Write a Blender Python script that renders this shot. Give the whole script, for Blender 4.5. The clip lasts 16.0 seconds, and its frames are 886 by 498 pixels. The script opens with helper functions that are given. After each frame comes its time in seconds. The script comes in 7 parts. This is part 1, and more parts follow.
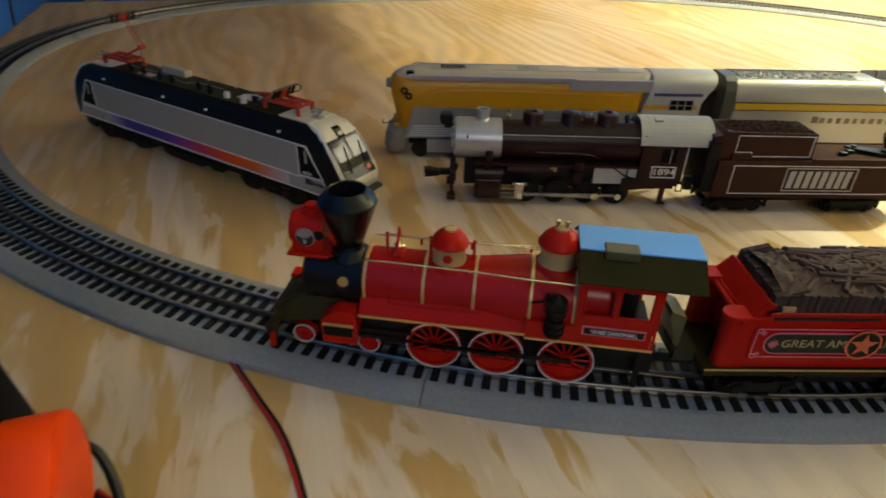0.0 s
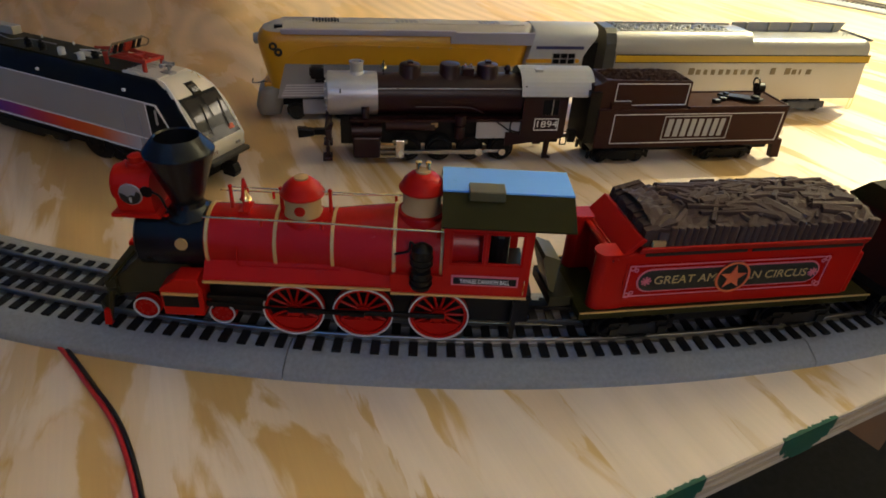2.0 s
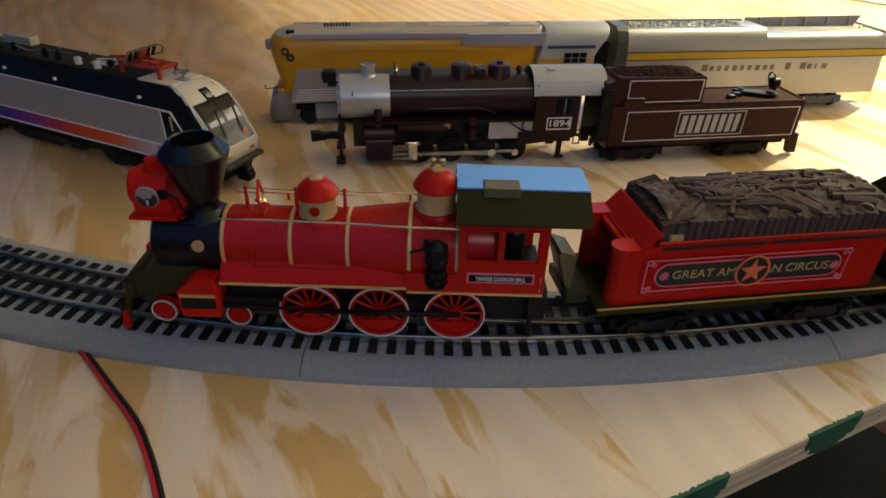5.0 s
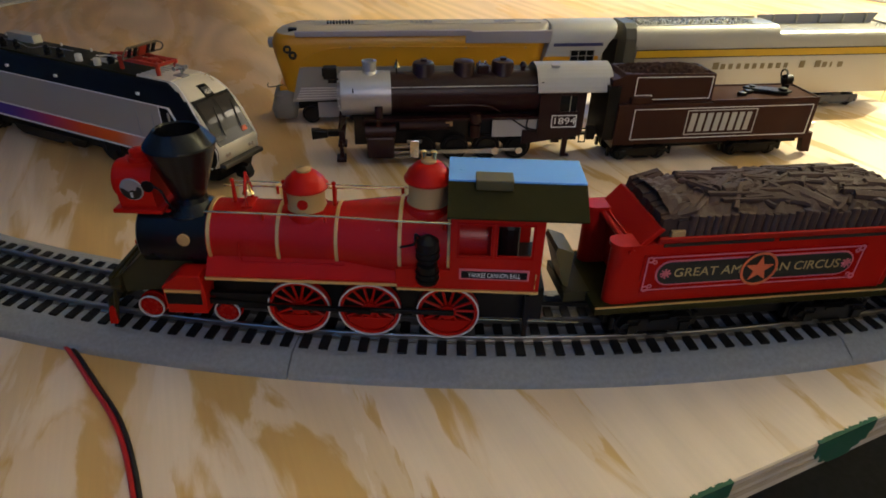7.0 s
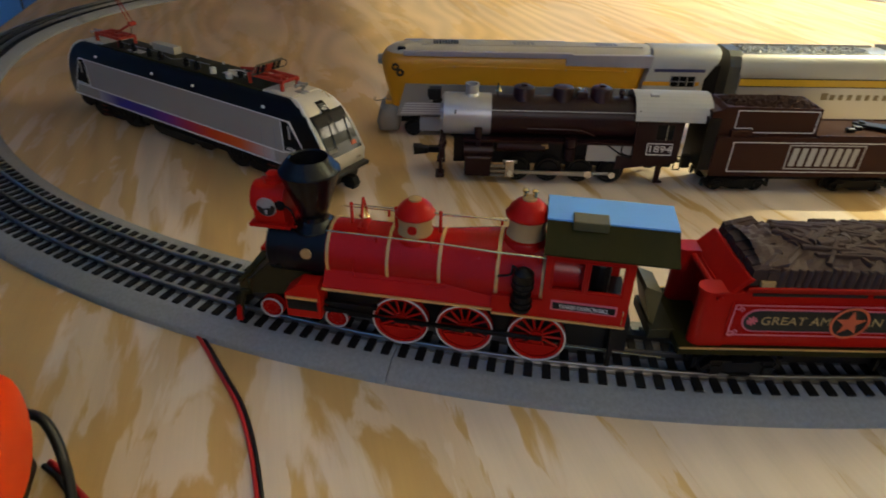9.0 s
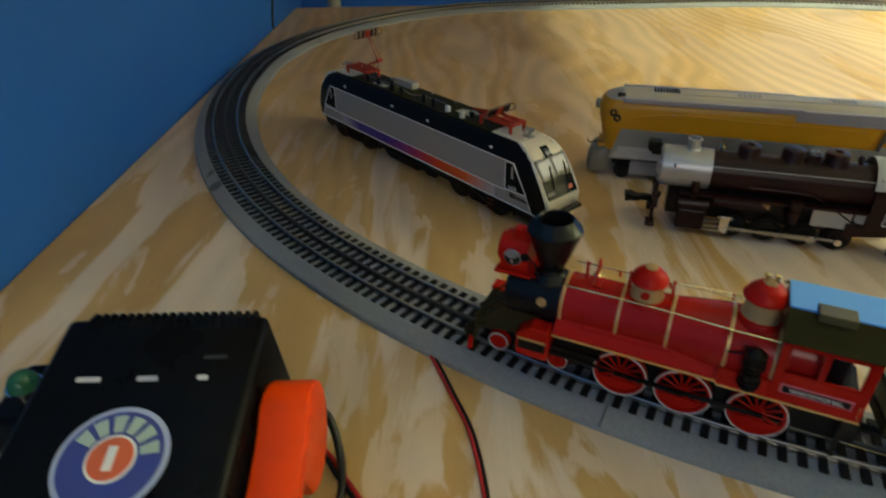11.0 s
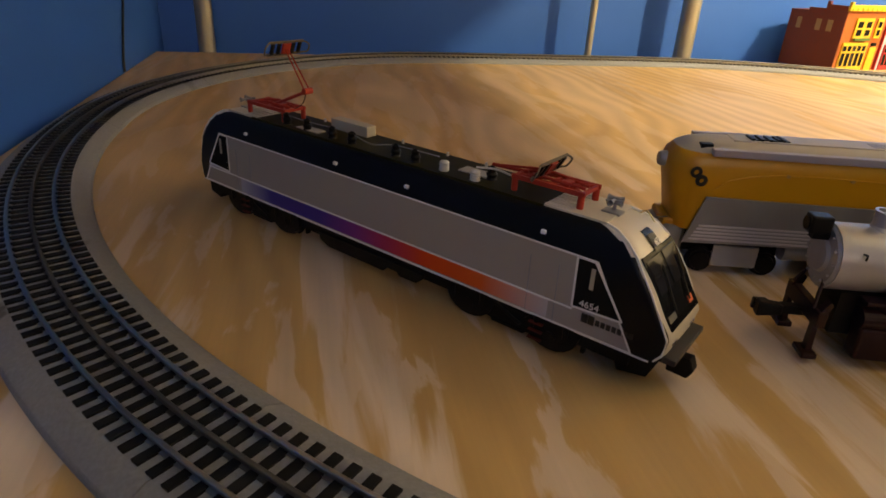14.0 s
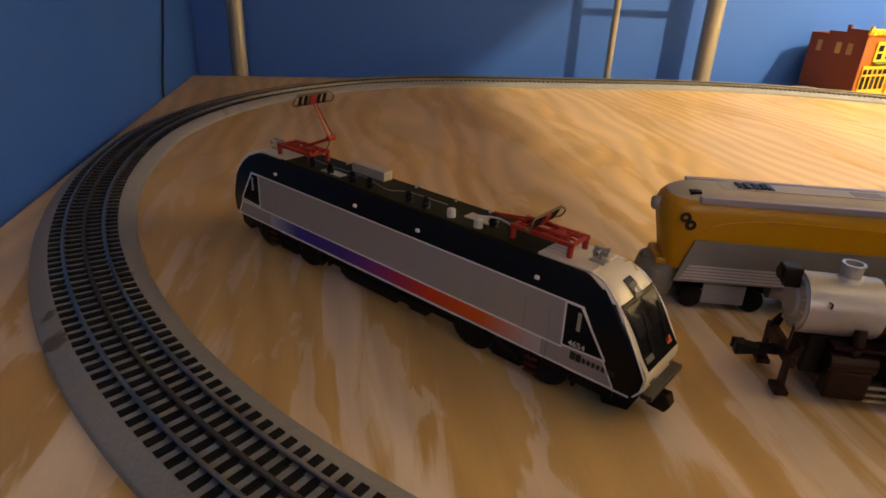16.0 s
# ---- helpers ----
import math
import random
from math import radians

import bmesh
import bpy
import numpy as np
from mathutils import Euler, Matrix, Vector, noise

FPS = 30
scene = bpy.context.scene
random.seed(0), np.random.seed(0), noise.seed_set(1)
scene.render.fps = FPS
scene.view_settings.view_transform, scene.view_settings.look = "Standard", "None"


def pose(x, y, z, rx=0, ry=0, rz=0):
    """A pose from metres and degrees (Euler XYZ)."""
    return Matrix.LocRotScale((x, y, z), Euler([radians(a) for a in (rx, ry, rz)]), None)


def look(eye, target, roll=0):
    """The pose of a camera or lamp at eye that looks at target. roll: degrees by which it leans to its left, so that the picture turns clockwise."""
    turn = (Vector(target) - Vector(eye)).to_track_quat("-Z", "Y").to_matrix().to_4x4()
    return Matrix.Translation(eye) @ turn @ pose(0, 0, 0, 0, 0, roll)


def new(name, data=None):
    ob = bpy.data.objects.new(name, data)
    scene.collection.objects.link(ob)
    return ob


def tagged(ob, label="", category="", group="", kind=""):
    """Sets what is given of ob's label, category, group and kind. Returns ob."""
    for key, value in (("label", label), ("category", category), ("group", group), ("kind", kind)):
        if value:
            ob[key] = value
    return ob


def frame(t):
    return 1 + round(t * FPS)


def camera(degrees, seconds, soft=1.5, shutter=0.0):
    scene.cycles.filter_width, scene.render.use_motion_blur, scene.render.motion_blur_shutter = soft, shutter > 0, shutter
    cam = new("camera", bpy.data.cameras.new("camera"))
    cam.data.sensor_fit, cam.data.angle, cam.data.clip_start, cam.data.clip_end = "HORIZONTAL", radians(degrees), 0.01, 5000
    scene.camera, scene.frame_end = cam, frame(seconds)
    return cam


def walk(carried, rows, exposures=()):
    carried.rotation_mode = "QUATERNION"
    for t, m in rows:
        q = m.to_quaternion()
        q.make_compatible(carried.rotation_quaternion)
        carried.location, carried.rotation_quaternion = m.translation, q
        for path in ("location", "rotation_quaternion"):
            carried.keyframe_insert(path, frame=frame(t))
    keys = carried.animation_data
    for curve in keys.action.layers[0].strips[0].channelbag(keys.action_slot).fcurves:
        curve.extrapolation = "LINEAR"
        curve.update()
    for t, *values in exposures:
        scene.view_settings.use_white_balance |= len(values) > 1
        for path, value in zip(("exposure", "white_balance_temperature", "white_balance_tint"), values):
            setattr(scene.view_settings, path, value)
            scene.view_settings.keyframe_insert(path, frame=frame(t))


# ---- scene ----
cam = camera(71.7, 16.0, soft=1.7, shutter=0.5)
PATH = [
    (0, (0.055, 0.108, 0.279), (0.591, 1.723, -0.771), 2.0),
    (0.5, (0.073, 0.121, 0.264), (0.735, 1.692, -0.783), 2.3),
    (1, (0.088, 0.121, 0.248), (0.804, 1.625, -0.858), 2.8),
    (1.5, (0.09, 0.115, 0.246), (0.841, 1.596, -0.869), 3.7),
    (2, (0.091, 0.113, 0.249), (0.869, 1.598, -0.841), 3.8),
    (2.5, (0.086, 0.108, 0.254), (0.869, 1.595, -0.832), 3.1),
    (3, (0.087, 0.111, 0.254), (0.861, 1.613, -0.817), 2.3),
    (3.5, (0.086, 0.115, 0.256), (0.867, 1.619, -0.807), 2.5),
    (4, (0.086, 0.109, 0.255), (0.849, 1.613, -0.82), 2.0),
    (6.3, (0.098, 0.117, 0.234), (0.81, 1.655, -0.829), 2.4),
    (6.5, (0.099, 0.117, 0.239), (0.802, 1.673, -0.805), 1.9),
    (7, (0.103, 0.113, 0.235), (0.807, 1.654, -0.827), 1.5),
    (7.5, (0.097, 0.113, 0.237), (0.767, 1.649, -0.855), 1.5),
    (8, (0.096, 0.11, 0.248), (0.767, 1.678, -0.796), 2.0),
    (8.2, (0.093, 0.107, 0.25), (0.74, 1.679, -0.804), 1.8),
    (10.3, (0.081, 0.101, 0.286), (0.17, 1.766, -0.819), 0.5),
    (10.5, (0.074, 0.092, 0.287), (0.112, 1.753, -0.826), -0.0),
    (11, (0.036, 0.094, 0.309), (0.009, 1.787, -0.755), -1.2),
    (11.2, (0.022, 0.106, 0.316), (-0.015, 1.817, -0.72), -1.3),
    (11.5, (0.003, 0.126, 0.315), (0.038, 1.857, -0.685), -0.4),
    (11.8, (-0.024, 0.177, 0.287), (0.083, 1.924, -0.682), -0.4),
    (12, (-0.045, 0.21, 0.282), (0.064, 1.975, -0.653), -1.0),
    (12.3, (-0.043, 0.254, 0.269), (0.133, 2.044, -0.605), -0.7),
    (12.5, (-0.042, 0.274, 0.265), (0.183, 2.064, -0.599), 0.1),
    (12.8, (-0.034, 0.311, 0.25), (0.238, 2.1, -0.601), 0.6),
    (13, (-0.035, 0.332, 0.23), (0.285, 2.115, -0.617), 2.3),
    (13.5, (-0.043, 0.363, 0.207), (0.318, 2.131, -0.656), 3.5),
    (14, (-0.042, 0.373, 0.204), (0.345, 2.136, -0.658), 3.0),
    (14.5, (-0.042, 0.373, 0.208), (0.331, 2.135, -0.663), 2.4),
    (15, (-0.042, 0.372, 0.214), (0.328, 2.141, -0.643), 3.0),
    (15.5, (-0.039, 0.357, 0.232), (0.286, 2.135, -0.624), 2.5),
    (16, (-0.037, 0.343, 0.242), (0.271, 2.13, -0.602), 2.7),
]
EXPOSURE = [(0, -0.39, 6700, -3), (1.5, -0.38, 6680, 7), (8.2, -0.40, 6600, 6), (10.3, -0.45, 6500, -8), (11.5, -0.46, 6650, -12), (12.5, -0.44, 7250, 4), (13, -0.45, 7950, 17), (14, -0.54, 8200, 17), (16, -0.47, 8700, 22)]
walk(cam, [(t, look(eye, target, roll)) for t, eye, target, roll in PATH], EXPOSURE)

# ---- scale, world, lights ----
K = 0.9  # the plan below is drawn at 10 to 9; K brings it to metres

world = bpy.data.worlds.new("world")
scene.world = world
world.use_nodes = True
world.node_tree.nodes["Background"].inputs[0].default_value = (0.55, 0.65, 0.9, 1)
world.node_tree.nodes["Background"].inputs[1].default_value = 0.006


def lamp(name, kind, m, energy, color, **more):
    data = bpy.data.lights.new(name, kind)
    data.energy, data.color = energy, color
    if "radius" in more:
        data.shadow_soft_size = more["radius"]
    if "size" in more:
        data.shape, data.size, data.size_y = "RECTANGLE", more["size"][0], more["size"][1]
    ob = new(name, data)
    ob.matrix_world = m
    return ob


lamp("bulb_light", "POINT", Matrix.Translation((1.97 * K, 0.94 * K, 1.3 * K)), 212, (1.0, 0.93, 0.60), radius=0.028)
# unseen front fill, hung well below the ceiling to light the trains' near sides
lamp("ceiling_light", "AREA", look((-0.28, -1.60, 0.98), (0.20, 0.75, 0.05)), 12.9, (1.0, 0.865, 0.84), size=(0.7, 0.5))
# added fill with no known source, lifts the shaded wood from the right
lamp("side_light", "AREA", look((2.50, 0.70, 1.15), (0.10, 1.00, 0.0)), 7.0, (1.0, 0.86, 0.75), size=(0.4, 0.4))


# ---- materials ----
def shader(name, rough=0.5, metal=0.0, color=(0.5, 0.5, 0.5), spec=0.5, coat=0.0):
    m = bpy.data.materials.new(name)
    m.use_nodes = True
    b = m.node_tree.nodes["Principled BSDF"]
    b.inputs["Base Color"].default_value = (*color, 1)
    b.inputs["Roughness"].default_value = rough
    b.inputs["Metallic"].default_value = metal
    b.inputs["Specular IOR Level"].default_value = spec
    b.inputs["Coat Weight"].default_value = coat
    b.inputs["Coat Roughness"].default_value = 0.15
    return m, m.node_tree, b


def paint(name, color, rough=0.4, metal=0.0, wear=0.12, scale=60.0, bump=0.03, coat=0.0, spec=0.5):
    """A paint or plastic with faint mottling in tone and gloss at two scales."""
    m, nt, b = shader(name, rough, metal, color, spec, coat)
    tc = nt.nodes.new("ShaderNodeTexCoord")
    n1 = nt.nodes.new("ShaderNodeTexNoise")
    n1.inputs["Scale"].default_value, n1.inputs["Detail"].default_value = scale, 6
    n2 = nt.nodes.new("ShaderNodeTexNoise")
    n2.inputs["Scale"].default_value, n2.inputs["Detail"].default_value = scale * 12, 3
    for n in (n1, n2):
        nt.links.new(tc.outputs["Object"], n.inputs["Vector"])
    mix = nt.nodes.new("ShaderNodeMix")
    mix.data_type = "RGBA"
    mix.inputs[6].default_value = (*[c * (1 - wear) for c in color], 1)
    mix.inputs[7].default_value = (*[min(1, c * (1 + wear)) for c in color], 1)
    nt.links.new(n1.outputs[0], mix.inputs[0])
    nt.links.new(mix.outputs[2], b.inputs["Base Color"])
    ramp = nt.nodes.new("ShaderNodeMapRange")
    ramp.inputs[3].default_value, ramp.inputs[4].default_value = rough * 0.75, min(1, rough * 1.3)
    nt.links.new(n1.outputs[0], ramp.inputs[0])
    nt.links.new(ramp.outputs[0], b.inputs["Roughness"])
    if bump:
        bp = nt.nodes.new("ShaderNodeBump")
        bp.inputs["Strength"].default_value, bp.inputs["Distance"].default_value = bump, 0.0006
        nt.links.new(n2.outputs[0], bp.inputs["Height"])
        nt.links.new(bp.outputs[0], b.inputs["Normal"])
    return m


def plywood():
    """Rotary-cut pine: cream and tan figure drawn out along the sheet, faint growth rings, fine fibre."""
    m, nt, b = shader("pine_plywood", 0.4)

    def node(kind, **inputs):
        n = nt.nodes.new(kind)
        for k, v in inputs.items():
            n.inputs[k.replace("_", " ")].default_value = v
        return n

    def mapped(turn, scale):
        mp = nt.nodes.new("ShaderNodeMapping")
        mp.inputs["Rotation"].default_value, mp.inputs["Scale"].default_value = (0, 0, radians(turn)), scale
        nt.links.new(tc.outputs["Object"], mp.inputs[0])
        return mp.outputs[0]

    tc = nt.nodes.new("ShaderNodeTexCoord")
    # broad figure: crisp pale islands and streaks on tan, drawn out along the sheet
    def island(turn, scale, low, high, distort):
        n = node("ShaderNodeTexNoise", Scale=1.0, Detail=7.0, Roughness=0.52, Distortion=distort)
        nt.links.new(mapped(turn, scale), n.inputs["Vector"])
        r = nt.nodes.new("ShaderNodeMapRange")
        r.interpolation_type = "SMOOTHSTEP"
        r.inputs[1].default_value, r.inputs[2].default_value = low, high
        nt.links.new(n.outputs[0], r.inputs[0])
        return n, r.outputs[0]

    def math_node(op, a, b):
        n = nt.nodes.new("ShaderNodeMath")
        n.operation = op
        for k, v in enumerate((a, b)):
            if isinstance(v, float):
                n.inputs[k].default_value = v
            else:
                nt.links.new(v, n.inputs[k])
        return n.outputs[0]

    sep = nt.nodes.new("ShaderNodeSeparateXYZ")
    nt.links.new(tc.outputs["Object"], sep.inputs[0])
    fig, streak = island(-6, (18.0, 2.8, 1), 0.490, 0.518, 0.5)
    patch = island(3, (24.0, 6.0, 1), 0.53, 0.568, 0.45)[1]
    cloud = island(-2, (9.0, 2.2, 1), 0.36, 0.66, 0.4)[1]
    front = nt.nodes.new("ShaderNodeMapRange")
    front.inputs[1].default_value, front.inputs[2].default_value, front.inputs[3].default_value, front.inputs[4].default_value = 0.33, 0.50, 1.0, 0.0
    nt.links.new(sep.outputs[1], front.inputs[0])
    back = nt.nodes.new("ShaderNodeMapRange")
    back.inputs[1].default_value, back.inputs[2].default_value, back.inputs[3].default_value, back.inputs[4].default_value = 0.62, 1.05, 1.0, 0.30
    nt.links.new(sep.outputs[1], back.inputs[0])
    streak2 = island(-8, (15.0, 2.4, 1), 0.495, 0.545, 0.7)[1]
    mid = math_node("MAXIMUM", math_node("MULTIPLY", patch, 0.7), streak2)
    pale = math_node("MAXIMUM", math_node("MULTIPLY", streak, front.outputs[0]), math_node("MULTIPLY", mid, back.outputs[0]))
    ground = nt.nodes.new("ShaderNodeMix")
    ground.data_type = "RGBA"
    ground.inputs[6].default_value, ground.inputs[7].default_value = (0.560, 0.362, 0.150, 1), (0.470, 0.292, 0.110, 1)
    nt.links.new(cloud, ground.inputs[0])
    tone = nt.nodes.new("ShaderNodeMix")
    tone.data_type = "RGBA"
    tone.inputs[7].default_value = (0.68, 0.550, 0.440, 1)
    nt.links.new(pale, tone.inputs[0])
    nt.links.new(ground.outputs[2], tone.inputs[6])
    # growth rings
    warp = node("ShaderNodeTexNoise", Scale=2.4, Detail=2.0)
    nt.links.new(mapped(-6, (1.0, 0.45, 1)), warp.inputs["Vector"])
    off = nt.nodes.new("ShaderNodeVectorMath")
    off.operation = "MULTIPLY_ADD"
    off.inputs[1].default_value = (0.55, 0.55, 0)
    nt.links.new(warp.outputs["Color"], off.inputs[0])
    nt.links.new(mapped(-6, (1.0, 0.30, 1)), off.inputs[2])
    wave = node("ShaderNodeTexWave", Scale=8.0, Distortion=2.2, Detail=1.5)
    wave.wave_type, wave.bands_direction = "BANDS", "X"
    nt.links.new(off.outputs[0], wave.inputs["Vector"])
    lines = nt.nodes.new("ShaderNodeMapRange")
    lines.inputs[3].default_value, lines.inputs[4].default_value = 1.05, 0.845
    nt.links.new(wave.outputs[0], lines.inputs[0])
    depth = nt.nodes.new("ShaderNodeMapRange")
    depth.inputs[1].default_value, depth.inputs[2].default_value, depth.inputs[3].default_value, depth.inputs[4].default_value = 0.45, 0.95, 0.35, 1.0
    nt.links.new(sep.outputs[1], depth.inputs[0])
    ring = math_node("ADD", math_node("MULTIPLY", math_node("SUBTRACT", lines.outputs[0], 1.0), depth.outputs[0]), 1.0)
    # fine fibre
    fib = node("ShaderNodeTexNoise", Scale=1.0, Detail=4.0)
    nt.links.new(mapped(-6, (420, 14, 20)), fib.inputs["Vector"])
    fr = nt.nodes.new("ShaderNodeMapRange")
    fr.inputs[3].default_value, fr.inputs[4].default_value = 0.92, 1.06
    nt.links.new(fib.outputs[0], fr.inputs[0])
    mul = nt.nodes.new("ShaderNodeMath")
    mul.operation = "MULTIPLY"
    nt.links.new(ring, mul.inputs[0])
    nt.links.new(fr.outputs[0], mul.inputs[1])
    mix = nt.nodes.new("ShaderNodeVectorMath")
    mix.operation = "SCALE"
    nt.links.new(tone.outputs[2], mix.inputs[0])
    nt.links.new(mul.outputs[0], mix.inputs["Scale"])
    nt.links.new(mix.outputs[0], b.inputs["Base Color"])
    rough = nt.nodes.new("ShaderNodeMapRange")
    rough.inputs[3].default_value, rough.inputs[4].default_value = 0.38, 0.54
    nt.links.new(fig.outputs[0], rough.inputs[0])
    nt.links.new(rough.outputs[0], b.inputs["Roughness"])
    bp = nt.nodes.new("ShaderNodeBump")
    bp.inputs["Strength"].default_value, bp.inputs["Distance"].default_value = 0.12, 0.0005
    nt.links.new(fib.outputs[0], bp.inputs["Height"])
    nt.links.new(bp.outputs[0], b.inputs["Normal"])
    return m


M_PLY = plywood()
M_BLUE = paint("blue_wall_paint", (0.018, 0.132, 0.57), 0.6, wear=0.08, scale=4, bump=0.25)
M_WHITE = paint("ceiling_white", (0.78, 0.76, 0.72), 0.8)
# cream picked for the unseen walls so that bounced light is less blue
M_BOUNCEWALL = paint("warm_bounce_cream", (0.62, 0.55, 0.44), 0.7, wear=0.08, scale=4, bump=0.2)
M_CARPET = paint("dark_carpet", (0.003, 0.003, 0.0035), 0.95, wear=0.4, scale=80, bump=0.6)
M_BED = paint("grey_roadbed", (0.258, 0.267, 0.288), 0.75, wear=0.3, scale=420, bump=0.8)



def stain(m, threshold, dark):
    """Sparse dark blotches over a paint."""
    nt = m.node_tree
    b = nt.nodes["Principled BSDF"]
    old = b.inputs["Base Color"].links[0].from_socket
    tc = nt.nodes.new("ShaderNodeTexCoord")
    n = nt.nodes.new("ShaderNodeTexNoise")
    n.inputs["Scale"].default_value, n.inputs["Detail"].default_value = 7.0, 4.0
    nt.links.new(tc.outputs["Object"], n.inputs["Vector"])
    r = nt.nodes.new("ShaderNodeMapRange")
    r.inputs[1].default_value, r.inputs[2].default_value = threshold, threshold + 0.06
    nt.links.new(n.outputs[0], r.inputs[0])
    mix = nt.nodes.new("ShaderNodeMix")
    mix.data_type, mix.blend_type = "RGBA", "MULTIPLY"
    nt.links.new(r.outputs[0], mix.inputs[0])
    nt.links.new(old, mix.inputs[6])
    mix.inputs[7].default_value = (*dark, 1)
    nt.links.new(mix.outputs[2], b.inputs["Base Color"])


def spill(m, places, dark):
    """Dark oily marks with ragged rims at given (x, y, radius) places on the layout."""
    nt = m.node_tree
    b = nt.nodes["Principled BSDF"]
    tc = nt.nodes.new("ShaderNodeTexCoord")
    n = nt.nodes.new("ShaderNodeTexNoise")
    n.inputs["Scale"].default_value, n.inputs["Detail"].default_value = 90.0, 5.0
    nt.links.new(tc.outputs["Object"], n.inputs["Vector"])
    for x, y, r in places:
        old = b.inputs["Base Color"].links[0].from_socket
        d = nt.nodes.new("ShaderNodeVectorMath")
        d.operation = "DISTANCE"
        d.inputs[1].default_value = (x, y, 0.006)
        nt.links.new(tc.outputs["Object"], d.inputs[0])
        add = nt.nodes.new("ShaderNodeMath")
        add.operation = "MULTIPLY_ADD"
        add.inputs[1].default_value = r * 2.4
        nt.links.new(n.outputs[0], add.inputs[0])
        nt.links.new(d.outputs["Value"], add.inputs[2])
        mr = nt.nodes.new("ShaderNodeMapRange")
        mr.inputs[1].default_value, mr.inputs[2].default_value, mr.inputs[3].default_value, mr.inputs[4].default_value = r * 1.7, r * 2.1, 0.85, 0.0
        nt.links.new(add.outputs[0], mr.inputs[0])
        mix = nt.nodes.new("ShaderNodeMix")
        mix.data_type, mix.blend_type = "RGBA", "MULTIPLY"
        nt.links.new(mr.outputs[0], mix.inputs[0])
        nt.links.new(old, mix.inputs[6])
        mix.inputs[7].default_value = (*dark, 1)
        nt.links.new(mix.outputs[2], b.inputs["Base Color"])


stain(M_BED, 0.64, (0.38, 0.34, 0.30))
spill(M_BED, ((-0.226, 0.712, 0.011), (-0.243, 0.745, 0.008), (-0.215, 0.800, 0.014), (-0.250, 0.790, 0.008)), (0.32, 0.29, 0.27))


# ---- helpers for meshes ----
def part(name, bm, mat, parent=None, label="", smooth=0.0):
    """Links a bmesh as one mesh object under its thing; smooth: the angle in degrees under which edges are shaded round."""
    bm.normal_update()
    me = bpy.data.meshes.new(name)
    for f in bm.faces:
        f.smooth = smooth > 0
    if smooth:
        for e in bm.edges:
            e.smooth = len(e.link_faces) == 2 and e.calc_face_angle(0) < radians(smooth)
    for v in bm.verts:
        v.co *= K
    bm.to_mesh(me)
    bm.free()
    for m in mat if isinstance(mat, (list, tuple)) else [mat]:
        me.materials.append(m)
    ob = new(name, me)
    if parent:
        ob.parent = parent
    if label:
        tagged(ob, label)
    return ob


def box(x0, x1, y0, y1, z0, z1, bevel=0.0, bm=None):
    bm = bm or bmesh.new()
    g = bmesh.ops.create_cube(bm, size=1)
    for v in g["verts"]:
        v.co = Vector(((x0 + x1) / 2 + v.co.x * (x1 - x0), (y0 + y1) / 2 + v.co.y * (y1 - y0), (z0 + z1) / 2 + v.co.z * (z1 - z0)))
    if bevel:
        edges = list({e for v in g["verts"] for e in v.link_edges})
        bmesh.ops.bevel(bm, geom=edges, offset=bevel, segments=2, affect="EDGES", profile=0.5)
    return bm


# ---- the room ----
X0, X1, Y0, Y1, ZF, ZC = -0.40, 2.95, -3.2, 2.052, -0.83, 1.75
tagged(part("wall_left", box(X0 - 0.12, X0, Y0 - 0.12, Y1 + 0.12, ZF, ZC), M_BLUE), "matte blue painted wall beside the table", "wall", kind="structure")
tagged(part("wall_back", box(X0, X1, Y1, Y1 + 0.12, ZF, ZC), M_BLUE), "matte blue painted wall behind the table", "wall", kind="structure")
# these two close the room unseen; their cream serves as a soft reflector
tagged(part("wall_right", box(X1, X1 + 0.12, Y0 - 0.12, Y1 + 0.12, ZF, ZC), M_BOUNCEWALL), "unseen closing wall, cream to warm the bounced light", "wall", kind="structure")
tagged(part("wall_front", box(X0, X1, Y0 - 0.12, Y0, ZF, ZC), M_BOUNCEWALL), "unseen closing wall, cream to warm the bounced light", "wall", kind="structure")
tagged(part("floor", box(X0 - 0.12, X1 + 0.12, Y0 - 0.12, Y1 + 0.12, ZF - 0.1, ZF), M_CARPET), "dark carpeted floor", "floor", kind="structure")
tagged(part("ceiling", box(X0 - 0.12, X1 + 0.12, Y0 - 0.12, Y1 + 0.12, ZC, ZC + 0.1), M_WHITE), "white painted ceiling", "ceiling", kind="structure")

# ---- the table ----
TX0, TX1, TY0, TY1 = -0.397, 2.31, 0.248, 1.962
table = new("train_table")
tagged(table, "large bare pine plywood table carrying the train layout", "table")
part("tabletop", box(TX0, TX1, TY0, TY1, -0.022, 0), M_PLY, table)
for lx, ly in ((TX0 + 0.06, TY0 + 0.08), (TX1 - 0.06, TY0 + 0.08), (TX0 + 0.06, TY1 - 0.08), (TX1 - 0.06, TY1 - 0.08)):
    part("leg", box(lx - 0.045, lx + 0.045, ly - 0.045, ly + 0.045, ZF, -0.022), M_PLY, table)

M_BRACKET = paint("brown_bracket_wood", (0.17, 0.085, 0.042), 0.7, wear=0.3, scale=30, bump=0.3)

# ---- the track ----
def centreline():
    """The closed loop's centre line, from the side next to the wall towards the front: (x, y, heading) every few millimetres."""
    pts, total = [], 0.0
    x, y, h = TRACK_START
    for radius, turn, length in TRACK:
        run = radius * radians(turn) if radius else length
        n = max(1, int(run / 0.006))
        ds = run / n
        for i in range(n):
            pts.append((x, y, h))
            if radius:
                h += ds / radius / 2
            x, y = x + ds * math.cos(h), y + ds * math.sin(h)
            if radius:
                h += ds / radius / 2
        total += run
    return pts, total


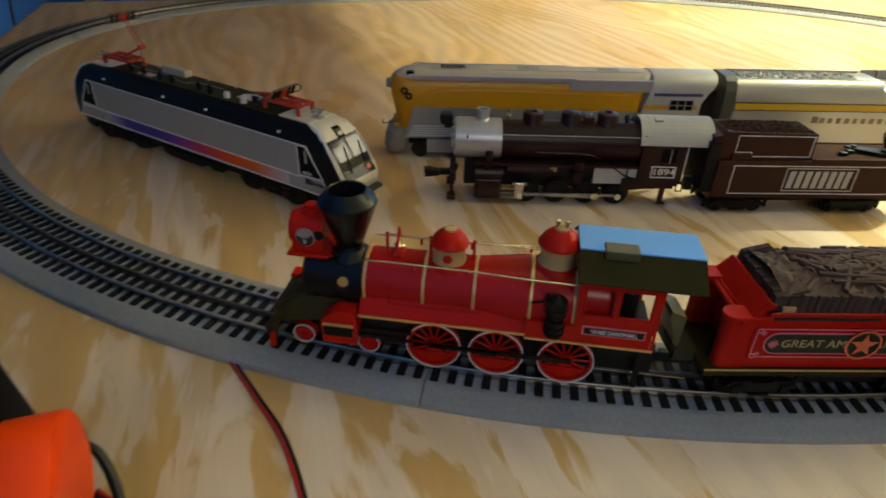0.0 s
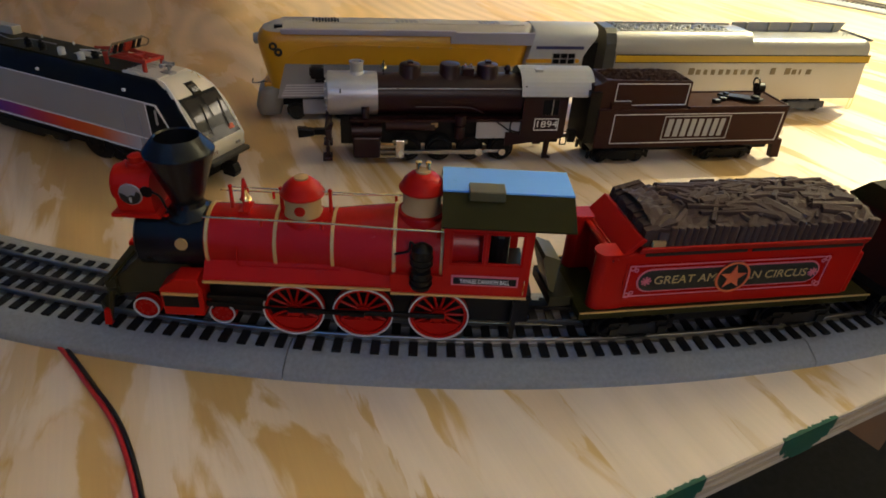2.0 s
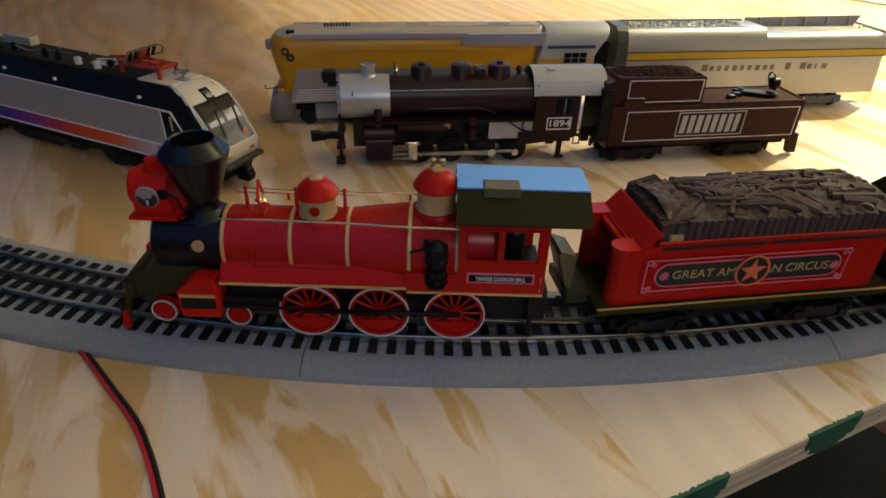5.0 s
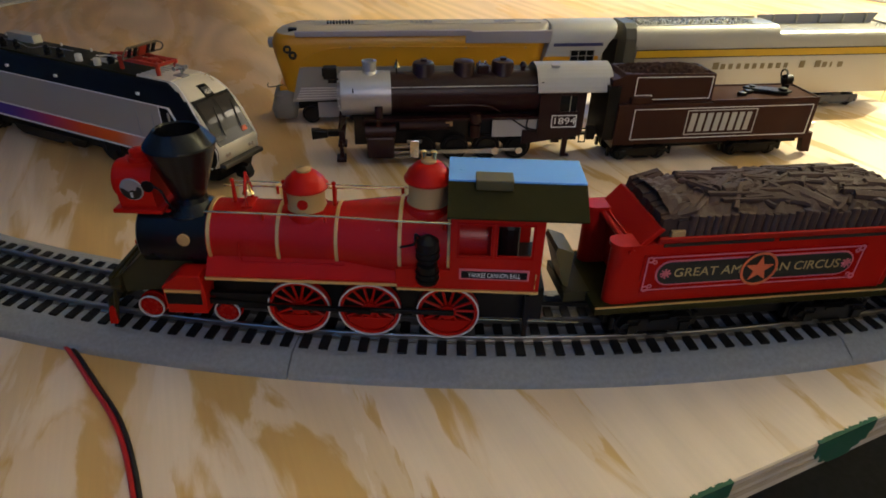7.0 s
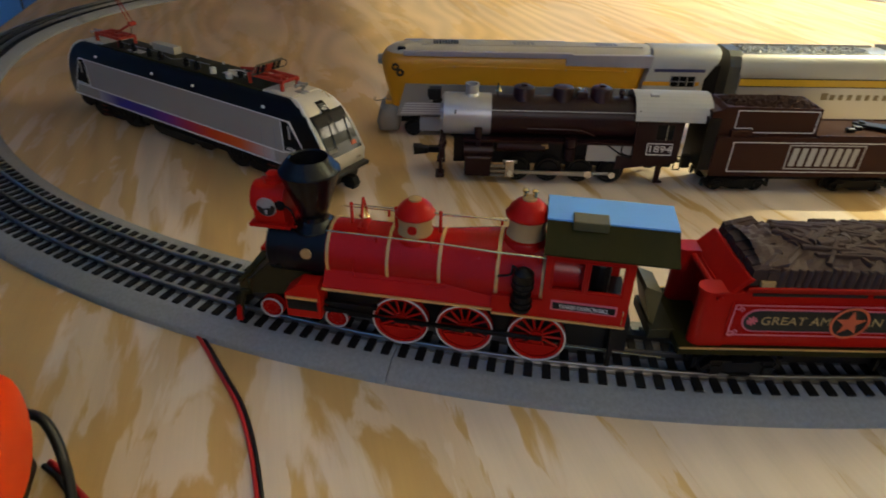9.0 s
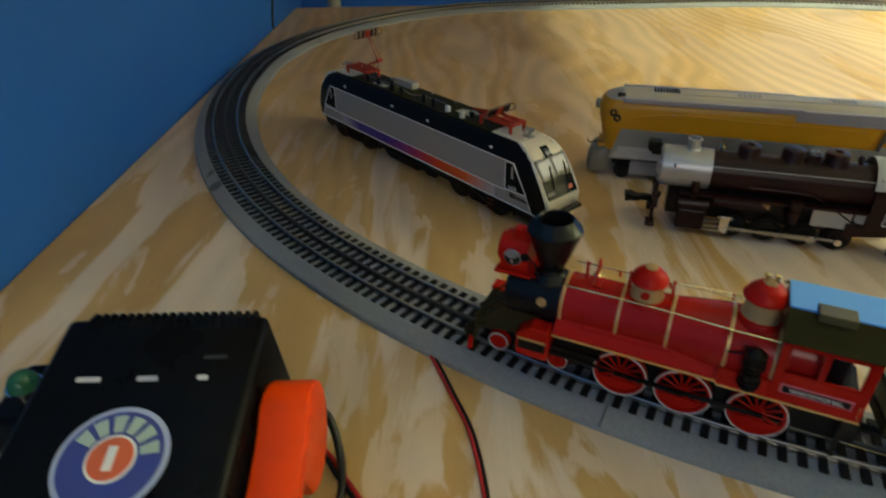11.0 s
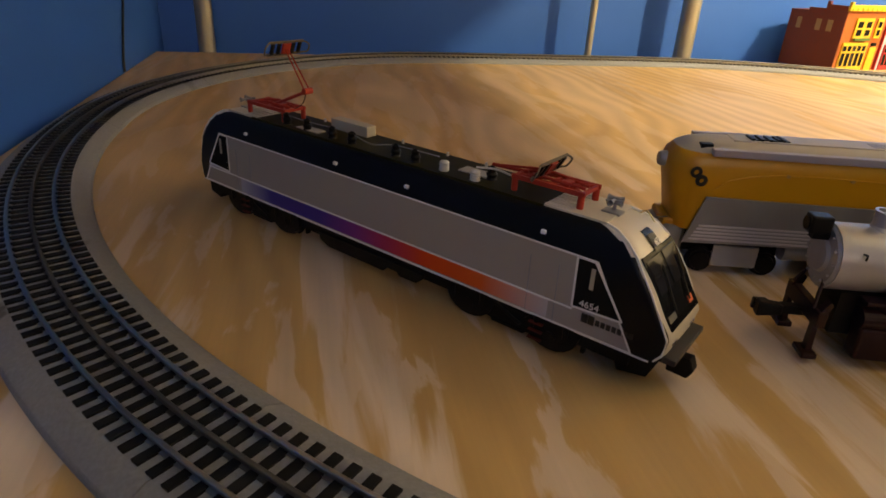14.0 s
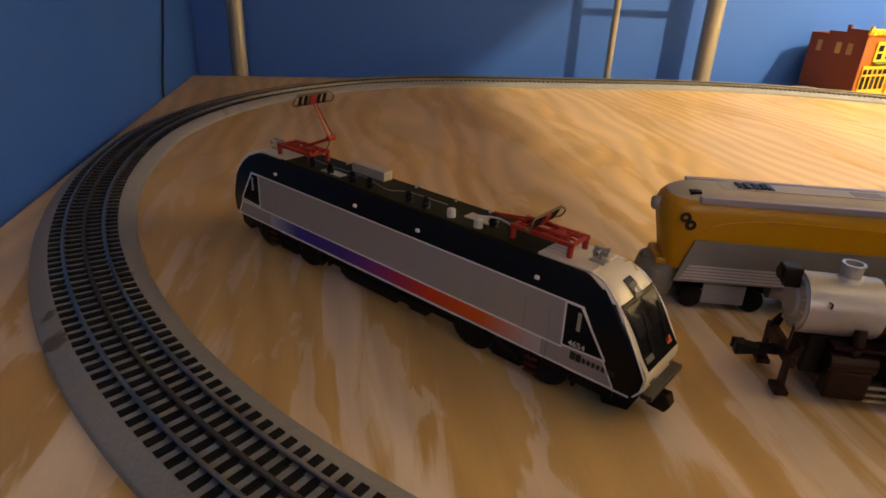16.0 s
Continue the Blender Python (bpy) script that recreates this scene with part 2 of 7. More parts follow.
# wide curves towards the front, a tighter one in the wall corner
R_A, R_B, R_D, R_E = 0.90, 1.10, 1.09, 0.61
TH_A, PHI = 43.0, 70.0
Y_L, X_L = 1.27, -0.345
Y_TOP = 1.912
x_bot = X_L + R_A * (1 - math.cos(radians(TH_A))) + R_B * math.cos(radians(TH_A))
y_bot = Y_L - R_A * math.sin(radians(TH_A)) - R_B * (1 - math.sin(radians(TH_A)))
X_TOP = 0.74  # where the far straight begins to curve
R_C = (Y_TOP - y_bot - R_D * (1 - math.cos(radians(PHI)))) / (1 + math.cos(radians(PHI)))
x_c = X_TOP + R_D * math.sin(radians(PHI)) - R_C * math.sin(radians(180 - PHI))
TRACK_START = (X_L, Y_L, -math.pi / 2)
TRACK = [(R_A, TH_A, 0), (R_B, 90 - TH_A, 0), (0, 0, x_c - x_bot), (R_C, 180 - PHI, 0), (R_D, PHI, 0), (0, 0, X_TOP - (X_L + R_E)), (R_E, 90, 0), (0, 0, Y_TOP - R_E - Y_L)]
LINE, LENGTH = centreline()
JOINT = min(range(len(LINE)), key=lambda i: (LINE[i][0] - 0.168) ** 2 + (LINE[i][1] - 0.446) ** 2) * LENGTH / len(LINE)


def sweep(profile, line, closed=False):
    """Sweeps a closed profile of (offset to the left, height) along a line of (x, y, heading)."""
    bm = bmesh.new()
    rings = [[bm.verts.new((x - math.sin(h) * o, y + math.cos(h) * o, z)) for o, z in profile] for x, y, h in line]
    n = len(profile)
    for a, b in zip(rings, rings[1:] + ([rings[0]] if closed else [])):
        for i in range(n):
            bm.faces.new((a[i], b[i], b[(i + 1) % n], a[(i + 1) % n]))
    if not closed:
        bm.faces.new(rings[0])
        bm.faces.new(rings[-1][::-1])
    bmesh.ops.recalc_face_normals(bm, faces=bm.faces)
    return bm


BED = [(-0.0468, 0), (-0.0462, 0.0030), (-0.0452, 0.0046), (-0.0345, 0.0102), (-0.0325, 0.0108), (0.0325, 0.0108), (0.0345, 0.0102), (0.0452, 0.0046), (0.0462, 0.0030), (0.0468, 0)]
track = new("toy_train_track")
tagged(track, "grey plastic three-rail toy train track loop on plywood", "track")

# ---- shapes ----
def cyl(x, y, z, axis, r0, r1, length, seg=24, bm=None, caps=True):
    """A cylinder or cone centred at a place, along x, y or z."""
    bm = bm or bmesh.new()
    turn = {"x": Matrix.Rotation(radians(90), 4, "Y"), "y": Matrix.Rotation(radians(-90), 4, "X"), "z": Matrix.Identity(4)}[axis]
    bmesh.ops.create_cone(bm, cap_ends=caps, segments=seg, radius1=r0, radius2=r1, depth=length, matrix=Matrix.Translation((x, y, z)) @ turn)
    return bm


def lathe(profile, x=0, y=0, z=0, axis="z", seg=32, bm=None):
    """Turns a profile of (radius, height) round an axis."""
    bm = bm or bmesh.new()
    rings = []
    for r, h in profile:
        ring = []
        for i in range(seg):
            a = 2 * math.pi * i / seg
            c, s = r * math.cos(a), r * math.sin(a)
            p = {"z": (c, s, h), "x": (h, c, s), "y": (c, h, s)}[axis]
            ring.append(bm.verts.new((x + p[0], y + p[1], z + p[2])))
        rings.append(ring)
    for a, b in zip(rings, rings[1:]):
        for i in range(seg):
            bm.faces.new((a[i], a[(i + 1) % seg], b[(i + 1) % seg], b[i]))
    if profile[0][0] > 1e-6 and profile[-1][0] > 1e-6:
        for i in range(seg):
            bm.faces.new((rings[-1][i], rings[-1][(i + 1) % seg], rings[0][(i + 1) % seg], rings[0][i]))
    else:
        for (r, h), ring in ((profile[0], rings[0]), (profile[-1], rings[-1])):
            if r > 1e-6:
                bm.faces.new(ring)
    bmesh.ops.remove_doubles(bm, verts=[v for ring in (rings[0], rings[-1]) for v in ring], dist=1e-7)
    bmesh.ops.recalc_face_normals(bm, faces=bm.faces)
    return bm


def prism(poly, y0, y1, bm=None, bevel=0.0):
    """A polygon of (x, z) drawn out from y0 to y1."""
    bm = bm or bmesh.new()
    a = [bm.verts.new((x, y0, z)) for x, z in poly]
    b = [bm.verts.new((x, y1, z)) for x, z in poly]
    n = len(poly)
    faces = [bm.faces.new(a), bm.faces.new(b[::-1])]
    for i in range(n):
        faces.append(bm.faces.new((a[i], b[i], b[(i + 1) % n], a[(i + 1) % n])))
    bmesh.ops.recalc_face_normals(bm, faces=faces)
    if bevel:
        bmesh.ops.bevel(bm, geom=list({e for f in faces for e in f.edges}), offset=bevel, segments=2, affect="EDGES", profile=0.5)
    return bm


def prism_x(poly, x0, x1, bm=None):
    """A polygon of (y, z) drawn out from x0 to x1."""
    bm = bm or bmesh.new()
    a = [bm.verts.new((x0, y, z)) for y, z in poly]
    b = [bm.verts.new((x1, y, z)) for y, z in poly]
    n = len(poly)
    faces = [bm.faces.new(a), bm.faces.new(b[::-1])]
    for i in range(n):
        faces.append(bm.faces.new((a[i], b[i], b[(i + 1) % n], a[(i + 1) % n])))
    bmesh.ops.recalc_face_normals(bm, faces=faces)
    return bm


def tube(points, r, seg=8, bm=None):
    """A round rod or wire along a line of points."""
    bm = bm or bmesh.new()
    pts = [Vector(p) for p in points]
    rings = []
    for i, p in enumerate(pts):
        d = (pts[min(i + 1, len(pts) - 1)] - pts[max(i - 1, 0)]).normalized()
        side = d.cross(Vector((0, 0, 1)))
        side = side.normalized() if side.length > 0.05 else d.cross(Vector((0, 1, 0))).normalized()
        up = side.cross(d)
        rings.append([bm.verts.new(p + r * (math.cos(2 * math.pi * k / seg) * side + math.sin(2 * math.pi * k / seg) * up)) for k in range(seg)])
    for a, b in zip(rings, rings[1:]):
        for k in range(seg):
            bm.faces.new((a[k], a[(k + 1) % seg], b[(k + 1) % seg], b[k]))
    bm.faces.new(rings[0])
    bm.faces.new(rings[-1])
    bmesh.ops.recalc_face_normals(bm, faces=bm.faces)
    return bm


def curve_points(points, steps=8):
    """A smooth line through the points given."""
    p = [Vector(q) for q in points]
    p = [2 * p[0] - p[1]] + p + [2 * p[-1] - p[-2]]
    out = []
    for i in range(1, len(p) - 2):
        for k in range(steps):
            t = k / steps
            out.append(0.5 * (2 * p[i] + (p[i + 1] - p[i - 1]) * t + (2 * p[i - 1] - 5 * p[i] + 4 * p[i + 1] - p[i + 2]) * t * t
                              + (3 * p[i] - p[i - 1] - 3 * p[i + 1] + p[i + 2]) * t ** 3))
    return out + [p[-2]]


def lettering(name, body, size, x, y, z, mat, parent, width=0.0, turn=0.0, tilt=90.0, label="", align="CENTER", shear=0.0):
    """Words as a flat mesh on a side that faces -y (tilt 90, turn 0); width fits the line to a length."""
    cu = bpy.data.curves.new(name, "FONT")
    cu.body, cu.size, cu.align_x, cu.align_y, cu.extrude, cu.shear = body, size, align, "CENTER", 0.00008, shear
    tmp = bpy.data.objects.new(name, cu)
    scene.collection.objects.link(tmp)
    bpy.context.view_layer.update()
    me = bpy.data.meshes.new_from_object(tmp)
    bpy.data.objects.remove(tmp)
    w = max(v.co.x for v in me.vertices) - min(v.co.x for v in me.vertices)
    fit_x = width / w if width else 1.0
    me.transform(Matrix.Translation((x * K, y * K, z * K)) @ Euler((radians(tilt), 0, radians(turn))).to_matrix().to_4x4() @ Matrix.Diagonal((fit_x * K, K, K, 1)))
    me.materials.append(mat)
    ob = new(name, me)
    ob.parent = parent
    if label:
        tagged(ob, label)
    return ob


def thing(name, at, ang, label, category, z=0.0, group="", kind=""):
    e = new(name)
    e.empty_display_size = 0.03
    e.matrix_world = pose(at[0] * K, at[1] * K, z * K, 0, 0, ang)
    return tagged(e, label, category, group, kind)


def outline(x0, x1, z0, z1, y, w, bm=None):
    """A thin painted frame on a side that faces -y."""
    bm = bm or bmesh.new()
    for a in ((x0, x1, z0, z0 + w), (x0, x1, z1 - w, z1), (x0, x0 + w, z0 + w, z1 - w), (x1 - w, x1, z0 + w, z1 - w)):
        box(a[0], a[1], y - 0.0002, y + 0.0002, a[2], a[3], bm=bm)
    return bm


def strip(a, b, y, w, t=0.0004, bm=None):
    """A thin line between two (x, z) places on a side that faces -y."""
    d = (Vector(b) - Vector(a)).normalized() * w / 2
    n = Vector((-d.y, d.x))
    return prism([tuple(Vector(a) + n), tuple(Vector(b) + n), tuple(Vector(b) - n), tuple(Vector(a) - n)], y - t, y + t, bm)


# ---- paints and plastics of the trains ----
M_RED = paint("red_plastic", (0.345, 0.0060, 0.0045), 0.24, wear=0.1, scale=40, spec=0.24)
M_RED2 = paint("bright_red_plastic", (0.385, 0.0078, 0.0045), 0.32, wear=0.1, scale=40, spec=0.12)
M_BLACK = paint("black_plastic", (0.0045, 0.0045, 0.005), 0.36, wear=0.3, scale=50, spec=0.2)
M_STACK = paint("glossy_black", (0.005, 0.0055, 0.007), 0.22, wear=0.2, scale=30, spec=0.25)
M_NAVYBLACK = paint("smokebox_black", (0.004, 0.005, 0.007), 0.28, wear=0.3, scale=50, spec=0.2)
M_OLIVE = paint("dark_olive_plastic", (0.024, 0.021, 0.0065), 0.4, wear=0.15, scale=50, spec=0.05)
M_DECKBLACK = paint("olive_black", (0.026, 0.023, 0.009), 0.45, wear=0.2, scale=50, spec=0.2)
M_OLIVE2 = paint("olive_box", (0.085, 0.072, 0.026), 0.45)
M_SKY = paint("light_blue_gloss", (0.11, 0.34, 0.80), 0.3, wear=0.06)
M_GOLD = paint("gold_trim", (0.62, 0.40, 0.15), 0.35, metal=0.5, wear=0.15)
M_BRASS = paint("polished_brass", (0.80, 0.62, 0.30), 0.22, metal=1.0)
M_TAN = paint("tan_plastic", (0.40, 0.26, 0.115), 0.5, spec=0.2)
M_RIM = paint("white_rim", (0.58, 0.55, 0.54), 0.45)
M_LOGS = paint("brown_moulded_wood", (0.060, 0.036, 0.030), 0.55, wear=0.3, scale=70, bump=0.4, spec=0.12)
M_BROWN = paint("maroon_brown_paint", (0.020, 0.0062, 0.0072), 0.34, wear=0.15, spec=0.25)
M_BROWN2 = paint("chocolate_paint", (0.043, 0.0155, 0.0105), 0.42, wear=0.12, spec=0.1)
M_DECK = paint("matt_chocolate_deck", (0.045, 0.018, 0.012), 0.7, wear=0.15, spec=0.05)
M_SILL = paint("charcoal_sill", (0.035, 0.034, 0.032), 0.5, wear=0.2)
M_SILVER = paint("silver_paint", (0.28, 0.28, 0.285), 0.36, metal=0.4, wear=0.08, scale=45)
M_PALE = paint("pale_silver_roof", (0.38, 0.38, 0.37), 0.45, metal=0.15, wear=0.08)
M_CHROME = paint("bright_steel", (0.75, 0.73, 0.70), 0.25, metal=1.0, wear=0.1)
M_WHITE_INK = paint("white_ink", (0.78, 0.77, 0.74), 0.6, wear=0.05, bump=0)
M_YELLOW = paint("railroad_yellow", (0.52, 0.245, 0.006), 0.38, wear=0.1)
M_CREAM = paint("cream_silver", (0.40, 0.375, 0.315), 0.36, metal=0.2, wear=0.06)
M_MUSTARD = paint("mustard_stripe", (0.50, 0.305, 0.014), 0.4, wear=0.1)
M_TENDERSILVER = paint("tender_silver_paint", (0.44, 0.43, 0.405), 0.34, metal=0.6, wear=0.05, scale=20)
# body silver lightened: carries the light falling on nose and roof ends
M_NOSE_LIT = paint("silver_nose_lit", (0.60, 0.56, 0.47), 0.42, metal=0.15, wear=0.06)
M_SMOKEBOX = paint("bright_silver_smokebox", (0.42, 0.42, 0.43), 0.34, metal=0.5, wear=0.2, scale=45, bump=0.08)
M_RIB = paint("lilac_grey_rib", (0.52, 0.50, 0.54), 0.4, wear=0.08)
M_STEEL = paint("dull_steel_rod", (0.36, 0.345, 0.32), 0.32, metal=0.9, wear=0.15)
M_INK = paint("dull_silver_ink", (0.40, 0.385, 0.36), 0.55, wear=0.05, bump=0)
M_CROWN = paint("dull_silver_crown", (0.46, 0.43, 0.36), 0.45, metal=0.15, wear=0.12, scale=30)
M_BAND = paint("violet_grey_band", (0.34, 0.32, 0.37), 0.36, metal=0.3, wear=0.08)
M_STAINLESS = paint("satin_stainless_paint", (0.35, 0.322, 0.295), 0.38, metal=0.2, wear=0.05, scale=30)
M_DARKGREY = paint("dark_olive_grey", (0.07, 0.07, 0.058), 0.4, wear=0.15, spec=0.3)
M_TRUCK = paint("brownish_grey_truck", (0.15, 0.145, 0.13), 0.55, wear=0.3, spec=0.2)
M_PILOT = paint("worn_grey_pilot", (0.20, 0.19, 0.17), 0.45, wear=0.2, spec=0.3)
M_GREY = paint("grey_paint", (0.27, 0.27, 0.29), 0.5, metal=0.2)
M_GLASS = paint("dark_window_glass", (0.008, 0.009, 0.010), 0.12, wear=0.1, bump=0, spec=0.1)
M_PANE = paint("grey_window_pane", (0.016, 0.016, 0.018), 0.08, wear=0.2, bump=0, spec=0.28)
M_ORANGE = paint("orange_plastic", (0.74, 0.050, 0.001), 0.36, wear=0.05, spec=0.2)
M_PANTO = paint("pantograph_red", (0.34, 0.030, 0.016), 0.45, spec=0.3)
M_LADDER = paint("dark_red_step_edge", (0.10, 0.022, 0.014), 0.5, spec=0.2)
M_STRIP = paint("brown_contact_strip", (0.13, 0.105, 0.075), 0.45, spec=0.3)
M_INS = paint("pale_insulator", (0.46, 0.46, 0.44), 0.45)
M_COAL = paint("coal_load", (0.028, 0.014, 0.011), 0.75, wear=0.4, scale=150, bump=0.4, spec=0.03)
M_COALGREY = paint("glittering_coal_load", (0.10, 0.10, 0.10), 0.3, wear=0.8, scale=220, bump=0.9)
M_PINK = paint("pink_decal", (0.60, 0.13, 0.17), 0.5, bump=0)
M_DECAL = paint("black_decal", (0.016, 0.014, 0.010), 0.45, bump=0)
M_BRONZE = paint("dark_bronze_letters", (0.17, 0.135, 0.075), 0.5, bump=0)
M_GILT = paint("gilt_letters", (0.42, 0.30, 0.12), 0.5, bump=0)
M_STAR = paint("orange_star", (0.62, 0.12, 0.045), 0.5, bump=0)
M_NAVY = paint("navy_decal", (0.03, 0.03, 0.10), 0.5, bump=0)


def rainbow():
    """The stripe along the electric locomotive: blue through violet and red to orange, fading out."""
    m, nt, b = shader("sunset_stripe", 0.36, 0.1)
    tc = nt.nodes.new("ShaderNodeTexCoord")
    sep = nt.nodes.new("ShaderNodeSeparateXYZ")
    nt.links.new(tc.outputs["Object"], sep.inputs[0])
    mr = nt.nodes.new("ShaderNodeMapRange")
    mr.inputs[1].default_value, mr.inputs[2].default_value = -0.225 * K, 0.094 * K
    nt.links.new(sep.outputs[0], mr.inputs[0])
    ramp = nt.nodes.new("ShaderNodeValToRGB")
    e = ramp.color_ramp.elements
    e[0].position, e[0].color = 0.0, (0.45, 0.45, 0.50, 1)
    e[1].position, e[1].color = 1.0, (0.50, 0.49, 0.50, 1)
    for pos, col in ((0.14, (0.03, 0.025, 0.28, 1)), (0.34, (0.05, 0.022, 0.26, 1)), (0.46, (0.22, 0.03, 0.24, 1)), (0.56, (0.45, 0.025, 0.10, 1)), (0.68, (0.72, 0.055, 0.006, 1)), (0.84, (0.72, 0.11, 0.012, 1))):
        k = e.new(pos)
        k.color = col
    nt.links.new(mr.outputs[0], ramp.inputs[0])
    nt.links.new(ramp.outputs[0], b.inputs["Base Color"])
    return m


M_RAINBOW = rainbow()


# ---- wheels and trucks ----
def spoked_wheel(x, y, z, r, parent, name="driving_wheel", spokes=14, near=-1):
    w = part(name, lathe([(r * 0.99, -0.0022), (r * 1.0, -0.0022), (r * 1.0, 0.0022), (r * 0.86, 0.0022), (r * 0.86, -0.0022)], x, y, z, "y", 40), M_RED2, parent, smooth=40)
    bm = bmesh.new()
    for i in range(spokes):
        a = 2 * math.pi * i / spokes
        p0 = Vector((x + 0.2 * r * math.cos(a), y, z + 0.2 * r * math.sin(a)))
        p1 = Vector((x + 0.88 * r * math.cos(a), y, z + 0.88 * r * math.sin(a)))
        tube([p0, p1], r * 0.045, 6, bm)
    cyl(x, y, z, "y", r * 0.26, r * 0.22, 0.005, 16, bm)
    part("spokes", bm, M_RED2, w)
    cyl_bm = lathe([(r * 0.964, -0.0006), (r * 1.008, -0.0006), (r * 1.008, 0.0006), (r * 0.964, 0.0006)], x, y + near * 0.0026, z, "y", 40)
    part("white_rim", cyl_bm, M_RIM, w, smooth=40)
    bm = bmesh.new()
    a0 = math.radians(205)
    pts = [(x + r * 0.84 * math.cos(a0 + i * math.radians(130) / 12), z + r * 0.84 * math.sin(a0 + i * math.radians(130) / 12)) for i in range(13)]
    prism(pts, y - 0.0012, y + 0.0012, bm)
    part("counterweight", bm, M_RED2, w)
    return w


def plain_wheel(x, y, z, r, mat, parent, name="wheel", thick=0.004):
    return part(name, lathe([(0.0, -thick), (r * 0.75, -thick), (r * 0.8, -thick * 0.6), (r, -thick * 0.6), (r, thick * 0.5), (r * 1.1, thick * 0.5), (r * 1.1, thick), (0.0, thick)], x, y, z, "y", 28), mat, parent, smooth=35)


def bogie(x, z0, r, half, wheelbase, mat, parent, wheelmat, ysh=0.0, turn=0.0):
    """A four-wheeled truck: two side frames with springs and axle boxes, wheels on the rail or table at z0."""
    for s in (-1, 1):
        bm = bmesh.new()
        y = ysh + s * half
        prism([(x - wheelbase * 0.75, z0 + r * 1.1), (x - wheelbase * 0.6, z0 + r * 1.75), (x + wheelbase * 0.6, z0 + r * 1.75), (x + wheelbase * 0.75, z0 + r * 1.1), (x + wheelbase * 0.4, z0 + r * 0.75), (x + wheelbase * 0.18, z0 + r * 0.55), (x - wheelbase * 0.18, z0 + r * 0.55), (x - wheelbase * 0.4, z0 + r * 0.75)], y - 0.0016, y + 0.0016, bm)
        for dx in (-0.5, 0.5):
            box(x + dx * wheelbase - 0.003, x + dx * wheelbase + 0.003, y - 0.0032, y + 0.0032, z0 + r - 0.003, z0 + r + 0.0035, bm=bm)
        for dx in (-0.12, 0.0, 0.12):
            cyl(x + dx * wheelbase, y - s * 0.0, z0 + r * 1.1, "z", 0.0012, 0.0012, r * 0.9, 8, bm)
        for dx in (-0.62, -0.38, 0.38, 0.62):
            cyl(x + dx * wheelbase, y + s * 0.0018, z0 + r * 1.5, "y", 0.0011, 0.0009, 0.0016, 8, bm)
        box(x - wheelbase * 0.2, x + wheelbase * 0.2, y - 0.0030, y + 0.0030, z0 + r * 0.50, z0 + r * 0.66, bm=bm)
        box(x - wheelbase * 0.2, x + wheelbase * 0.2, y - 0.0030, y + 0.0030, z0 + r * 1.52, z0 + r * 1.72, bm=bm)
        for dx in (-0.82, 0.82):
            box(x + dx * wheelbase - 0.0012, x + dx * wheelbase + 0.0012, y - s * 0.006 - 0.002, y - s * 0.006 + 0.002, z0 + r * 0.5, z0 + r * 1.5, bm=bm)
        part("side_frame", bm, mat, parent)
        for dx in (-0.5, 0.5):
            plain_wheel(x + dx * wheelbase, ysh + s * (half - 0.006), z0 + r, r, wheelmat, parent)
    part("bolster", box(x - 0.006, x + 0.006, ysh - half, ysh + half, z0 + r * 0.9, z0 + r * 1.9), mat, parent)


# ---- red steam locomotive on the track ----
RAIL = 0.0162
red = thing("steam_locomotive", (0.2473, 0.405), -25.5, "red and black old-time toy steam locomotive on the track", "toy locomotive")
part("boiler", lathe([(0.0, -0.138), (0.0200, -0.138), (0.0200, -0.066), (0.0242, -0.033), (0.0245, 0.0005), (0.0, 0.0005)], 0, 0, 0.0745, "x", 44), M_RED, red, smooth=30)
smokebox = part("smokebox", lathe([(0.0, -0.181), (0.012, -0.1808), (0.0135, -0.1785), (0.0178, -0.1785), (0.0196, -0.177), (0.0196, -0.1365), (0.0, -0.1365)], 0, 0, 0.0745, "x", 40), M_NAVYBLACK, red, smooth=30)
part("round_plate", cyl(-0.1505, -0.0190, 0.0790, "y", 0.0036, 0.0036, 0.0016, 24), M_TAN, smokebox)
part("smokebox_door_knob", lathe([(0, -0.184), (0.002, -0.1835), (0.0025, -0.181), (0, -0.1805)], 0, 0, 0.0745, "x", 12), M_BRASS, smokebox, smooth=40)
for bx, br in ((-0.1365, 0.0207), (-0.0975, 0.0207), (-0.0645, 0.0208), (-0.0285, 0.0252), (-0.001, 0.0252)):
    part("boiler_band", lathe([(br - 0.0009, bx - 0.0011), (br, bx - 0.0009), (br, bx + 0.0009), (br - 0.0009, bx + 0.0011)], 0, 0, 0.0745, "x", 44), M_GOLD, red, "gold-coloured boiler band", smooth=50)
part("chimney", lathe([(0.0150, 0.0905), (0.0120, 0.0930), (0.0095, 0.0955), (0.0088, 0.0985), (0.0186, 0.1275), (0.0193, 0.1292), (0.0190, 0.1302), (0.0130, 0.1372), (0.0122, 0.1378), (0.0114, 0.1368), (0.0100, 0.1240), (0.0, 0.1230)], -0.1500, 0, 0, "z", 44), M_STACK, red, "black diamond-shaped chimney", smooth=22)
part("chimney_collar", lathe([(0.0115, 0.0925), (0.0140, 0.0905), (0.0145, 0.0885), (0.010, 0.0885)], -0.1515, 0, 0, "z", 32), M_BLACK, red, smooth=40)
light = part("headlight", prism_x([(-0.0118, 0.0950), (0.0118, 0.0950), (0.0132, 0.1000), (0.0132, 0.1120), (0.0105, 0.1165), (0.0060, 0.1188), (-0.0060, 0.1188), (-0.0105, 0.1165), (-0.0132, 0.1120), (-0.0132, 0.1000)], -0.1845, -0.1645), M_RED2, red, "red eight-sided headlight housing", smooth=50)
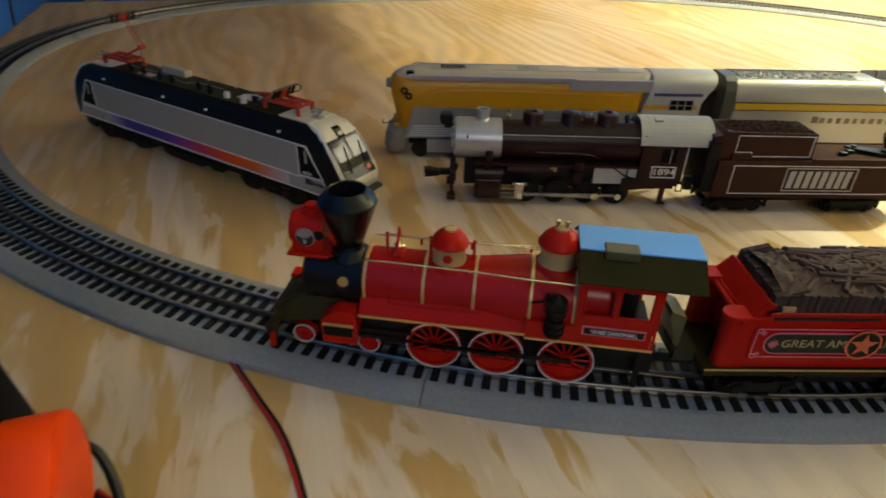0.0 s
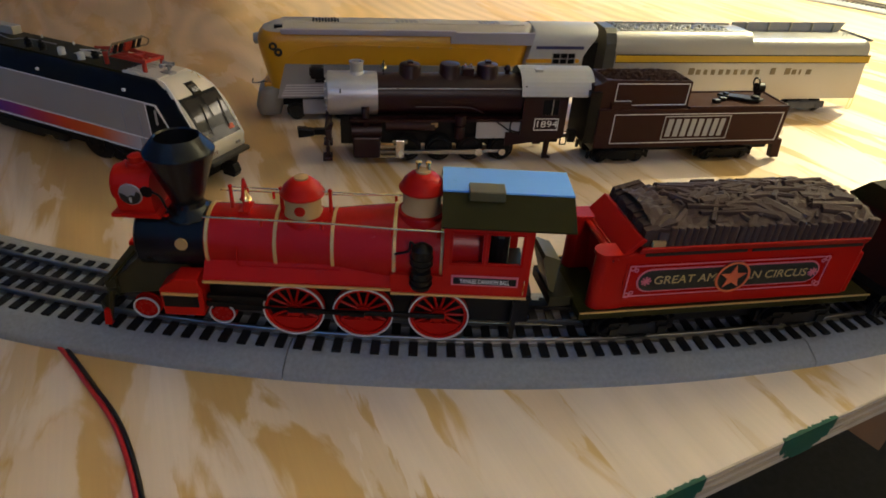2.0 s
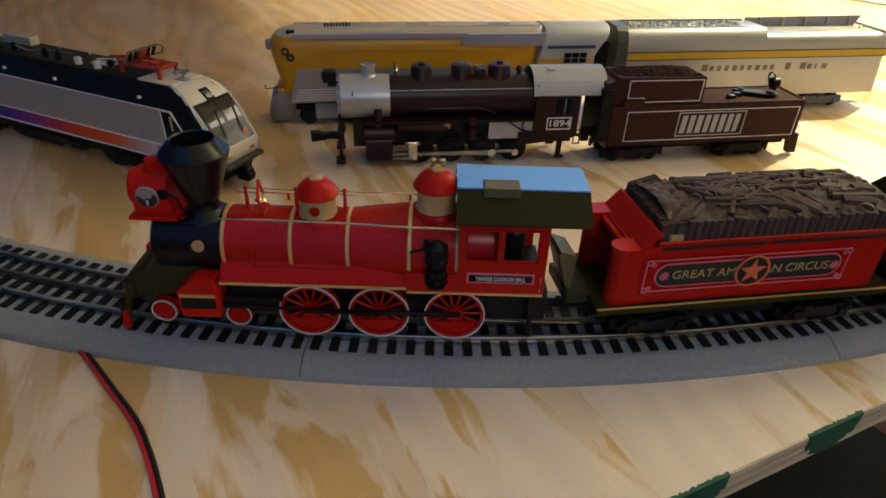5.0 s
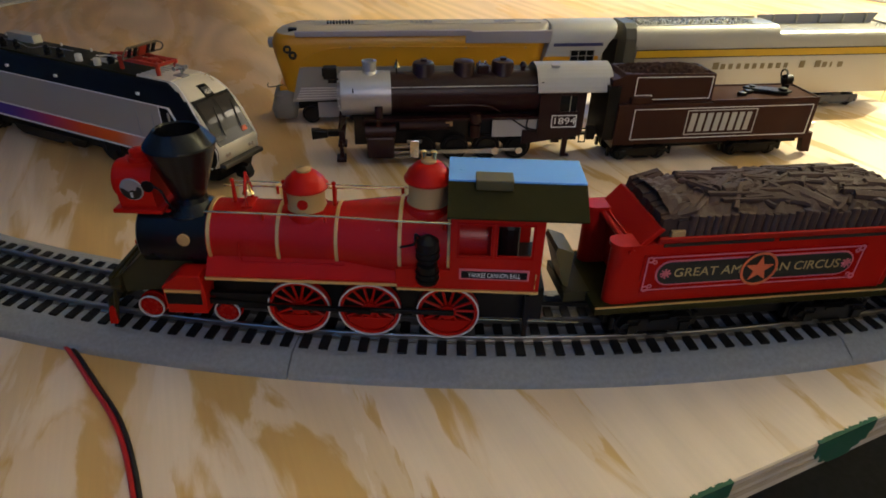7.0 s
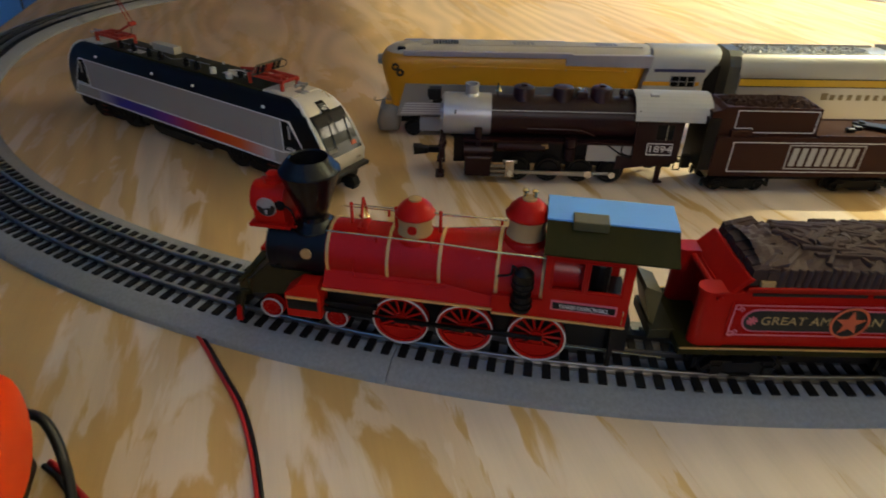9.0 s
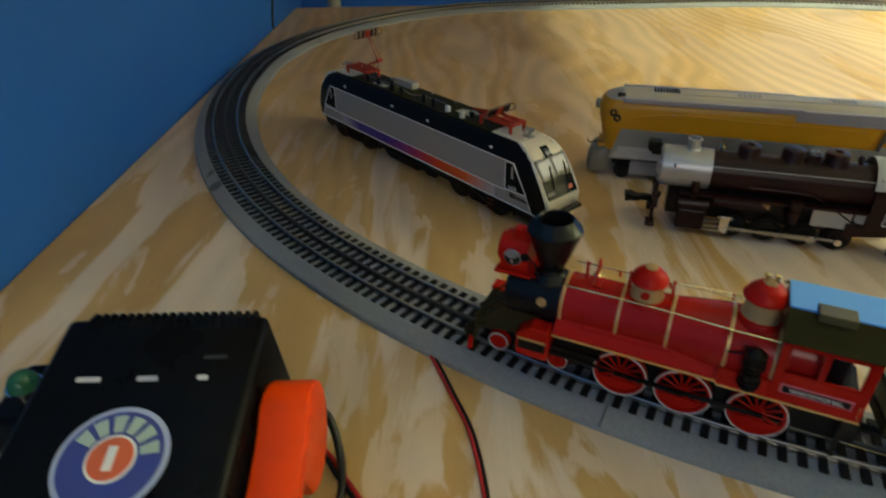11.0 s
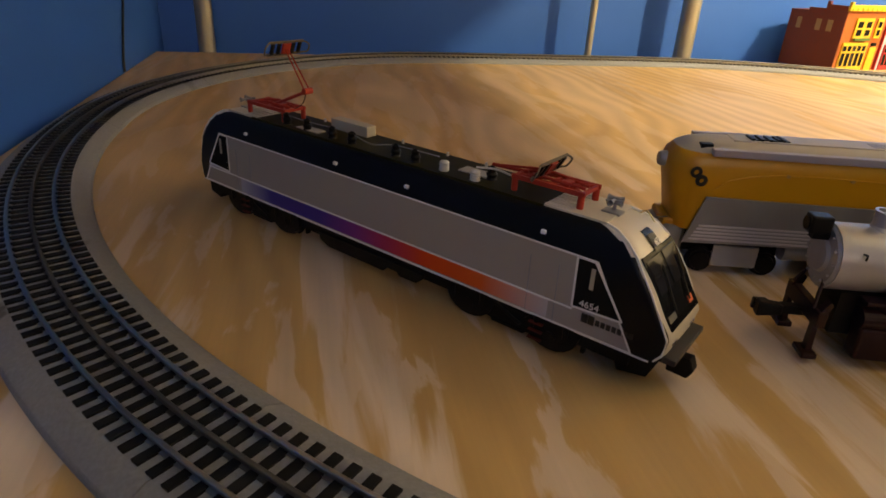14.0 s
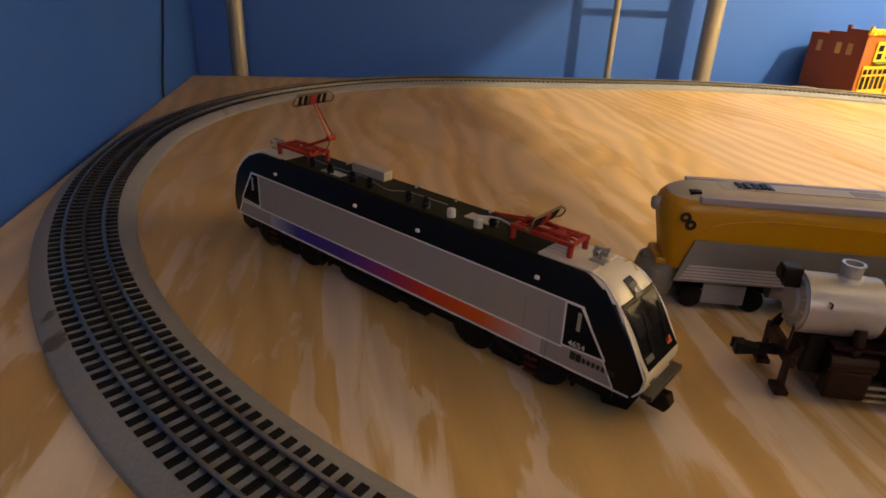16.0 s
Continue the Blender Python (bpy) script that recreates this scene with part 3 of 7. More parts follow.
part("headlight_rim", lathe([(0.0088, -0.1880), (0.0108, -0.1876), (0.0115, -0.1845), (0.0088, -0.1845)], 0, 0, 0.1075, "x", 28), M_RED2, light, smooth=40)
part("headlight_vent", lathe([(0.0062, 0.1180), (0.0058, 0.1212), (0.0044, 0.1216), (0.0044, 0.1246), (0.0030, 0.1255), (0, 0.1257)], -0.1745, 0, 0, "z", 18), M_RED2, light, smooth=40)
part("headlight_lens", lathe([(0.0, -0.1880), (0.006, -0.1878), (0.0088, -0.1868), (0.0088, -0.1850), (0.0, -0.1850)], 0, 0, 0.1075, "x", 24), M_BRASS, light, smooth=40)
picture = part("side_picture", lathe([(0.0, -0.0140), (0.0060, -0.0140), (0.0066, -0.0134), (0.0, -0.0130)], -0.1755, 0, 0.1070, "y", 28), M_SILVER, light, "round grey landscape picture on the headlight")
part("picture_ground", prism([(-0.1755 + 0.0058 * math.cos(radians(a)), 0.1070 + 0.0058 * math.sin(radians(a))) for a in range(170, 371, 20)] + [(-0.1718, 0.1090), (-0.1732, 0.1064), (-0.1752, 0.1068), (-0.1772, 0.1058), (-0.1795, 0.1075)], -0.0144, -0.0139), M_DECAL, picture)
part("picture_figure", prism([(-0.1762, 0.1026), (-0.1750, 0.1026), (-0.1748, 0.1056), (-0.1763, 0.1056)], -0.0147, -0.0142), M_INK, picture)
part("headlight_hole", cyl(-0.1665, -0.0132, 0.1090, "y", 0.0034, 0.0034, 0.0010, 18), M_BLACK, light)
part("headlight_shelf", box(-0.1885, -0.1610, -0.0150, 0.0150, 0.0925, 0.0950, 0.0006), M_RED2, red)
for s in (-1, 1):
    part("headlight_bracket", prism([(-0.1780, 0.0926), (-0.1585, 0.0926), (-0.1585, 0.0830), (-0.1660, 0.0840), (-0.1700, 0.0885)], s * 0.009 - 0.001, s * 0.009 + 0.001), M_RED2, red)
part("headlight_cable", tube(curve_points([(-0.1635, -0.013, 0.1090), (-0.1585, -0.0150, 0.1070), (-0.1570, -0.0140, 0.1000), (-0.1560, -0.0100, 0.0930)]), 0.0006), M_BLACK, red)
# bell, domes, rails on the boiler
bell = part("bell", lathe([(0.0, 0.1065), (0.0012, 0.1062), (0.0018, 0.104), (0.0026, 0.1015), (0.0036, 0.1003), (0.0, 0.1003)], -0.1165, 0, 0, "z", 20), M_BRASS, red, "brass bell in a red yoke", smooth=40)
bm = tube([(-0.1165, -0.0055, 0.0935), (-0.1165, -0.005, 0.104), (-0.1165, -0.002, 0.109), (-0.1165, 0.0, 0.1130)], 0.0009)
tube([(-0.1165, 0.0055, 0.0935), (-0.1165, 0.005, 0.104), (-0.1165, 0.002, 0.109), (-0.1165, 0.0, 0.1130)], 0.0009, bm=bm)
box(-0.1195, -0.1135, -0.0065, 0.0065, 0.0925, 0.0950, bm=bm)
part("bell_yoke", bm, M_RED2, bell)
for px in (-0.1245, -0.0955, -0.0672):
    bm = cyl(px, 0, 0.1005, "z", 0.0013, 0.0009, 0.0140, 10)
    bmesh.ops.create_icosphere(bm, subdivisions=1, radius=0.0015, matrix=Matrix.Translation((px, 0, 0.108)))
    part("rail_post", bm, M_RED2, red)
part("bell_rail", tube([(-0.1245, 0, 0.1078), (-0.0955, 0, 0.1076), (-0.0672, 0, 0.1074), (-0.026, 0, 0.1072)], 0.0005), M_BRASS, red)
for s in (-1, 1):
    part("side_handrail", tube([(-0.1365, s * 0.0165, 0.0965), (-0.0975, s * 0.0168, 0.0964), (-0.0645, s * 0.0175, 0.0964), (-0.0285, s * 0.0205, 0.0967), (0.0, s * 0.0212, 0.0968)], 0.0006), M_BRASS, red)
    for px in (-0.1045, -0.070, -0.030, -0.004):
        part("handrail_stanchion", cyl(px, s * (0.0162 if px < -0.06 else 0.0198), 0.0945, "z", 0.0009, 0.0009, 0.0048, 8), M_RED2, red)
    part("injector_pipe", tube(curve_points([(-0.119, s * 0.0205, 0.080), (-0.119, s * 0.0212, 0.0685), (-0.112, s * 0.0212, 0.0672), (-0.060, s * 0.0212, 0.0676)]), 0.0006), M_RED, red)
def dome(x, z0, r, h, valves):
    d = part("sand_dome" if not valves else "steam_dome", lathe([(r * 1.02, z0 + 0.004), (r * 0.93, z0 + 0.006), (r * 0.93, z0 + h * 0.60), (0, z0 + h * 0.60)], x, 0, 0, "z", 36), M_TAN, red, "tan dome with red base and cap", smooth=30)
    part("dome_base", lathe([(r * 1.28, z0 - 0.006), (r * 1.22, z0 + 0.002), (r * 1.16, z0 + 0.0035), (r * 1.02, z0 + 0.0042), (r * 0.9, z0 + 0.0042)], x, 0, 0, "z", 36), M_RED, d, smooth=40)
    part("dome_cap", lathe([(r * 0.95, z0 + h * 0.58), (r * 1.13, z0 + h * 0.60), (r * 1.15, z0 + h * 0.64), (r * 1.02, z0 + h * 0.70), (r * 0.95, z0 + h * 0.78), (r * 0.6, z0 + h * 0.92), (r * 0.3, z0 + h * 0.97), (0, z0 + h * 0.98)], x, 0, 0, "z", 36), M_RED2, d, smooth=30)
    part("dome_finial", lathe([(r * 0.36, z0 + h * 0.93), (r * 0.36, z0 + h * 1.0), (r * 0.2, z0 + h * 1.03), (0, z0 + h * 1.04)], x, 0, 0, "z", 20), M_TAN, d, smooth=40)
    if valves:
        for dx in (-0.0028, 0.0028):
            part("safety_valve", lathe([(0.0014, z0 + h * 0.95), (0.0013, z0 + h * 1.12), (0.0019, z0 + h * 1.13), (0.0019, z0 + h * 1.17), (0.0008, z0 + h * 1.19), (0, z0 + h * 1.19)], x + dx, 0, 0, "z", 12), M_BRASS, d, smooth=40)
    else:
        part("round_emblem", cyl(x, -r * 0.94, z0 + h * 0.36, "y", r * 0.27, r * 0.27, 0.001, 20), M_RED, d)
dome(-0.0832, 0.0895, 0.0113, 0.0270, False)
dome(-0.0138, 0.0955, 0.0120, 0.0290, True)
# running boards, pump, cab
for s in (-1, 1):
    board = part("running_board", prism_x([(s * 0.0190, 0.0700), (s * 0.0270, 0.0612), (s * 0.0270, 0.0585), (s * 0.0150, 0.0585)], -0.1385, -0.0305), M_RED2, red)
    part("gold_edge", box(-0.1390, -0.0300, s * 0.0272 - 0.0005, s * 0.0272 + 0.0005, 0.0583, 0.0600), M_GOLD, board)
    step = part("lower_board", box(-0.0305, 0.0005, s * 0.0200 if s > 0 else -0.0270, 0.0270 if s > 0 else -0.0200, 0.0575, 0.0700), M_RED2, red)
    part("gold_edge", box(-0.0300, 0.0500, s * 0.0274 - 0.0005, s * 0.0274 + 0.0005, 0.0562, 0.0576), M_GOLD, step)
pump = part("air_pump", lathe([(0.0056, 0.0640), (0.0056, 0.0755), (0.0036, 0.0765), (0.0036, 0.0785), (0.0060, 0.0795), (0.0060, 0.0905), (0.0042, 0.0920), (0.0022, 0.0935), (0, 0.0942)], -0.0125, -0.0295, 0, "z", 20), M_BLACK, red, "black air pump", smooth=35)
for zz in (0.066, 0.070, 0.080, 0.084):
    part("cooling_ring", lathe([(0.0054, zz), (0.0066, zz + 0.0004), (0.0066, zz + 0.0010), (0.0054, zz + 0.0014)], -0.0125, -0.0295, 0, "z", 20), M_BLACK, pump, smooth=40)
part("pump_pipe", tube(curve_points([(-0.015, -0.030, 0.090), (-0.019, -0.029, 0.094), (-0.020, -0.026, 0.086), (-0.028, -0.0235, 0.082)]), 0.0007), M_BLACK, red)
cab = part("cab", box(-0.0005, 0.0015, -0.0265, 0.0265, 0.0570, 0.1090), M_RED2, red, "red cab with two side windows")
for s in (-1, 1):
    y0, y1 = (s * 0.0270, s * 0.0252)
    bm = bmesh.new()
    for a in ((0.0, 0.0500, 0.0570, 0.0800), (0.0, 0.0045, 0.0800, 0.1015), (0.0217, 0.0252, 0.0800, 0.1015), (0.0440, 0.0500, 0.0800, 0.1015), (0.0, 0.0500, 0.1000, 0.1055)):
        box(a[0], a[1], min(y0, y1), max(y0, y1), a[2], a[3], bm=bm)
    side = part("cab_side", bm, M_RED2, cab)
    for a in ((0.0045, 0.0217), (0.0252, 0.0440)):
        part("window_frame", outline(a[0] - 0.0012, a[1] + 0.0012, 0.0790, 0.1010, y0 + s * 0.0004, 0.0013), M_RED, side)
    part("grab_rail", tube([(0.0475, s * 0.0280, 0.0600), (0.0475, s * 0.0285, 0.0610), (0.0475, s * 0.0285, 0.0690), (0.0475, s * 0.0280, 0.0700)], 0.0004), M_BRASS, cab)
part("cab_floor", box(0.0, 0.0520, -0.0260, 0.0260, 0.0560, 0.0585), M_BLACK, red)
part("backhead", cyl(0.0125, 0, 0.0790, "x", 0.0225, 0.0215, 0.022, 32), M_RED, red, "red boiler end in the cab", smooth=40)
part("backhead_plate", cyl(0.0250, 0, 0.0790, "x", 0.0180, 0.0150, 0.004, 24), M_BLACK, red, smooth=40)
part("engine_seat", box(0.0270, 0.0385, -0.0180, 0.0100, 0.0580, 0.0960, 0.004), M_BLACK, red)
plate = part("name_plate", box(0.0050, 0.0440, -0.0276, -0.0268, 0.0648, 0.0718, 0.0003), M_PINK, red, "small dark pink-edged name plate under the cab windows")
part("plate_ground", box(0.0062, 0.0428, -0.0279, -0.0272, 0.0660, 0.0706), M_BLACK, plate)
lettering("plate_lettering", "YANKEE CANNON BALL", 0.0044, 0.0245, -0.02815, 0.0682, M_WHITE_INK, plate, width=0.0290)
roof = part("cab_roof", prism_x([(-0.0330, 0.1070), (-0.0150, 0.1190), (0.0150, 0.1190), (0.0330, 0.1070), (0.0325, 0.1058), (0.0148, 0.1176), (-0.0148, 0.1176), (-0.0325, 0.1058)], -0.0025, 0.0712), M_OLIVE, red, "dark olive cab roof with a light blue top")
part("roof_top", box(-0.0025, 0.0712, -0.0150, 0.0150, 0.1190, 0.1202, 0.0003), M_SKY, roof, "light blue glossy roof top")
part("roof_hatch", prism([(0.0120, 0.1165), (0.0320, 0.1165), (0.0320, 0.1225), (0.0120, 0.1225)], -0.0200, -0.0085, bevel=0.0006), M_OLIVE2, roof)
# frame, cylinders, pilot, rods, wheels
part("frame", box(-0.1720, 0.0560, -0.0125, 0.0125, 0.0270, 0.0500), M_BLACK, red)
part("firebox", box(-0.0400, 0.0000, -0.0140, 0.0140, 0.0350, 0.0640), M_BLACK, red)
part("ash_pan", prism([(0.000, 0.034), (0.020, 0.034), (0.050, 0.046), (0.050, 0.056), (0.000, 0.056)], -0.013, 0.013), M_BLACK, red)
part("smokebox_saddle", prism_x([(-0.016, 0.046), (-0.012, 0.060), (0.012, 0.060), (0.016, 0.046)], -0.166, -0.141), M_BLACK, red)
for s in (-1, 1):
    lo, hi = sorted((s * 0.0160, s * 0.0295))
    cyl_body = part("cylinder", prism([(-0.1640, 0.0350), (-0.1405, 0.0350), (-0.1395, 0.0500), (-0.1415, 0.0615), (-0.1545, 0.0615), (-0.1645, 0.0535)], lo, hi, bevel=0.0009), M_RED2, red, "red cylinder block with gold and black bands")
    part("black_band", box(-0.1625, -0.1425, s * 0.0297 - 0.0004, s * 0.0297 + 0.0004, 0.0420, 0.0495), M_BLACK, cyl_body)
    part("gold_band", box(-0.1630, -0.1420, s * 0.0298 - 0.0004, s * 0.0298 + 0.0004, 0.0500, 0.0520), M_GOLD, cyl_body)
    for i, wx in enumerate((-0.0895, -0.0472, -0.0007)):
        spoked_wheel(wx, s * 0.0175, RAIL + 0.0186, 0.0186, red, near=s)
    part("side_rod", box(-0.0930, 0.0030, s * 0.0225 - 0.0008, s * 0.0225 + 0.0008, 0.0350, 0.0385, 0.0006), M_BLACK, red)
    part("main_rod", prism([(-0.1400, 0.0395), (-0.0460, 0.0385), (-0.0460, 0.0355), (-0.1400, 0.0430)], s * 0.0245 - 0.0008, s * 0.0245 + 0.0008), M_BLACK, red)
    part("guide_bar", box(-0.1390, -0.1040, s * 0.0235 - 0.0015, s * 0.0235 + 0.0015, 0.0450, 0.0475), M_BLACK, red)
    for wx, sh in ((-0.1845, 0.0080), (-0.1365, 0.0060)):
        w = plain_wheel(wx, s * 0.0160 + sh, RAIL + 0.0082, 0.0078, M_RED, red, "pilot_wheel", 0.0025)
        for k in range(8):
            a = math.pi * k / 4
            part("spoke", cyl(wx + 0.0042 * math.cos(a), s * 0.0160 + sh + s * 0.0026, RAIL + 0.0082 + 0.0042 * math.sin(a), "y", 0.0012, 0.0012, 0.0008, 8), M_RED2, w)
        part("white_rim", lathe([(0.0072, -0.0005), (0.0080, -0.0005), (0.0080, 0.0005), (0.0072, 0.0005)], wx, s * 0.0160 + sh + s * 0.0029, RAIL + 0.0082, "y", 28), M_RIM, w, smooth=40)
    part("cab_step", box(0.0440, 0.0470, s * 0.0200 - 0.0015, s * 0.0200 + 0.0015, 0.0200, 0.0500), M_BLACK, red)
part("truck_frame", box(-0.1900, -0.1300, -0.004, 0.0200, 0.0230, 0.0290), M_BLACK, red)
part("front_deck", prism([(-0.2020, 0.0400), (-0.2000, 0.0460), (-0.1680, 0.0770), (-0.1500, 0.0640), (-0.1520, 0.0430), (-0.1950, 0.0380)], -0.0150, 0.0165, bevel=0.0012), M_DECKBLACK, red, "olive-black sloping front deck")
for s in (-1, 1):
    part("deck_brace", tube([(-0.1720, s * 0.0120, 0.0790), (-0.1990, s * 0.0180, 0.0500)], 0.0008), M_OLIVE, red)
beam = part("buffer_beam", box(-0.2020, -0.1950, -0.0180, 0.0200, 0.0440, 0.0510, 0.0008), M_DECKBLACK, red)
part("beam_end", box(-0.2030, -0.1940, 0.0200, 0.0310, 0.0440, 0.0530, 0.0008), M_RED2, beam)
pilot = part("cowcatcher", prism_x([(-0.0200, 0.0440), (0.0200, 0.0440), (0.0180, 0.0400), (-0.0180, 0.0400)], -0.2010, -0.1950), M_DECKBLACK, red, "dark slatted cowcatcher with red toes")
for i in range(11):
    f = (i - 5) / 5
    part("slat", tube([(-0.1990, f * 0.0185, 0.0430), (-0.2170 + abs(f) * 0.0130, f * 0.0180, 0.0190)], 0.0014, 6), M_DECKBLACK, pilot)
for s in (-1, 1):
    part("foot_rail", tube([(-0.2180, 0, 0.0185), (-0.2040, s * 0.0190, 0.0185)], 0.0015, 6), M_DECKBLACK, pilot)
    part("red_toe", prism([(-0.2075, 0.0175), (-0.2030, 0.0175), (-0.2020, 0.0290), (-0.2055, 0.0290)], s * 0.0190 - 0.0015, s * 0.0190 + 0.0015), M_RED2, pilot)
part("drawbar", box(0.0500, 0.0860, -0.0030, 0.0030, 0.0300, 0.0330), M_BLACK, red)
for yy in (-0.0100, 0.0100):
    part("brake_pipe", tube([(0.0150, yy, 0.0230), (0.0800, yy, 0.0235)], 0.0006), M_BRASS, red)

# ---- red tender ----
ten = thing("tender", (0.424, 0.342), -16, "red circus tender with a moulded brown wood load on the track", "toy tender")
chassis = part("chassis", box(-0.1100, 0.0900, -0.0305, 0.0305, 0.0435, 0.0490, 0.0006), M_OLIVE, ten, "dark olive chassis with a gold edge")
for s in (-1, 1):
    part("gold_edge", box(-0.1100, 0.0900, s * 0.0307 - 0.0004, s * 0.0307 + 0.0004, 0.0485, 0.0494), M_GOLD, chassis)
part("front_apron", prism([(-0.1230, 0.0520), (-0.1200, 0.0500), (-0.1190, 0.0740), (-0.1290, 0.0780), (-0.1300, 0.0750)], -0.0100, 0.0120), M_OLIVE2, ten)
part("front_sill", box(-0.1235, -0.1080, -0.0150, 0.0200, 0.0430, 0.0500), M_DECKBLACK, ten)
tank = part("tank", box(-0.0850, 0.0705, -0.0280, 0.0280, 0.0490, 0.0890, 0.0012), M_RED2, ten)
for s in (-1, 1):
    lo, hi = sorted((s * 0.0165, s * 0.0280))
    leg = [(-0.0840, lo), (-0.0840, hi)] + [(-0.0975 - 0.00575 * math.sin(radians(k * 18)), (lo + hi) / 2 + 0.00575 * math.cos(radians(k * 18))) for k in range(11)]
    legs = bmesh.new()
    scroll = bmesh.new()
    for target, z0, z1, grow in ((legs, 0.0490, 0.0860, 1.0), (scroll, 0.0860, 0.0885, 1.18)):
        ring = [(-0.0905 + (x + 0.0905) * (1 + (grow - 1) * 0.5), (lo + hi) / 2 + (y - (lo + hi) / 2) * grow) for x, y in leg]
        a_ = [target.verts.new((x, y, z0)) for x, y in ring]
        b_ = [target.verts.new((x, y, z1)) for x, y in ring]
        target.faces.new(a_[::-1])
        target.faces.new(b_)
        for k in range(len(ring)):
            target.faces.new((a_[k], a_[(k + 1) % len(ring)], b_[(k + 1) % len(ring)], b_[k]))
        bmesh.ops.recalc_face_normals(target, faces=target.faces)
    part("tank_leg", legs, M_RED2, tank, smooth=40)
    part("scroll", scroll, M_RED2, tank, smooth=40)
    part("rivet_strip", box(-0.0858, -0.0846, s * 0.0284 - 0.0004, s * 0.0284 + 0.0004, 0.0640, 0.0820), M_RED2, tank)
    part("collar", prism_x([(s * 0.0275, 0.0875), (s * 0.0300, 0.0925), (s * 0.0290, 0.0932), (s * 0.0262, 0.0880)], -0.0800, 0.0705), M_RED2, tank)
    for x0, x1 in ((-0.0760, -0.0110), (-0.0075, 0.0680)):
        part("collar_line", box(x0, x1, s * 0.0283 - 0.0004, s * 0.0283 + 0.0004, 0.0866, 0.0884), M_DECAL, tank)
    part("rear_post", box(0.0700, 0.0752, s * 0.0230 - 0.0035, s * 0.0230 + 0.0035, 0.0490, 0.0800, 0.0012), M_RED2, tank)
    part("collar_block", box(-0.0735, -0.0655, s * 0.0278 - 0.0012, s * 0.0278 + 0.0012, 0.0925, 0.0965, 0.0004), M_TAN, tank)
part("coal_board", prism([(-0.0935, 0.0840), (-0.0900, 0.0840), (-0.0765, 0.0970), (-0.0805, 0.0985)], -0.0280, 0.0280, bevel=0.0006), M_RED2, tank)
part("board_lip", tube([(-0.0940, -0.0300, 0.0850), (-0.0940, 0.0300, 0.0850)], 0.0018, 10), M_RED2, tank, smooth=60)
part("coal_slope", prism([(-0.0880, 0.0500), (-0.0850, 0.0500), (-0.0850, 0.0870), (-0.0915, 0.0870)], -0.0165, 0.0165), M_RED, tank)
rng = random.Random(4)
bm = bmesh.new()
def mound(x, y):
    u, v = (x + 0.0005) / 0.0740, y / 0.0285
    return 0.1030 + 0.0085 * (1 - abs(v) ** 2.2) * (1 - 0.35 * max(0, -u)) * (1 - 0.8 * max(0, u - 0.55))
nx, ny = 40, 16
grid = [[bm.verts.new((-0.0740 + 0.1460 * i / nx, -0.0270 + 0.0540 * j / ny, mound(-0.0740 + 0.1460 * i / nx, -0.0270 + 0.0540 * j / ny) + rng.uniform(-0.0012, 0.0008))) for j in range(ny + 1)] for i in range(nx + 1)]
for i in range(nx):
    for j in range(ny):
        bm.faces.new((grid[i][j], grid[i + 1][j], grid[i + 1][j + 1], grid[i][j + 1]))
load = part("wood_load", bm, M_LOGS, ten, "brown moulded load of logs and split wood")
bm = box(-0.0700, 0.0725, -0.0272, 0.0272, 0.0885, 0.1020)
part("load_core", bm, M_LOGS, load)
for s in (-1, 1):
    x = -0.0640
    while x < 0.0690:
        w = rng.uniform(0.0036, 0.0062)
        h = rng.uniform(0.1030, 0.1055)
        rad = w * 0.54
        part("log_end", lathe([(0, 0.0925), (rad, 0.0925), (rad, h - 0.0010), (rad * 0.8, h), (0, h + 0.0002)], x + w / 2, s * (0.0290 - rad), 0, "z", 10), M_LOGS, load, smooth=35)
        x += w
for y in [-0.0260 + 0.0048 * k for k in range(11)]:
    part("front_log", prism([(-0.0775 - rng.uniform(0, 0.002), 0.0920), (-0.0640, 0.0920), (-0.0600, rng.uniform(0.1065, 0.1090)), (-0.0765 - rng.uniform(0, 0.002), rng.uniform(0.1020, 0.1040))], y, y + 0.0043), M_LOGS, load)
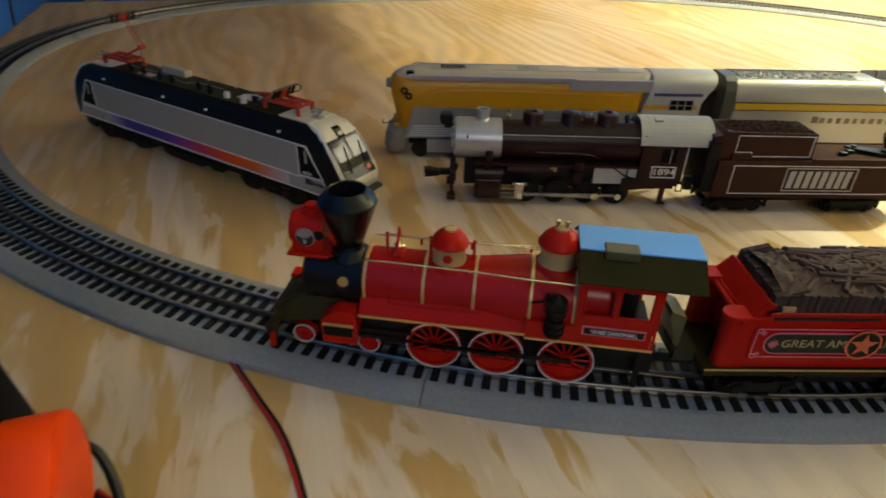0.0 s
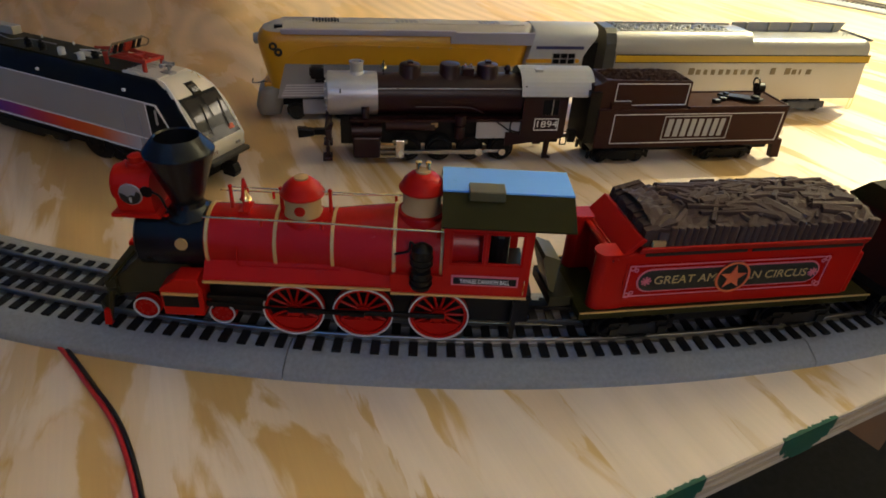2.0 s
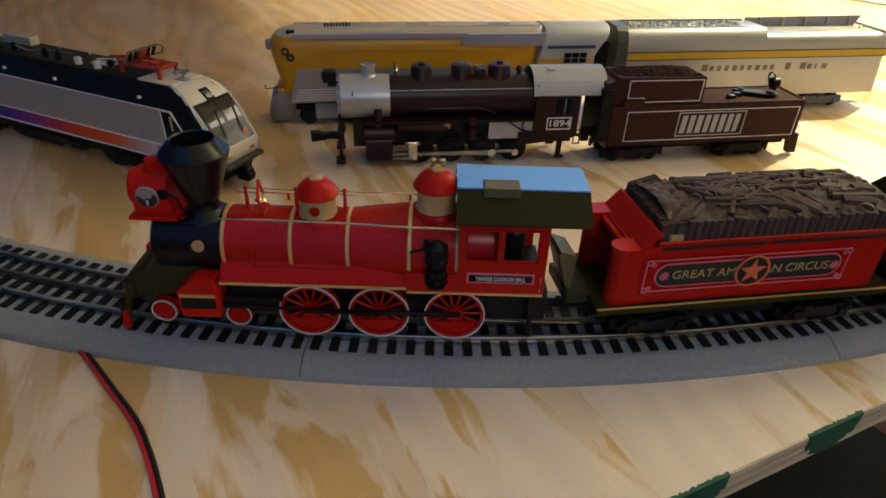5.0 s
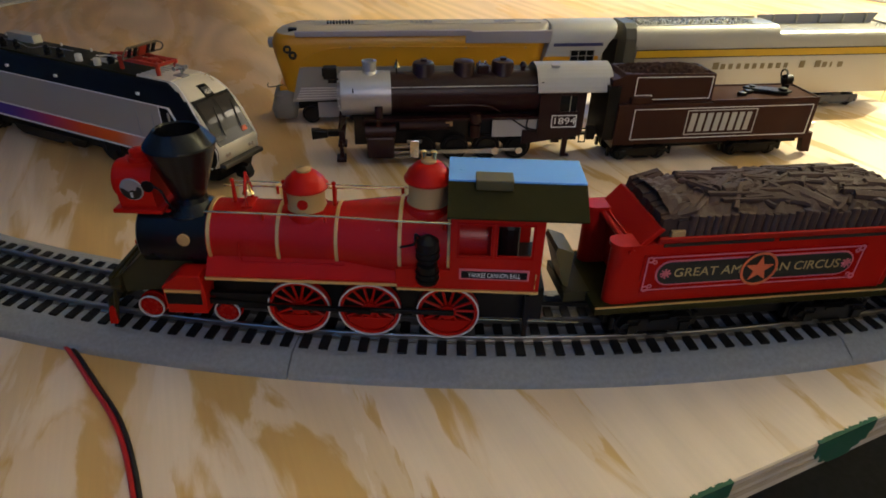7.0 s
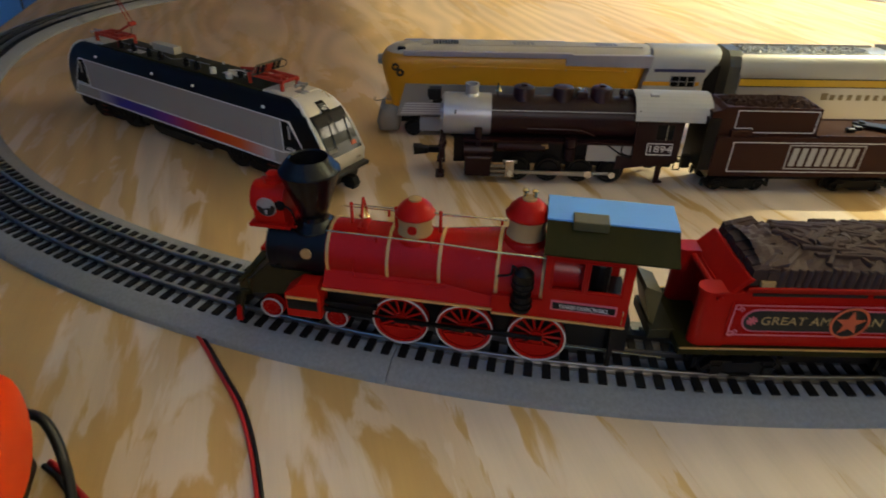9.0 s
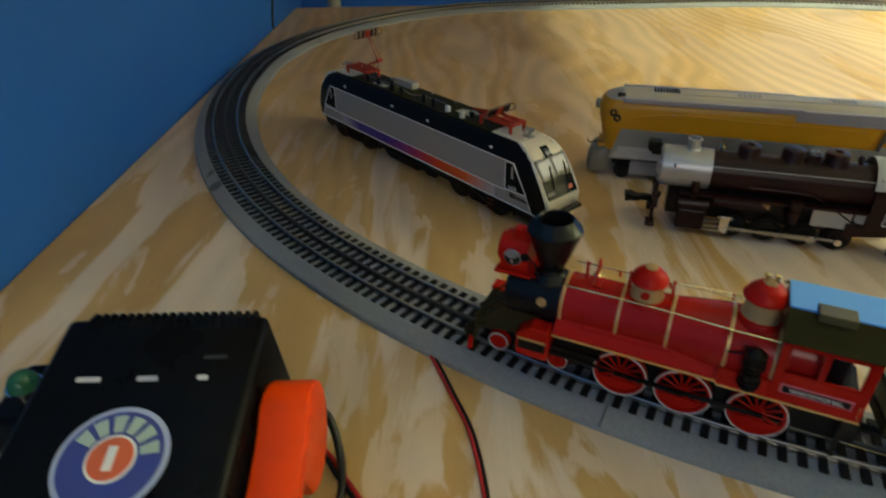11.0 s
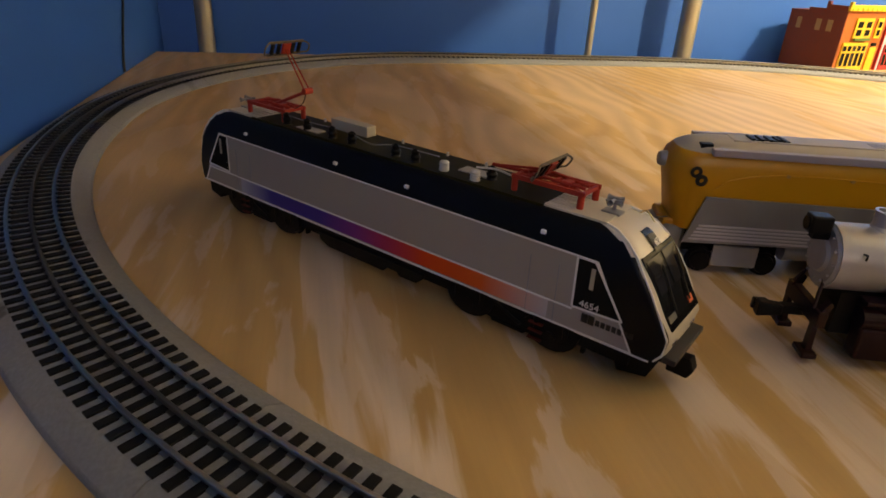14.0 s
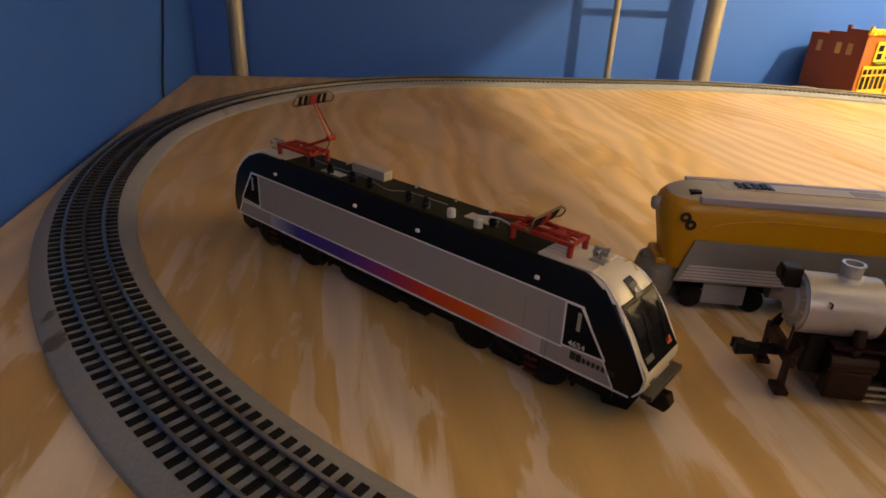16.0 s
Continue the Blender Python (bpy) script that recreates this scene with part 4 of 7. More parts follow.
for i in range(84):
    x, y = rng.uniform(-0.050, 0.058), rng.uniform(-0.0205, 0.0205)
    l, w, h = rng.uniform(0.014, 0.040), rng.choice((0.0030, 0.0040, 0.0055, 0.0085)) * rng.uniform(0.8, 1.1), rng.uniform(0.0026, 0.0042)
    yaw = rng.choice((0.15, -0.2, 0.45, -0.5, 0.9, -0.95)) + rng.uniform(-0.2, 0.2)
    x = max(-0.062 + l * abs(math.cos(yaw)) / 2, min(0.066 - l * abs(math.cos(yaw)) / 2, x))
    y = max(-0.0245 + l * abs(math.sin(yaw)) / 2, min(0.0245 - l * abs(math.sin(yaw)) / 2, y))
    ex, ey = l / 2 * math.cos(yaw), l / 2 * math.sin(yaw)
    a_, b_ = Vector((x - ex, y - ey, mound(x - ex, y - ey))), Vector((x + ex, y + ey, mound(x + ex, y + ey)))
    d = b_ - a_
    roll = math.atan((mound(x, y + 0.002) - mound(x, y - 0.002)) / 0.004) * math.cos(yaw)
    m = Matrix.Translation((a_ + b_) / 2 + Vector((0, 0, rng.uniform(-0.0002, 0.0012)))) @ Euler((0, -math.atan2(d.z, math.hypot(d.x, d.y)), math.atan2(d.y, d.x))).to_matrix().to_4x4() @ Matrix.Rotation(roll + rng.uniform(-0.12, 0.12), 4, "X")
    bm = bmesh.new()
    section = [(-0.5, -0.5), (0.5, -0.5), (0.46, 0.15), (0.22, 0.5), (-0.25, 0.46), (-0.48, 0.1)]
    ends = [[bm.verts.new(m @ Vector((e * l / 2 + rng.uniform(-0.0006, 0.0006), p * w * rng.uniform(0.85, 1.1), q * h))) for p, q in section] for e in (-1, 1)]
    bm.faces.new(ends[0])
    bm.faces.new(ends[1][::-1])
    for k in range(6):
        bm.faces.new((ends[0][k], ends[1][k], ends[1][(k + 1) % 6], ends[0][(k + 1) % 6]))
    bmesh.ops.recalc_face_normals(bm, faces=bm.faces)
    part("split_log", bm, M_LOGS, load)
# circus decal
decal = part("decal", box(-0.0845, 0.0500, -0.0286, -0.0281, 0.0570, 0.0815), M_RED, ten, "pink-framed black panel with gilt circus lettering")
part("pink_frame", outline(-0.0838, 0.0490, 0.0580, 0.0805, -0.0287, 0.0008), M_PINK, decal)
for cx, cz in ((-0.0820, 0.0595), (-0.0820, 0.0790), (0.0472, 0.0595), (0.0472, 0.0790)):
    bm = lathe([(0.0012, -0.0292), (0.0020, -0.0292), (0.0020, -0.0288), (0.0012, -0.0288)], cx, 0, cz, "y", 14)
    lathe([(0.0008, -0.0292), (0.0014, -0.0292), (0.0014, -0.0288), (0.0008, -0.0288)], cx - math.copysign(0.0026, cx), 0, cz - math.copysign(0.0016, cz - 0.069), "y", 12, bm)
    part("corner_scroll", bm, M_PINK, decal)
def capsule(x0, x1, z0, z1, y0, y1):
    r = (z1 - z0) / 2
    pts = [(x0 + r + r * math.cos(a), (z0 + z1) / 2 + r * math.sin(a)) for a in [math.pi / 2 + math.pi * i / 10 for i in range(11)]]
    pts += [(x1 - r + r * math.cos(a), (z0 + z1) / 2 + r * math.sin(a)) for a in [-math.pi / 2 + math.pi * i / 10 for i in range(11)]]
    return prism(pts, y0, y1)
part("pink_panel", capsule(-0.0775, 0.0445, 0.0612, 0.0776, -0.0290, -0.0286), M_PINK, decal)
part("black_panel", capsule(-0.0765, 0.0435, 0.0621, 0.0767, -0.0293, -0.0289), M_DECAL, decal)
lettering("circus_lettering", "GREAT AMERICAN CIRCUS", 0.0082, -0.0155, -0.0295, 0.0694, M_GILT, decal, width=0.1020)
for fx in (-0.0718, 0.0398):
    bm = bmesh.new()
    for i in range(4):
        a = math.pi * i / 4
        strip((fx - 0.0032 * math.cos(a), 0.0694 - 0.0032 * math.sin(a)), (fx + 0.0032 * math.cos(a), 0.0694 + 0.0032 * math.sin(a)), -0.0295, 0.0009, 0.0002, bm)
    part("flower", bm, M_PINK, decal)
badge = part("star_disc", cyl(-0.0155, -0.0297, 0.0694, "y", 0.0112, 0.0112, 0.0006, 36), M_DECAL, decal)
part("star_ring", lathe([(0.0098, -0.0304), (0.0112, -0.0304), (0.0112, -0.0300), (0.0098, -0.0300)], -0.0155, 0, 0.0694, "y", 36), M_STAR, badge)
part("star", prism([(-0.0155 + (0.0088 if i % 2 == 0 else 0.0036) * math.sin(math.pi * i / 5), 0.0694 + (0.0088 if i % 2 == 0 else 0.0036) * math.cos(math.pi * i / 5)) for i in range(10)], -0.0306, -0.0301), M_STAR, badge)
part("underframe", box(-0.0950, 0.0780, -0.0130, 0.0130, 0.0230, 0.0436), M_BLACK, ten)
bogie(-0.0640, RAIL, 0.0092, 0.0215, 0.0330, M_BLACK, ten, M_BLACK)
bogie(0.0520, RAIL, 0.0092, 0.0215, 0.0330, M_BLACK, ten, M_BLACK)

# ---- car coupled behind the tender ----
car = thing("freight_car", (0.598, 0.301), -7, "dark brown toy railway car behind the tender", "toy car")
part("body", box(-0.0700, 0.1100, -0.0260, 0.0260, 0.0420, 0.0950, 0.001), M_BROWN2, car)
part("roof", prism_x([(-0.0290, 0.0950), (-0.0180, 0.1080), (0.0180, 0.1080), (0.0290, 0.0950), (0.0270, 0.0935), (-0.0270, 0.0935)], -0.0760, 0.1140), M_OLIVE, car)
part("end_platform", box(-0.0800, -0.0690, -0.0250, 0.0250, 0.0400, 0.0450), M_BLACK, car)
bogie(-0.0400, RAIL, 0.0092, 0.0215, 0.0330, M_BLACK, car, M_BLACK)
bogie(0.0750, RAIL, 0.0092, 0.0215, 0.0330, M_BLACK, car, M_BLACK)

# ---- maroon steam locomotive on the table ----
br = thing("steam_locomotive", (0.4154, 0.6639), -17.3, "maroon toy steam locomotive with a silver smokebox standing on bare plywood", "toy locomotive")
BZ = 0.0670
part("boiler", lathe([(0, -0.1080), (0.0205, -0.1080), (0.0210, 0.0000), (0.0215, 0.0400), (0, 0.0400)], 0, 0, BZ, "x", 40), M_BROWN, br, smooth=30)
sb = part("smokebox", lathe([(0, -0.1600), (0.010, -0.1600), (0.0115, -0.1580), (0.0185, -0.1575), (0.0200, -0.1560), (0.0213, -0.1560), (0.0215, -0.1545), (0.0215, -0.1075), (0, -0.1075)], 0, 0, BZ, "x", 40), M_SMOKEBOX, br, "silver-painted smokebox", smooth=30)
for i in range(12):
    a = 2 * math.pi * i / 12
    part("door_bolt", cyl(-0.1580, 0.0165 * math.cos(a), BZ + 0.0165 * math.sin(a), "x", 0.0011, 0.0009, 0.002, 8), M_SMOKEBOX, sb)
part("chimney", lathe([(0.0098, 0.0855), (0.0074, 0.0885), (0.0066, 0.0895), (0.0066, 0.0975), (0.0074, 0.0980), (0.0074, 0.0990), (0.0054, 0.0990), (0.0052, 0.0930), (0, 0.0925)], -0.1275, 0, 0, "z", 28), M_SMOKEBOX, br, "short silver chimney", smooth=35)
hl = part("headlight", box(-0.1720, -0.1590, -0.0055, 0.0055, 0.0820, 0.0935, 0.0012), M_BLACK, br)
part("headlight_lens", cyl(-0.1725, 0, 0.0878, "x", 0.0042, 0.0042, 0.0012, 20), M_GLASS, hl)
part("headlight_bracket", box(-0.1680, -0.1560, -0.0030, 0.0030, 0.0780, 0.0825), M_BLACK, br)
part("smokebox_hook", tube(curve_points([(-0.1440, -0.0190, 0.0770), (-0.1440, -0.0225, 0.0775), (-0.1440, -0.0225, 0.0745)]), 0.0007), M_BLACK, br)
for s in (-1, 1):
    part("handrail", tube([(-0.1075, s * 0.0195, 0.0780), (-0.04, s * 0.0200, 0.0785), (0.0370, s * 0.0205, 0.0790)], 0.0006), M_SILVER, br)
    for px in (-0.0880, -0.0300, 0.0250):
        part("handrail_stanchion", cyl(px, s * 0.0190, 0.0780, "y", 0.0009, 0.0009, 0.003, 8), M_BROWN, br)
    part("feed_pipe", tube(curve_points([(-0.0700, s * 0.0210, 0.0600), (-0.0200, s * 0.0220, 0.0600), (-0.0050, s * 0.0225, 0.0560), (0.0000, s * 0.0225, 0.0530)]), 0.0008), M_BROWN, br)
    lo, hi = sorted((s * 0.0150, s * 0.0250))
    part("running_board", box(-0.1350, 0.0400, lo, hi, 0.0455, 0.0480), M_BROWN, br)
def brown_dome(x, r, h, hatch, name):
    d = part(name, lathe([(r * 1.12, 0.0845), (r, 0.0870), (r, 0.0850 + h * 0.75), (r * 0.9, 0.0850 + h * 0.92), (r * 0.55, 0.0850 + h), (0, 0.0850 + h)], x, 0, 0, "z", 30), M_BROWN, br, smooth=30)
    if hatch:
        part("dome_hatch", box(x - 0.003, x + 0.003, -0.003, 0.003, 0.0850 + h - 0.0005, 0.0850 + h + 0.0022, 0.0005), M_BROWN, d)
brown_dome(-0.0745, 0.0110, 0.0130, True, "sand_dome")
brown_dome(-0.0343, 0.0107, 0.0140, False, "steam_dome")
brown_dome(0.0045, 0.0112, 0.0140, True, "sand_dome")
tb = part("turret", box(-0.0215, -0.0100, -0.0060, 0.0060, 0.0850, 0.0945, 0.001), M_BROWN, br)
for dx in (-0.0185, -0.0130):
    part("pop_valve", cyl(dx, 0, 0.0955, "z", 0.0016, 0.0012, 0.004, 10), M_CHROME, tb)
part("whistle", lathe([(0.0030, 0.0860), (0.0022, 0.0900), (0.0038, 0.0930), (0.0020, 0.0965), (0, 0.0970)], 0.0255, 0, 0, "z", 16), M_BROWN, br, smooth=35)
bl = part("bell", lathe([(0.0, 0.0985), (0.0015, 0.0975), (0.0022, 0.0945), (0.0034, 0.0925), (0, 0.0925)], -0.1010, 0, 0, "z", 18), M_BRASS, br, smooth=35)
part("bell_stand", tube([(-0.1010, -0.0040, 0.0860), (-0.1010, -0.0040, 0.0960), (-0.1010, 0, 0.0995), (-0.1010, 0.0040, 0.0960), (-0.1010, 0.0040, 0.0860)], 0.0007), M_BLACK, bl)
# cab
bcab = part("cab", box(0.0400, 0.0420, -0.0240, 0.0240, 0.0300, 0.0830), M_BROWN, br, "maroon cab with a silver arched roof")
for s in (-1, 1):
    y0, y1 = sorted((s * 0.0250, s * 0.0235))
    bm = bmesh.new()
    for a in ((0.0400, 0.0870, 0.0305, 0.0530), (0.0400, 0.0610, 0.0530, 0.0760), (0.0780, 0.0870, 0.0530, 0.0760), (0.0400, 0.0870, 0.0690, 0.0760)):
        box(a[0], a[1], y0, y1, a[2], a[3], bm=bm)
    sd = part("cab_side", bm, M_BROWN, bcab)
    part("cab_window", box(0.0610, 0.0780, s * 0.0240 - 0.0002, s * 0.0240 + 0.0002, 0.0530, 0.0690), M_GLASS, sd)
    part("window_post", box(0.0710, 0.0716, s * 0.0247 - 0.0004, s * 0.0247 + 0.0004, 0.0530, 0.0690), M_CREAM, sd)
    part("number_frame", outline(0.0535, 0.0795, 0.0365, 0.0495, s * 0.0253, 0.0009), M_WHITE_INK, sd)
lettering("road_number", "1894", 0.0100, 0.0665, -0.0255, 0.0430, M_WHITE_INK, bcab, width=0.0220)
arch = [(0.0270 * math.sin(a), 0.0735 + 0.0225 * (math.cos(a) - math.cos(1.45)) / (1 - math.cos(1.45))) for a in [-1.45 + 2.9 * i / 16 for i in range(17)]]
inner = [(y * 0.965, z - 0.0012) for y, z in arch]
br_roof = part("cab_roof", prism_x(arch + inner[::-1], 0.0365, 0.1130), M_PALE, bcab, "pale silver arched cab roof")
part("roof_vent", box(0.0520, 0.0600, -0.0120, -0.0040, 0.0935, 0.0958, 0.0005), M_PALE, br_roof)
# firebox and underworks
for s in (-1, 1):
    part("firebox_side", box(-0.0060, 0.0460, s * 0.0195 - 0.001, s * 0.0195 + 0.001, 0.0260, 0.0460), M_PALE, br, "light grey firebox side with brown pipes")
    part("firebox_pipe", tube([(0.0120, s * 0.0215, 0.0460), (0.0330, s * 0.0215, 0.0320), (0.0460, s * 0.0215, 0.0300)], 0.0008), M_BLACK, br)
    part("firebox_pipe", tube(curve_points([(0.0300, s * 0.0218, 0.0460), (0.0300, s * 0.0218, 0.0360), (0.0420, s * 0.0218, 0.0330), (0.0500, s * 0.0218, 0.0330)]), 0.0008), M_BLACK, br)
    cb = part("cylinder", box(-0.1330, -0.1050, min(s * 0.0130, s * 0.0265), max(s * 0.0130, s * 0.0265), 0.0070, 0.0300, 0.002), M_BROWN, br)
    part("valve_chest", cyl(-0.1190, s * 0.0190, 0.0340, "x", 0.0075, 0.0075, 0.030, 20), M_BROWN, cb)
    part("steam_pipe", tube(curve_points([(-0.1200, s * 0.0190, 0.0380), (-0.1200, s * 0.0225, 0.0480), (-0.1200, s * 0.0200, 0.0600)]), 0.0040, 12), M_BROWN, br)
    for zz in (0.0075, 0.0125, 0.0180):
        part("crosshead_guide", box(-0.1060, -0.0820, s * 0.0250 - 0.001, s * 0.0250 + 0.001, zz, zz + 0.0026), M_STEEL, br)
    part("crosshead", box(-0.0900, -0.0810, s * 0.0258 - 0.0015, s * 0.0258 + 0.0015, 0.0075, 0.0265, 0.0006), M_CHROME, br, "bright steel crosshead")
    part("crosshead_arm", box(-0.0930, -0.0780, s * 0.0258 - 0.0012, s * 0.0258 + 0.0012, 0.0235, 0.0265), M_STEEL, br)
    part("main_rod", prism([(-0.0900, 0.0150), (-0.0030, 0.0160), (0.0030, 0.0150), (0.0030, 0.0115), (-0.0030, 0.0108), (-0.0900, 0.0125)], s * 0.0262 - 0.0008, s * 0.0262 + 0.0008), M_STEEL, br)
    part("side_rod", box(-0.0800, 0.0250, s * 0.0235 - 0.0008, s * 0.0235 + 0.0008, 0.0115, 0.0145, 0.0005), M_STEEL, br)
    for wx, rr in ((-0.0030, 0.0042), (0.0220, 0.0036)):
        part("rod_end", cyl(wx, s * 0.0266, 0.0132, "y", rr, rr, 0.0024, 20), M_CHROME, br)
    for wx in (-0.0770, -0.0440, -0.0110, 0.0220):
        plain_wheel(wx, s * 0.0180, 0.0145, 0.0132, M_BLACK, br, "driving_wheel", 0.003)
        part("crank_pin", cyl(wx, s * 0.0250, 0.0130, "y", 0.0022, 0.0022, 0.003, 12), M_STEEL, br)
    part("power_reverse", box(-0.0540, -0.0470, s * 0.0215 - 0.002, s * 0.0215 + 0.002, 0.0395, 0.0440), M_TAN, br)
    part("air_tank", cyl(-0.0750, s * 0.0185, 0.0400, "x", 0.0055, 0.0055, 0.050, 16), M_BROWN, br)
    part("pump", lathe([(0.0055, 0.0280), (0.0055, 0.0400), (0.0035, 0.0415), (0.0060, 0.0430), (0.0060, 0.0520), (0, 0.0525)], -0.0240, s * 0.0225, 0, "z", 16), M_BROWN, br, smooth=35)
    part("trailing_hanger", prism([(0.0690, 0.0300), (0.0750, 0.0300), (0.0740, 0.0060), (0.0780, 0.0045), (0.0780, 0.0025), (0.0690, 0.0025)], s * 0.0190 - 0.0015, s * 0.0190 + 0.0015), M_BROWN, br)
part("frame", box(-0.1450, 0.0860, -0.0130, 0.0130, 0.0180, 0.0480), M_BLACK, br)
part("drag_box", prism([(0.0250, 0.0180), (0.0860, 0.0260), (0.0860, 0.0330), (0.0250, 0.0330)], -0.0220, 0.0220), M_BROWN, br)
part("pilot_beam", box(-0.1600, -0.1540, -0.0240, 0.0240, 0.0260, 0.0370, 0.0008), M_BROWN, br)
for s in (-1, 1):
    part("pilot_strut", prism([(-0.1600, 0.0340), (-0.1540, 0.0440), (-0.1520, 0.0420), (-0.1570, 0.0250), (-0.1560, 0.0080), (-0.1600, 0.0080)], s * 0.0195 - 0.0028, s * 0.0195 + 0.0028), M_BROWN, br)
    part("footboard", box(-0.1635, -0.1540, min(s * 0.0120, s * 0.0270), max(s * 0.0120, s * 0.0270), 0.0045, 0.0085, 0.0008), M_BROWN, br)
    part("smokebox_brace", tube([(-0.1565, s * 0.0100, 0.0550), (-0.1600, s * 0.0160, 0.0360)], 0.001), M_BROWN, br)
coup = part("coupler", box(-0.1720, -0.1560, -0.0030, 0.0030, 0.0230, 0.0290), M_BLACK, br)
bm = prism([(-0.1880, 0.0205), (-0.1720, 0.0225), (-0.1720, 0.0295), (-0.1880, 0.0315)], -0.0055, 0.0020, bevel=0.0012)
box(-0.1890, -0.1800, 0.0020, 0.0055, 0.0220, 0.0300, 0.0008, bm)
part("knuckle", bm, M_BLACK, coup)
part("drawbar", box(0.0860, 0.1250, -0.0030, 0.0030, 0.0190, 0.0210), M_BLACK, br)
for s in (-1, 1):
    part("drawbar_clip", outline(0.0900, 0.0980, 0.0130, 0.0290, s * 0.0090, 0.0013), M_BLACK, br)

# ---- brown tender on the table ----
bt = thing("tender", (0.6252, 0.5923), -15, "chocolate-brown toy tender with white lining standing on bare plywood", "toy tender")
part("tank", box(-0.1045, 0.1170, -0.0250, 0.0250, 0.0195, 0.0620, 0.0008), M_BROWN2, bt)
part("deck", box(-0.0030, 0.1150, -0.0230, 0.0230, 0.0620, 0.0632), M_DECK, bt)
for s in (-1, 1):
    part("deck_lip", box(-0.0030, 0.1165, s * 0.0240 - 0.0008, s * 0.0240 + 0.0008, 0.0620, 0.0645), M_BROWN2, bt)
part("deck_lip", box(0.1150, 0.1168, -0.0235, 0.0235, 0.0620, 0.0645), M_BROWN2, bt)
bunk = part("coal_bunker", prism([(-0.1130, 0.0620), (-0.0030, 0.0620), (-0.0040, 0.0900), (-0.1000, 0.0915), (-0.1040, 0.0880), (-0.1130, 0.0860)], -0.0200, 0.0200, bevel=0.0008), M_BROWN2, bt)
part("front_sheet", box(-0.1160, -0.1040, -0.0225, 0.0225, 0.0250, 0.0800), M_BLACK, bt)
rng = random.Random(9)
bm = bmesh.new()
nx, ny = 34, 14
grid = [[bm.verts.new((-0.0990 + 0.0930 * i / nx, -0.0185 + 0.0370 * j / ny, 0.0900 + 0.0055 * (1 - abs(2 * j / ny - 1) ** 2) * min(1, 4 * (1 - i / nx), 4 * i / nx + 0.4) + rng.uniform(-0.001, 0.0012))) for j in range(ny + 1)] for i in range(nx + 1)]
for i in range(nx):
    for j in range(ny):
        bm.faces.new((grid[i][j], grid[i + 1][j], grid[i + 1][j + 1], grid[i][j + 1]))
part("coal", bm, M_COAL, bunk, "lumpy dark coal load")
part("white_lining", outline(-0.0870, 0.1120, 0.0248, 0.0572, -0.0252, 0.0007), M_WHITE_INK, bt)
bm = bmesh.new()
for a, b in (((-0.0880, 0.0700), (-0.0700, 0.0700)), ((-0.0700, 0.0700), (-0.0700, 0.0655)), ((-0.0700, 0.0655), (-0.0070, 0.0655)), ((-0.0070, 0.0655), (-0.0070, 0.0875)), ((-0.0070, 0.0875), (-0.0880, 0.0880)), ((-0.0880, 0.0880), (-0.0880, 0.0700))):
    strip(a, b, -0.0202, 0.0007, 0.0003, bm)
part("white_lining", bm, M_WHITE_INK, bunk)
part("toolbox", box(-0.0920, -0.0700, -0.0240, -0.0200, 0.0620, 0.0690, 0.0006), M_BROWN2, bt)
sign = part("sign_panel", outline(-0.0290, 0.0490, 0.0283, 0.0548, -0.0253, 0.0011), M_INK, bt, "silver-framed panel of pale letter-shaped bars")
lx = -0.0250
for lw in (0.0082, 0.0080, 0.0084, 0.0076, 0.0082, 0.0080, 0.0076, 0.0074):
    part("letter_bar", prism([(lx, 0.0318), (lx + lw * 0.72, 0.0318), (lx + lw * 0.72 + 0.0012, 0.0513), (lx + 0.0012, 0.0513)], -0.0256, -0.0252), M_INK, sign)
    lx += lw + 0.0008
for dx in (0.0330, 0.0440, 0.0560):
    part("deck_clip", box(dx, dx + 0.0080, -0.0120 + (dx - 0.033) * 0.6, -0.0060 + (dx - 0.033) * 0.6, 0.0632, 0.0670, 0.0006), M_BLACK, bt)
def plate(points, z0, z1, bevel=0.0006):
    """A flat plate of a plan outline (x, y) between two heights."""
    bm = bmesh.new()
    lo = [bm.verts.new((x, y, z0)) for x, y in points]
    hi = [bm.verts.new((x, y, z1)) for x, y in points]
    bm.faces.new(lo[::-1])
    bm.faces.new(hi)
    for k in range(len(points)):
        bm.faces.new((lo[k], lo[(k + 1) % len(points)], hi[(k + 1) % len(points)], hi[k]))
    bmesh.ops.recalc_face_normals(bm, faces=bm.faces)
    bmesh.ops.bevel(bm, geom=list(bm.edges), offset=bevel, segments=1, affect="EDGES")
    return bm
hatch = part("water_hatch", plate([(0.0470, 0.0080), (0.0560, 0.0120), (0.0640, 0.0075), (0.0790, 0.0020), (0.0900, -0.0050), (0.0930, -0.0110), (0.0860, -0.0150), (0.0740, -0.0130), (0.0640, -0.0060), (0.0540, -0.0010)], 0.0650, 0.0676), M_BLACK, bt, "black plate and hatch lying on the tender deck")
part("hatch_lid", lathe([(0.0, 0.0676), (0.0046, 0.0676), (0.0046, 0.0694), (0.0036, 0.0702), (0.0, 0.0704)], 0.0830, -0.0090, 0, "z", 18), M_BLACK, hatch, smooth=35)
part("hatch_lid", lathe([(0.0, 0.0676), (0.0034, 0.0676), (0.0034, 0.0690), (0.0, 0.0694)], 0.0570, 0.0060, 0, "z", 16), M_BLACK, hatch, smooth=35)
for fx, fy in ((0.0540, 0.0040), (0.0700, -0.0040), (0.0860, -0.0100)):
    part("hatch_foot", box(fx - 0.0015, fx + 0.0015, fy - 0.0015, fy + 0.0015, 0.0631, 0.0652), M_BLACK, hatch)
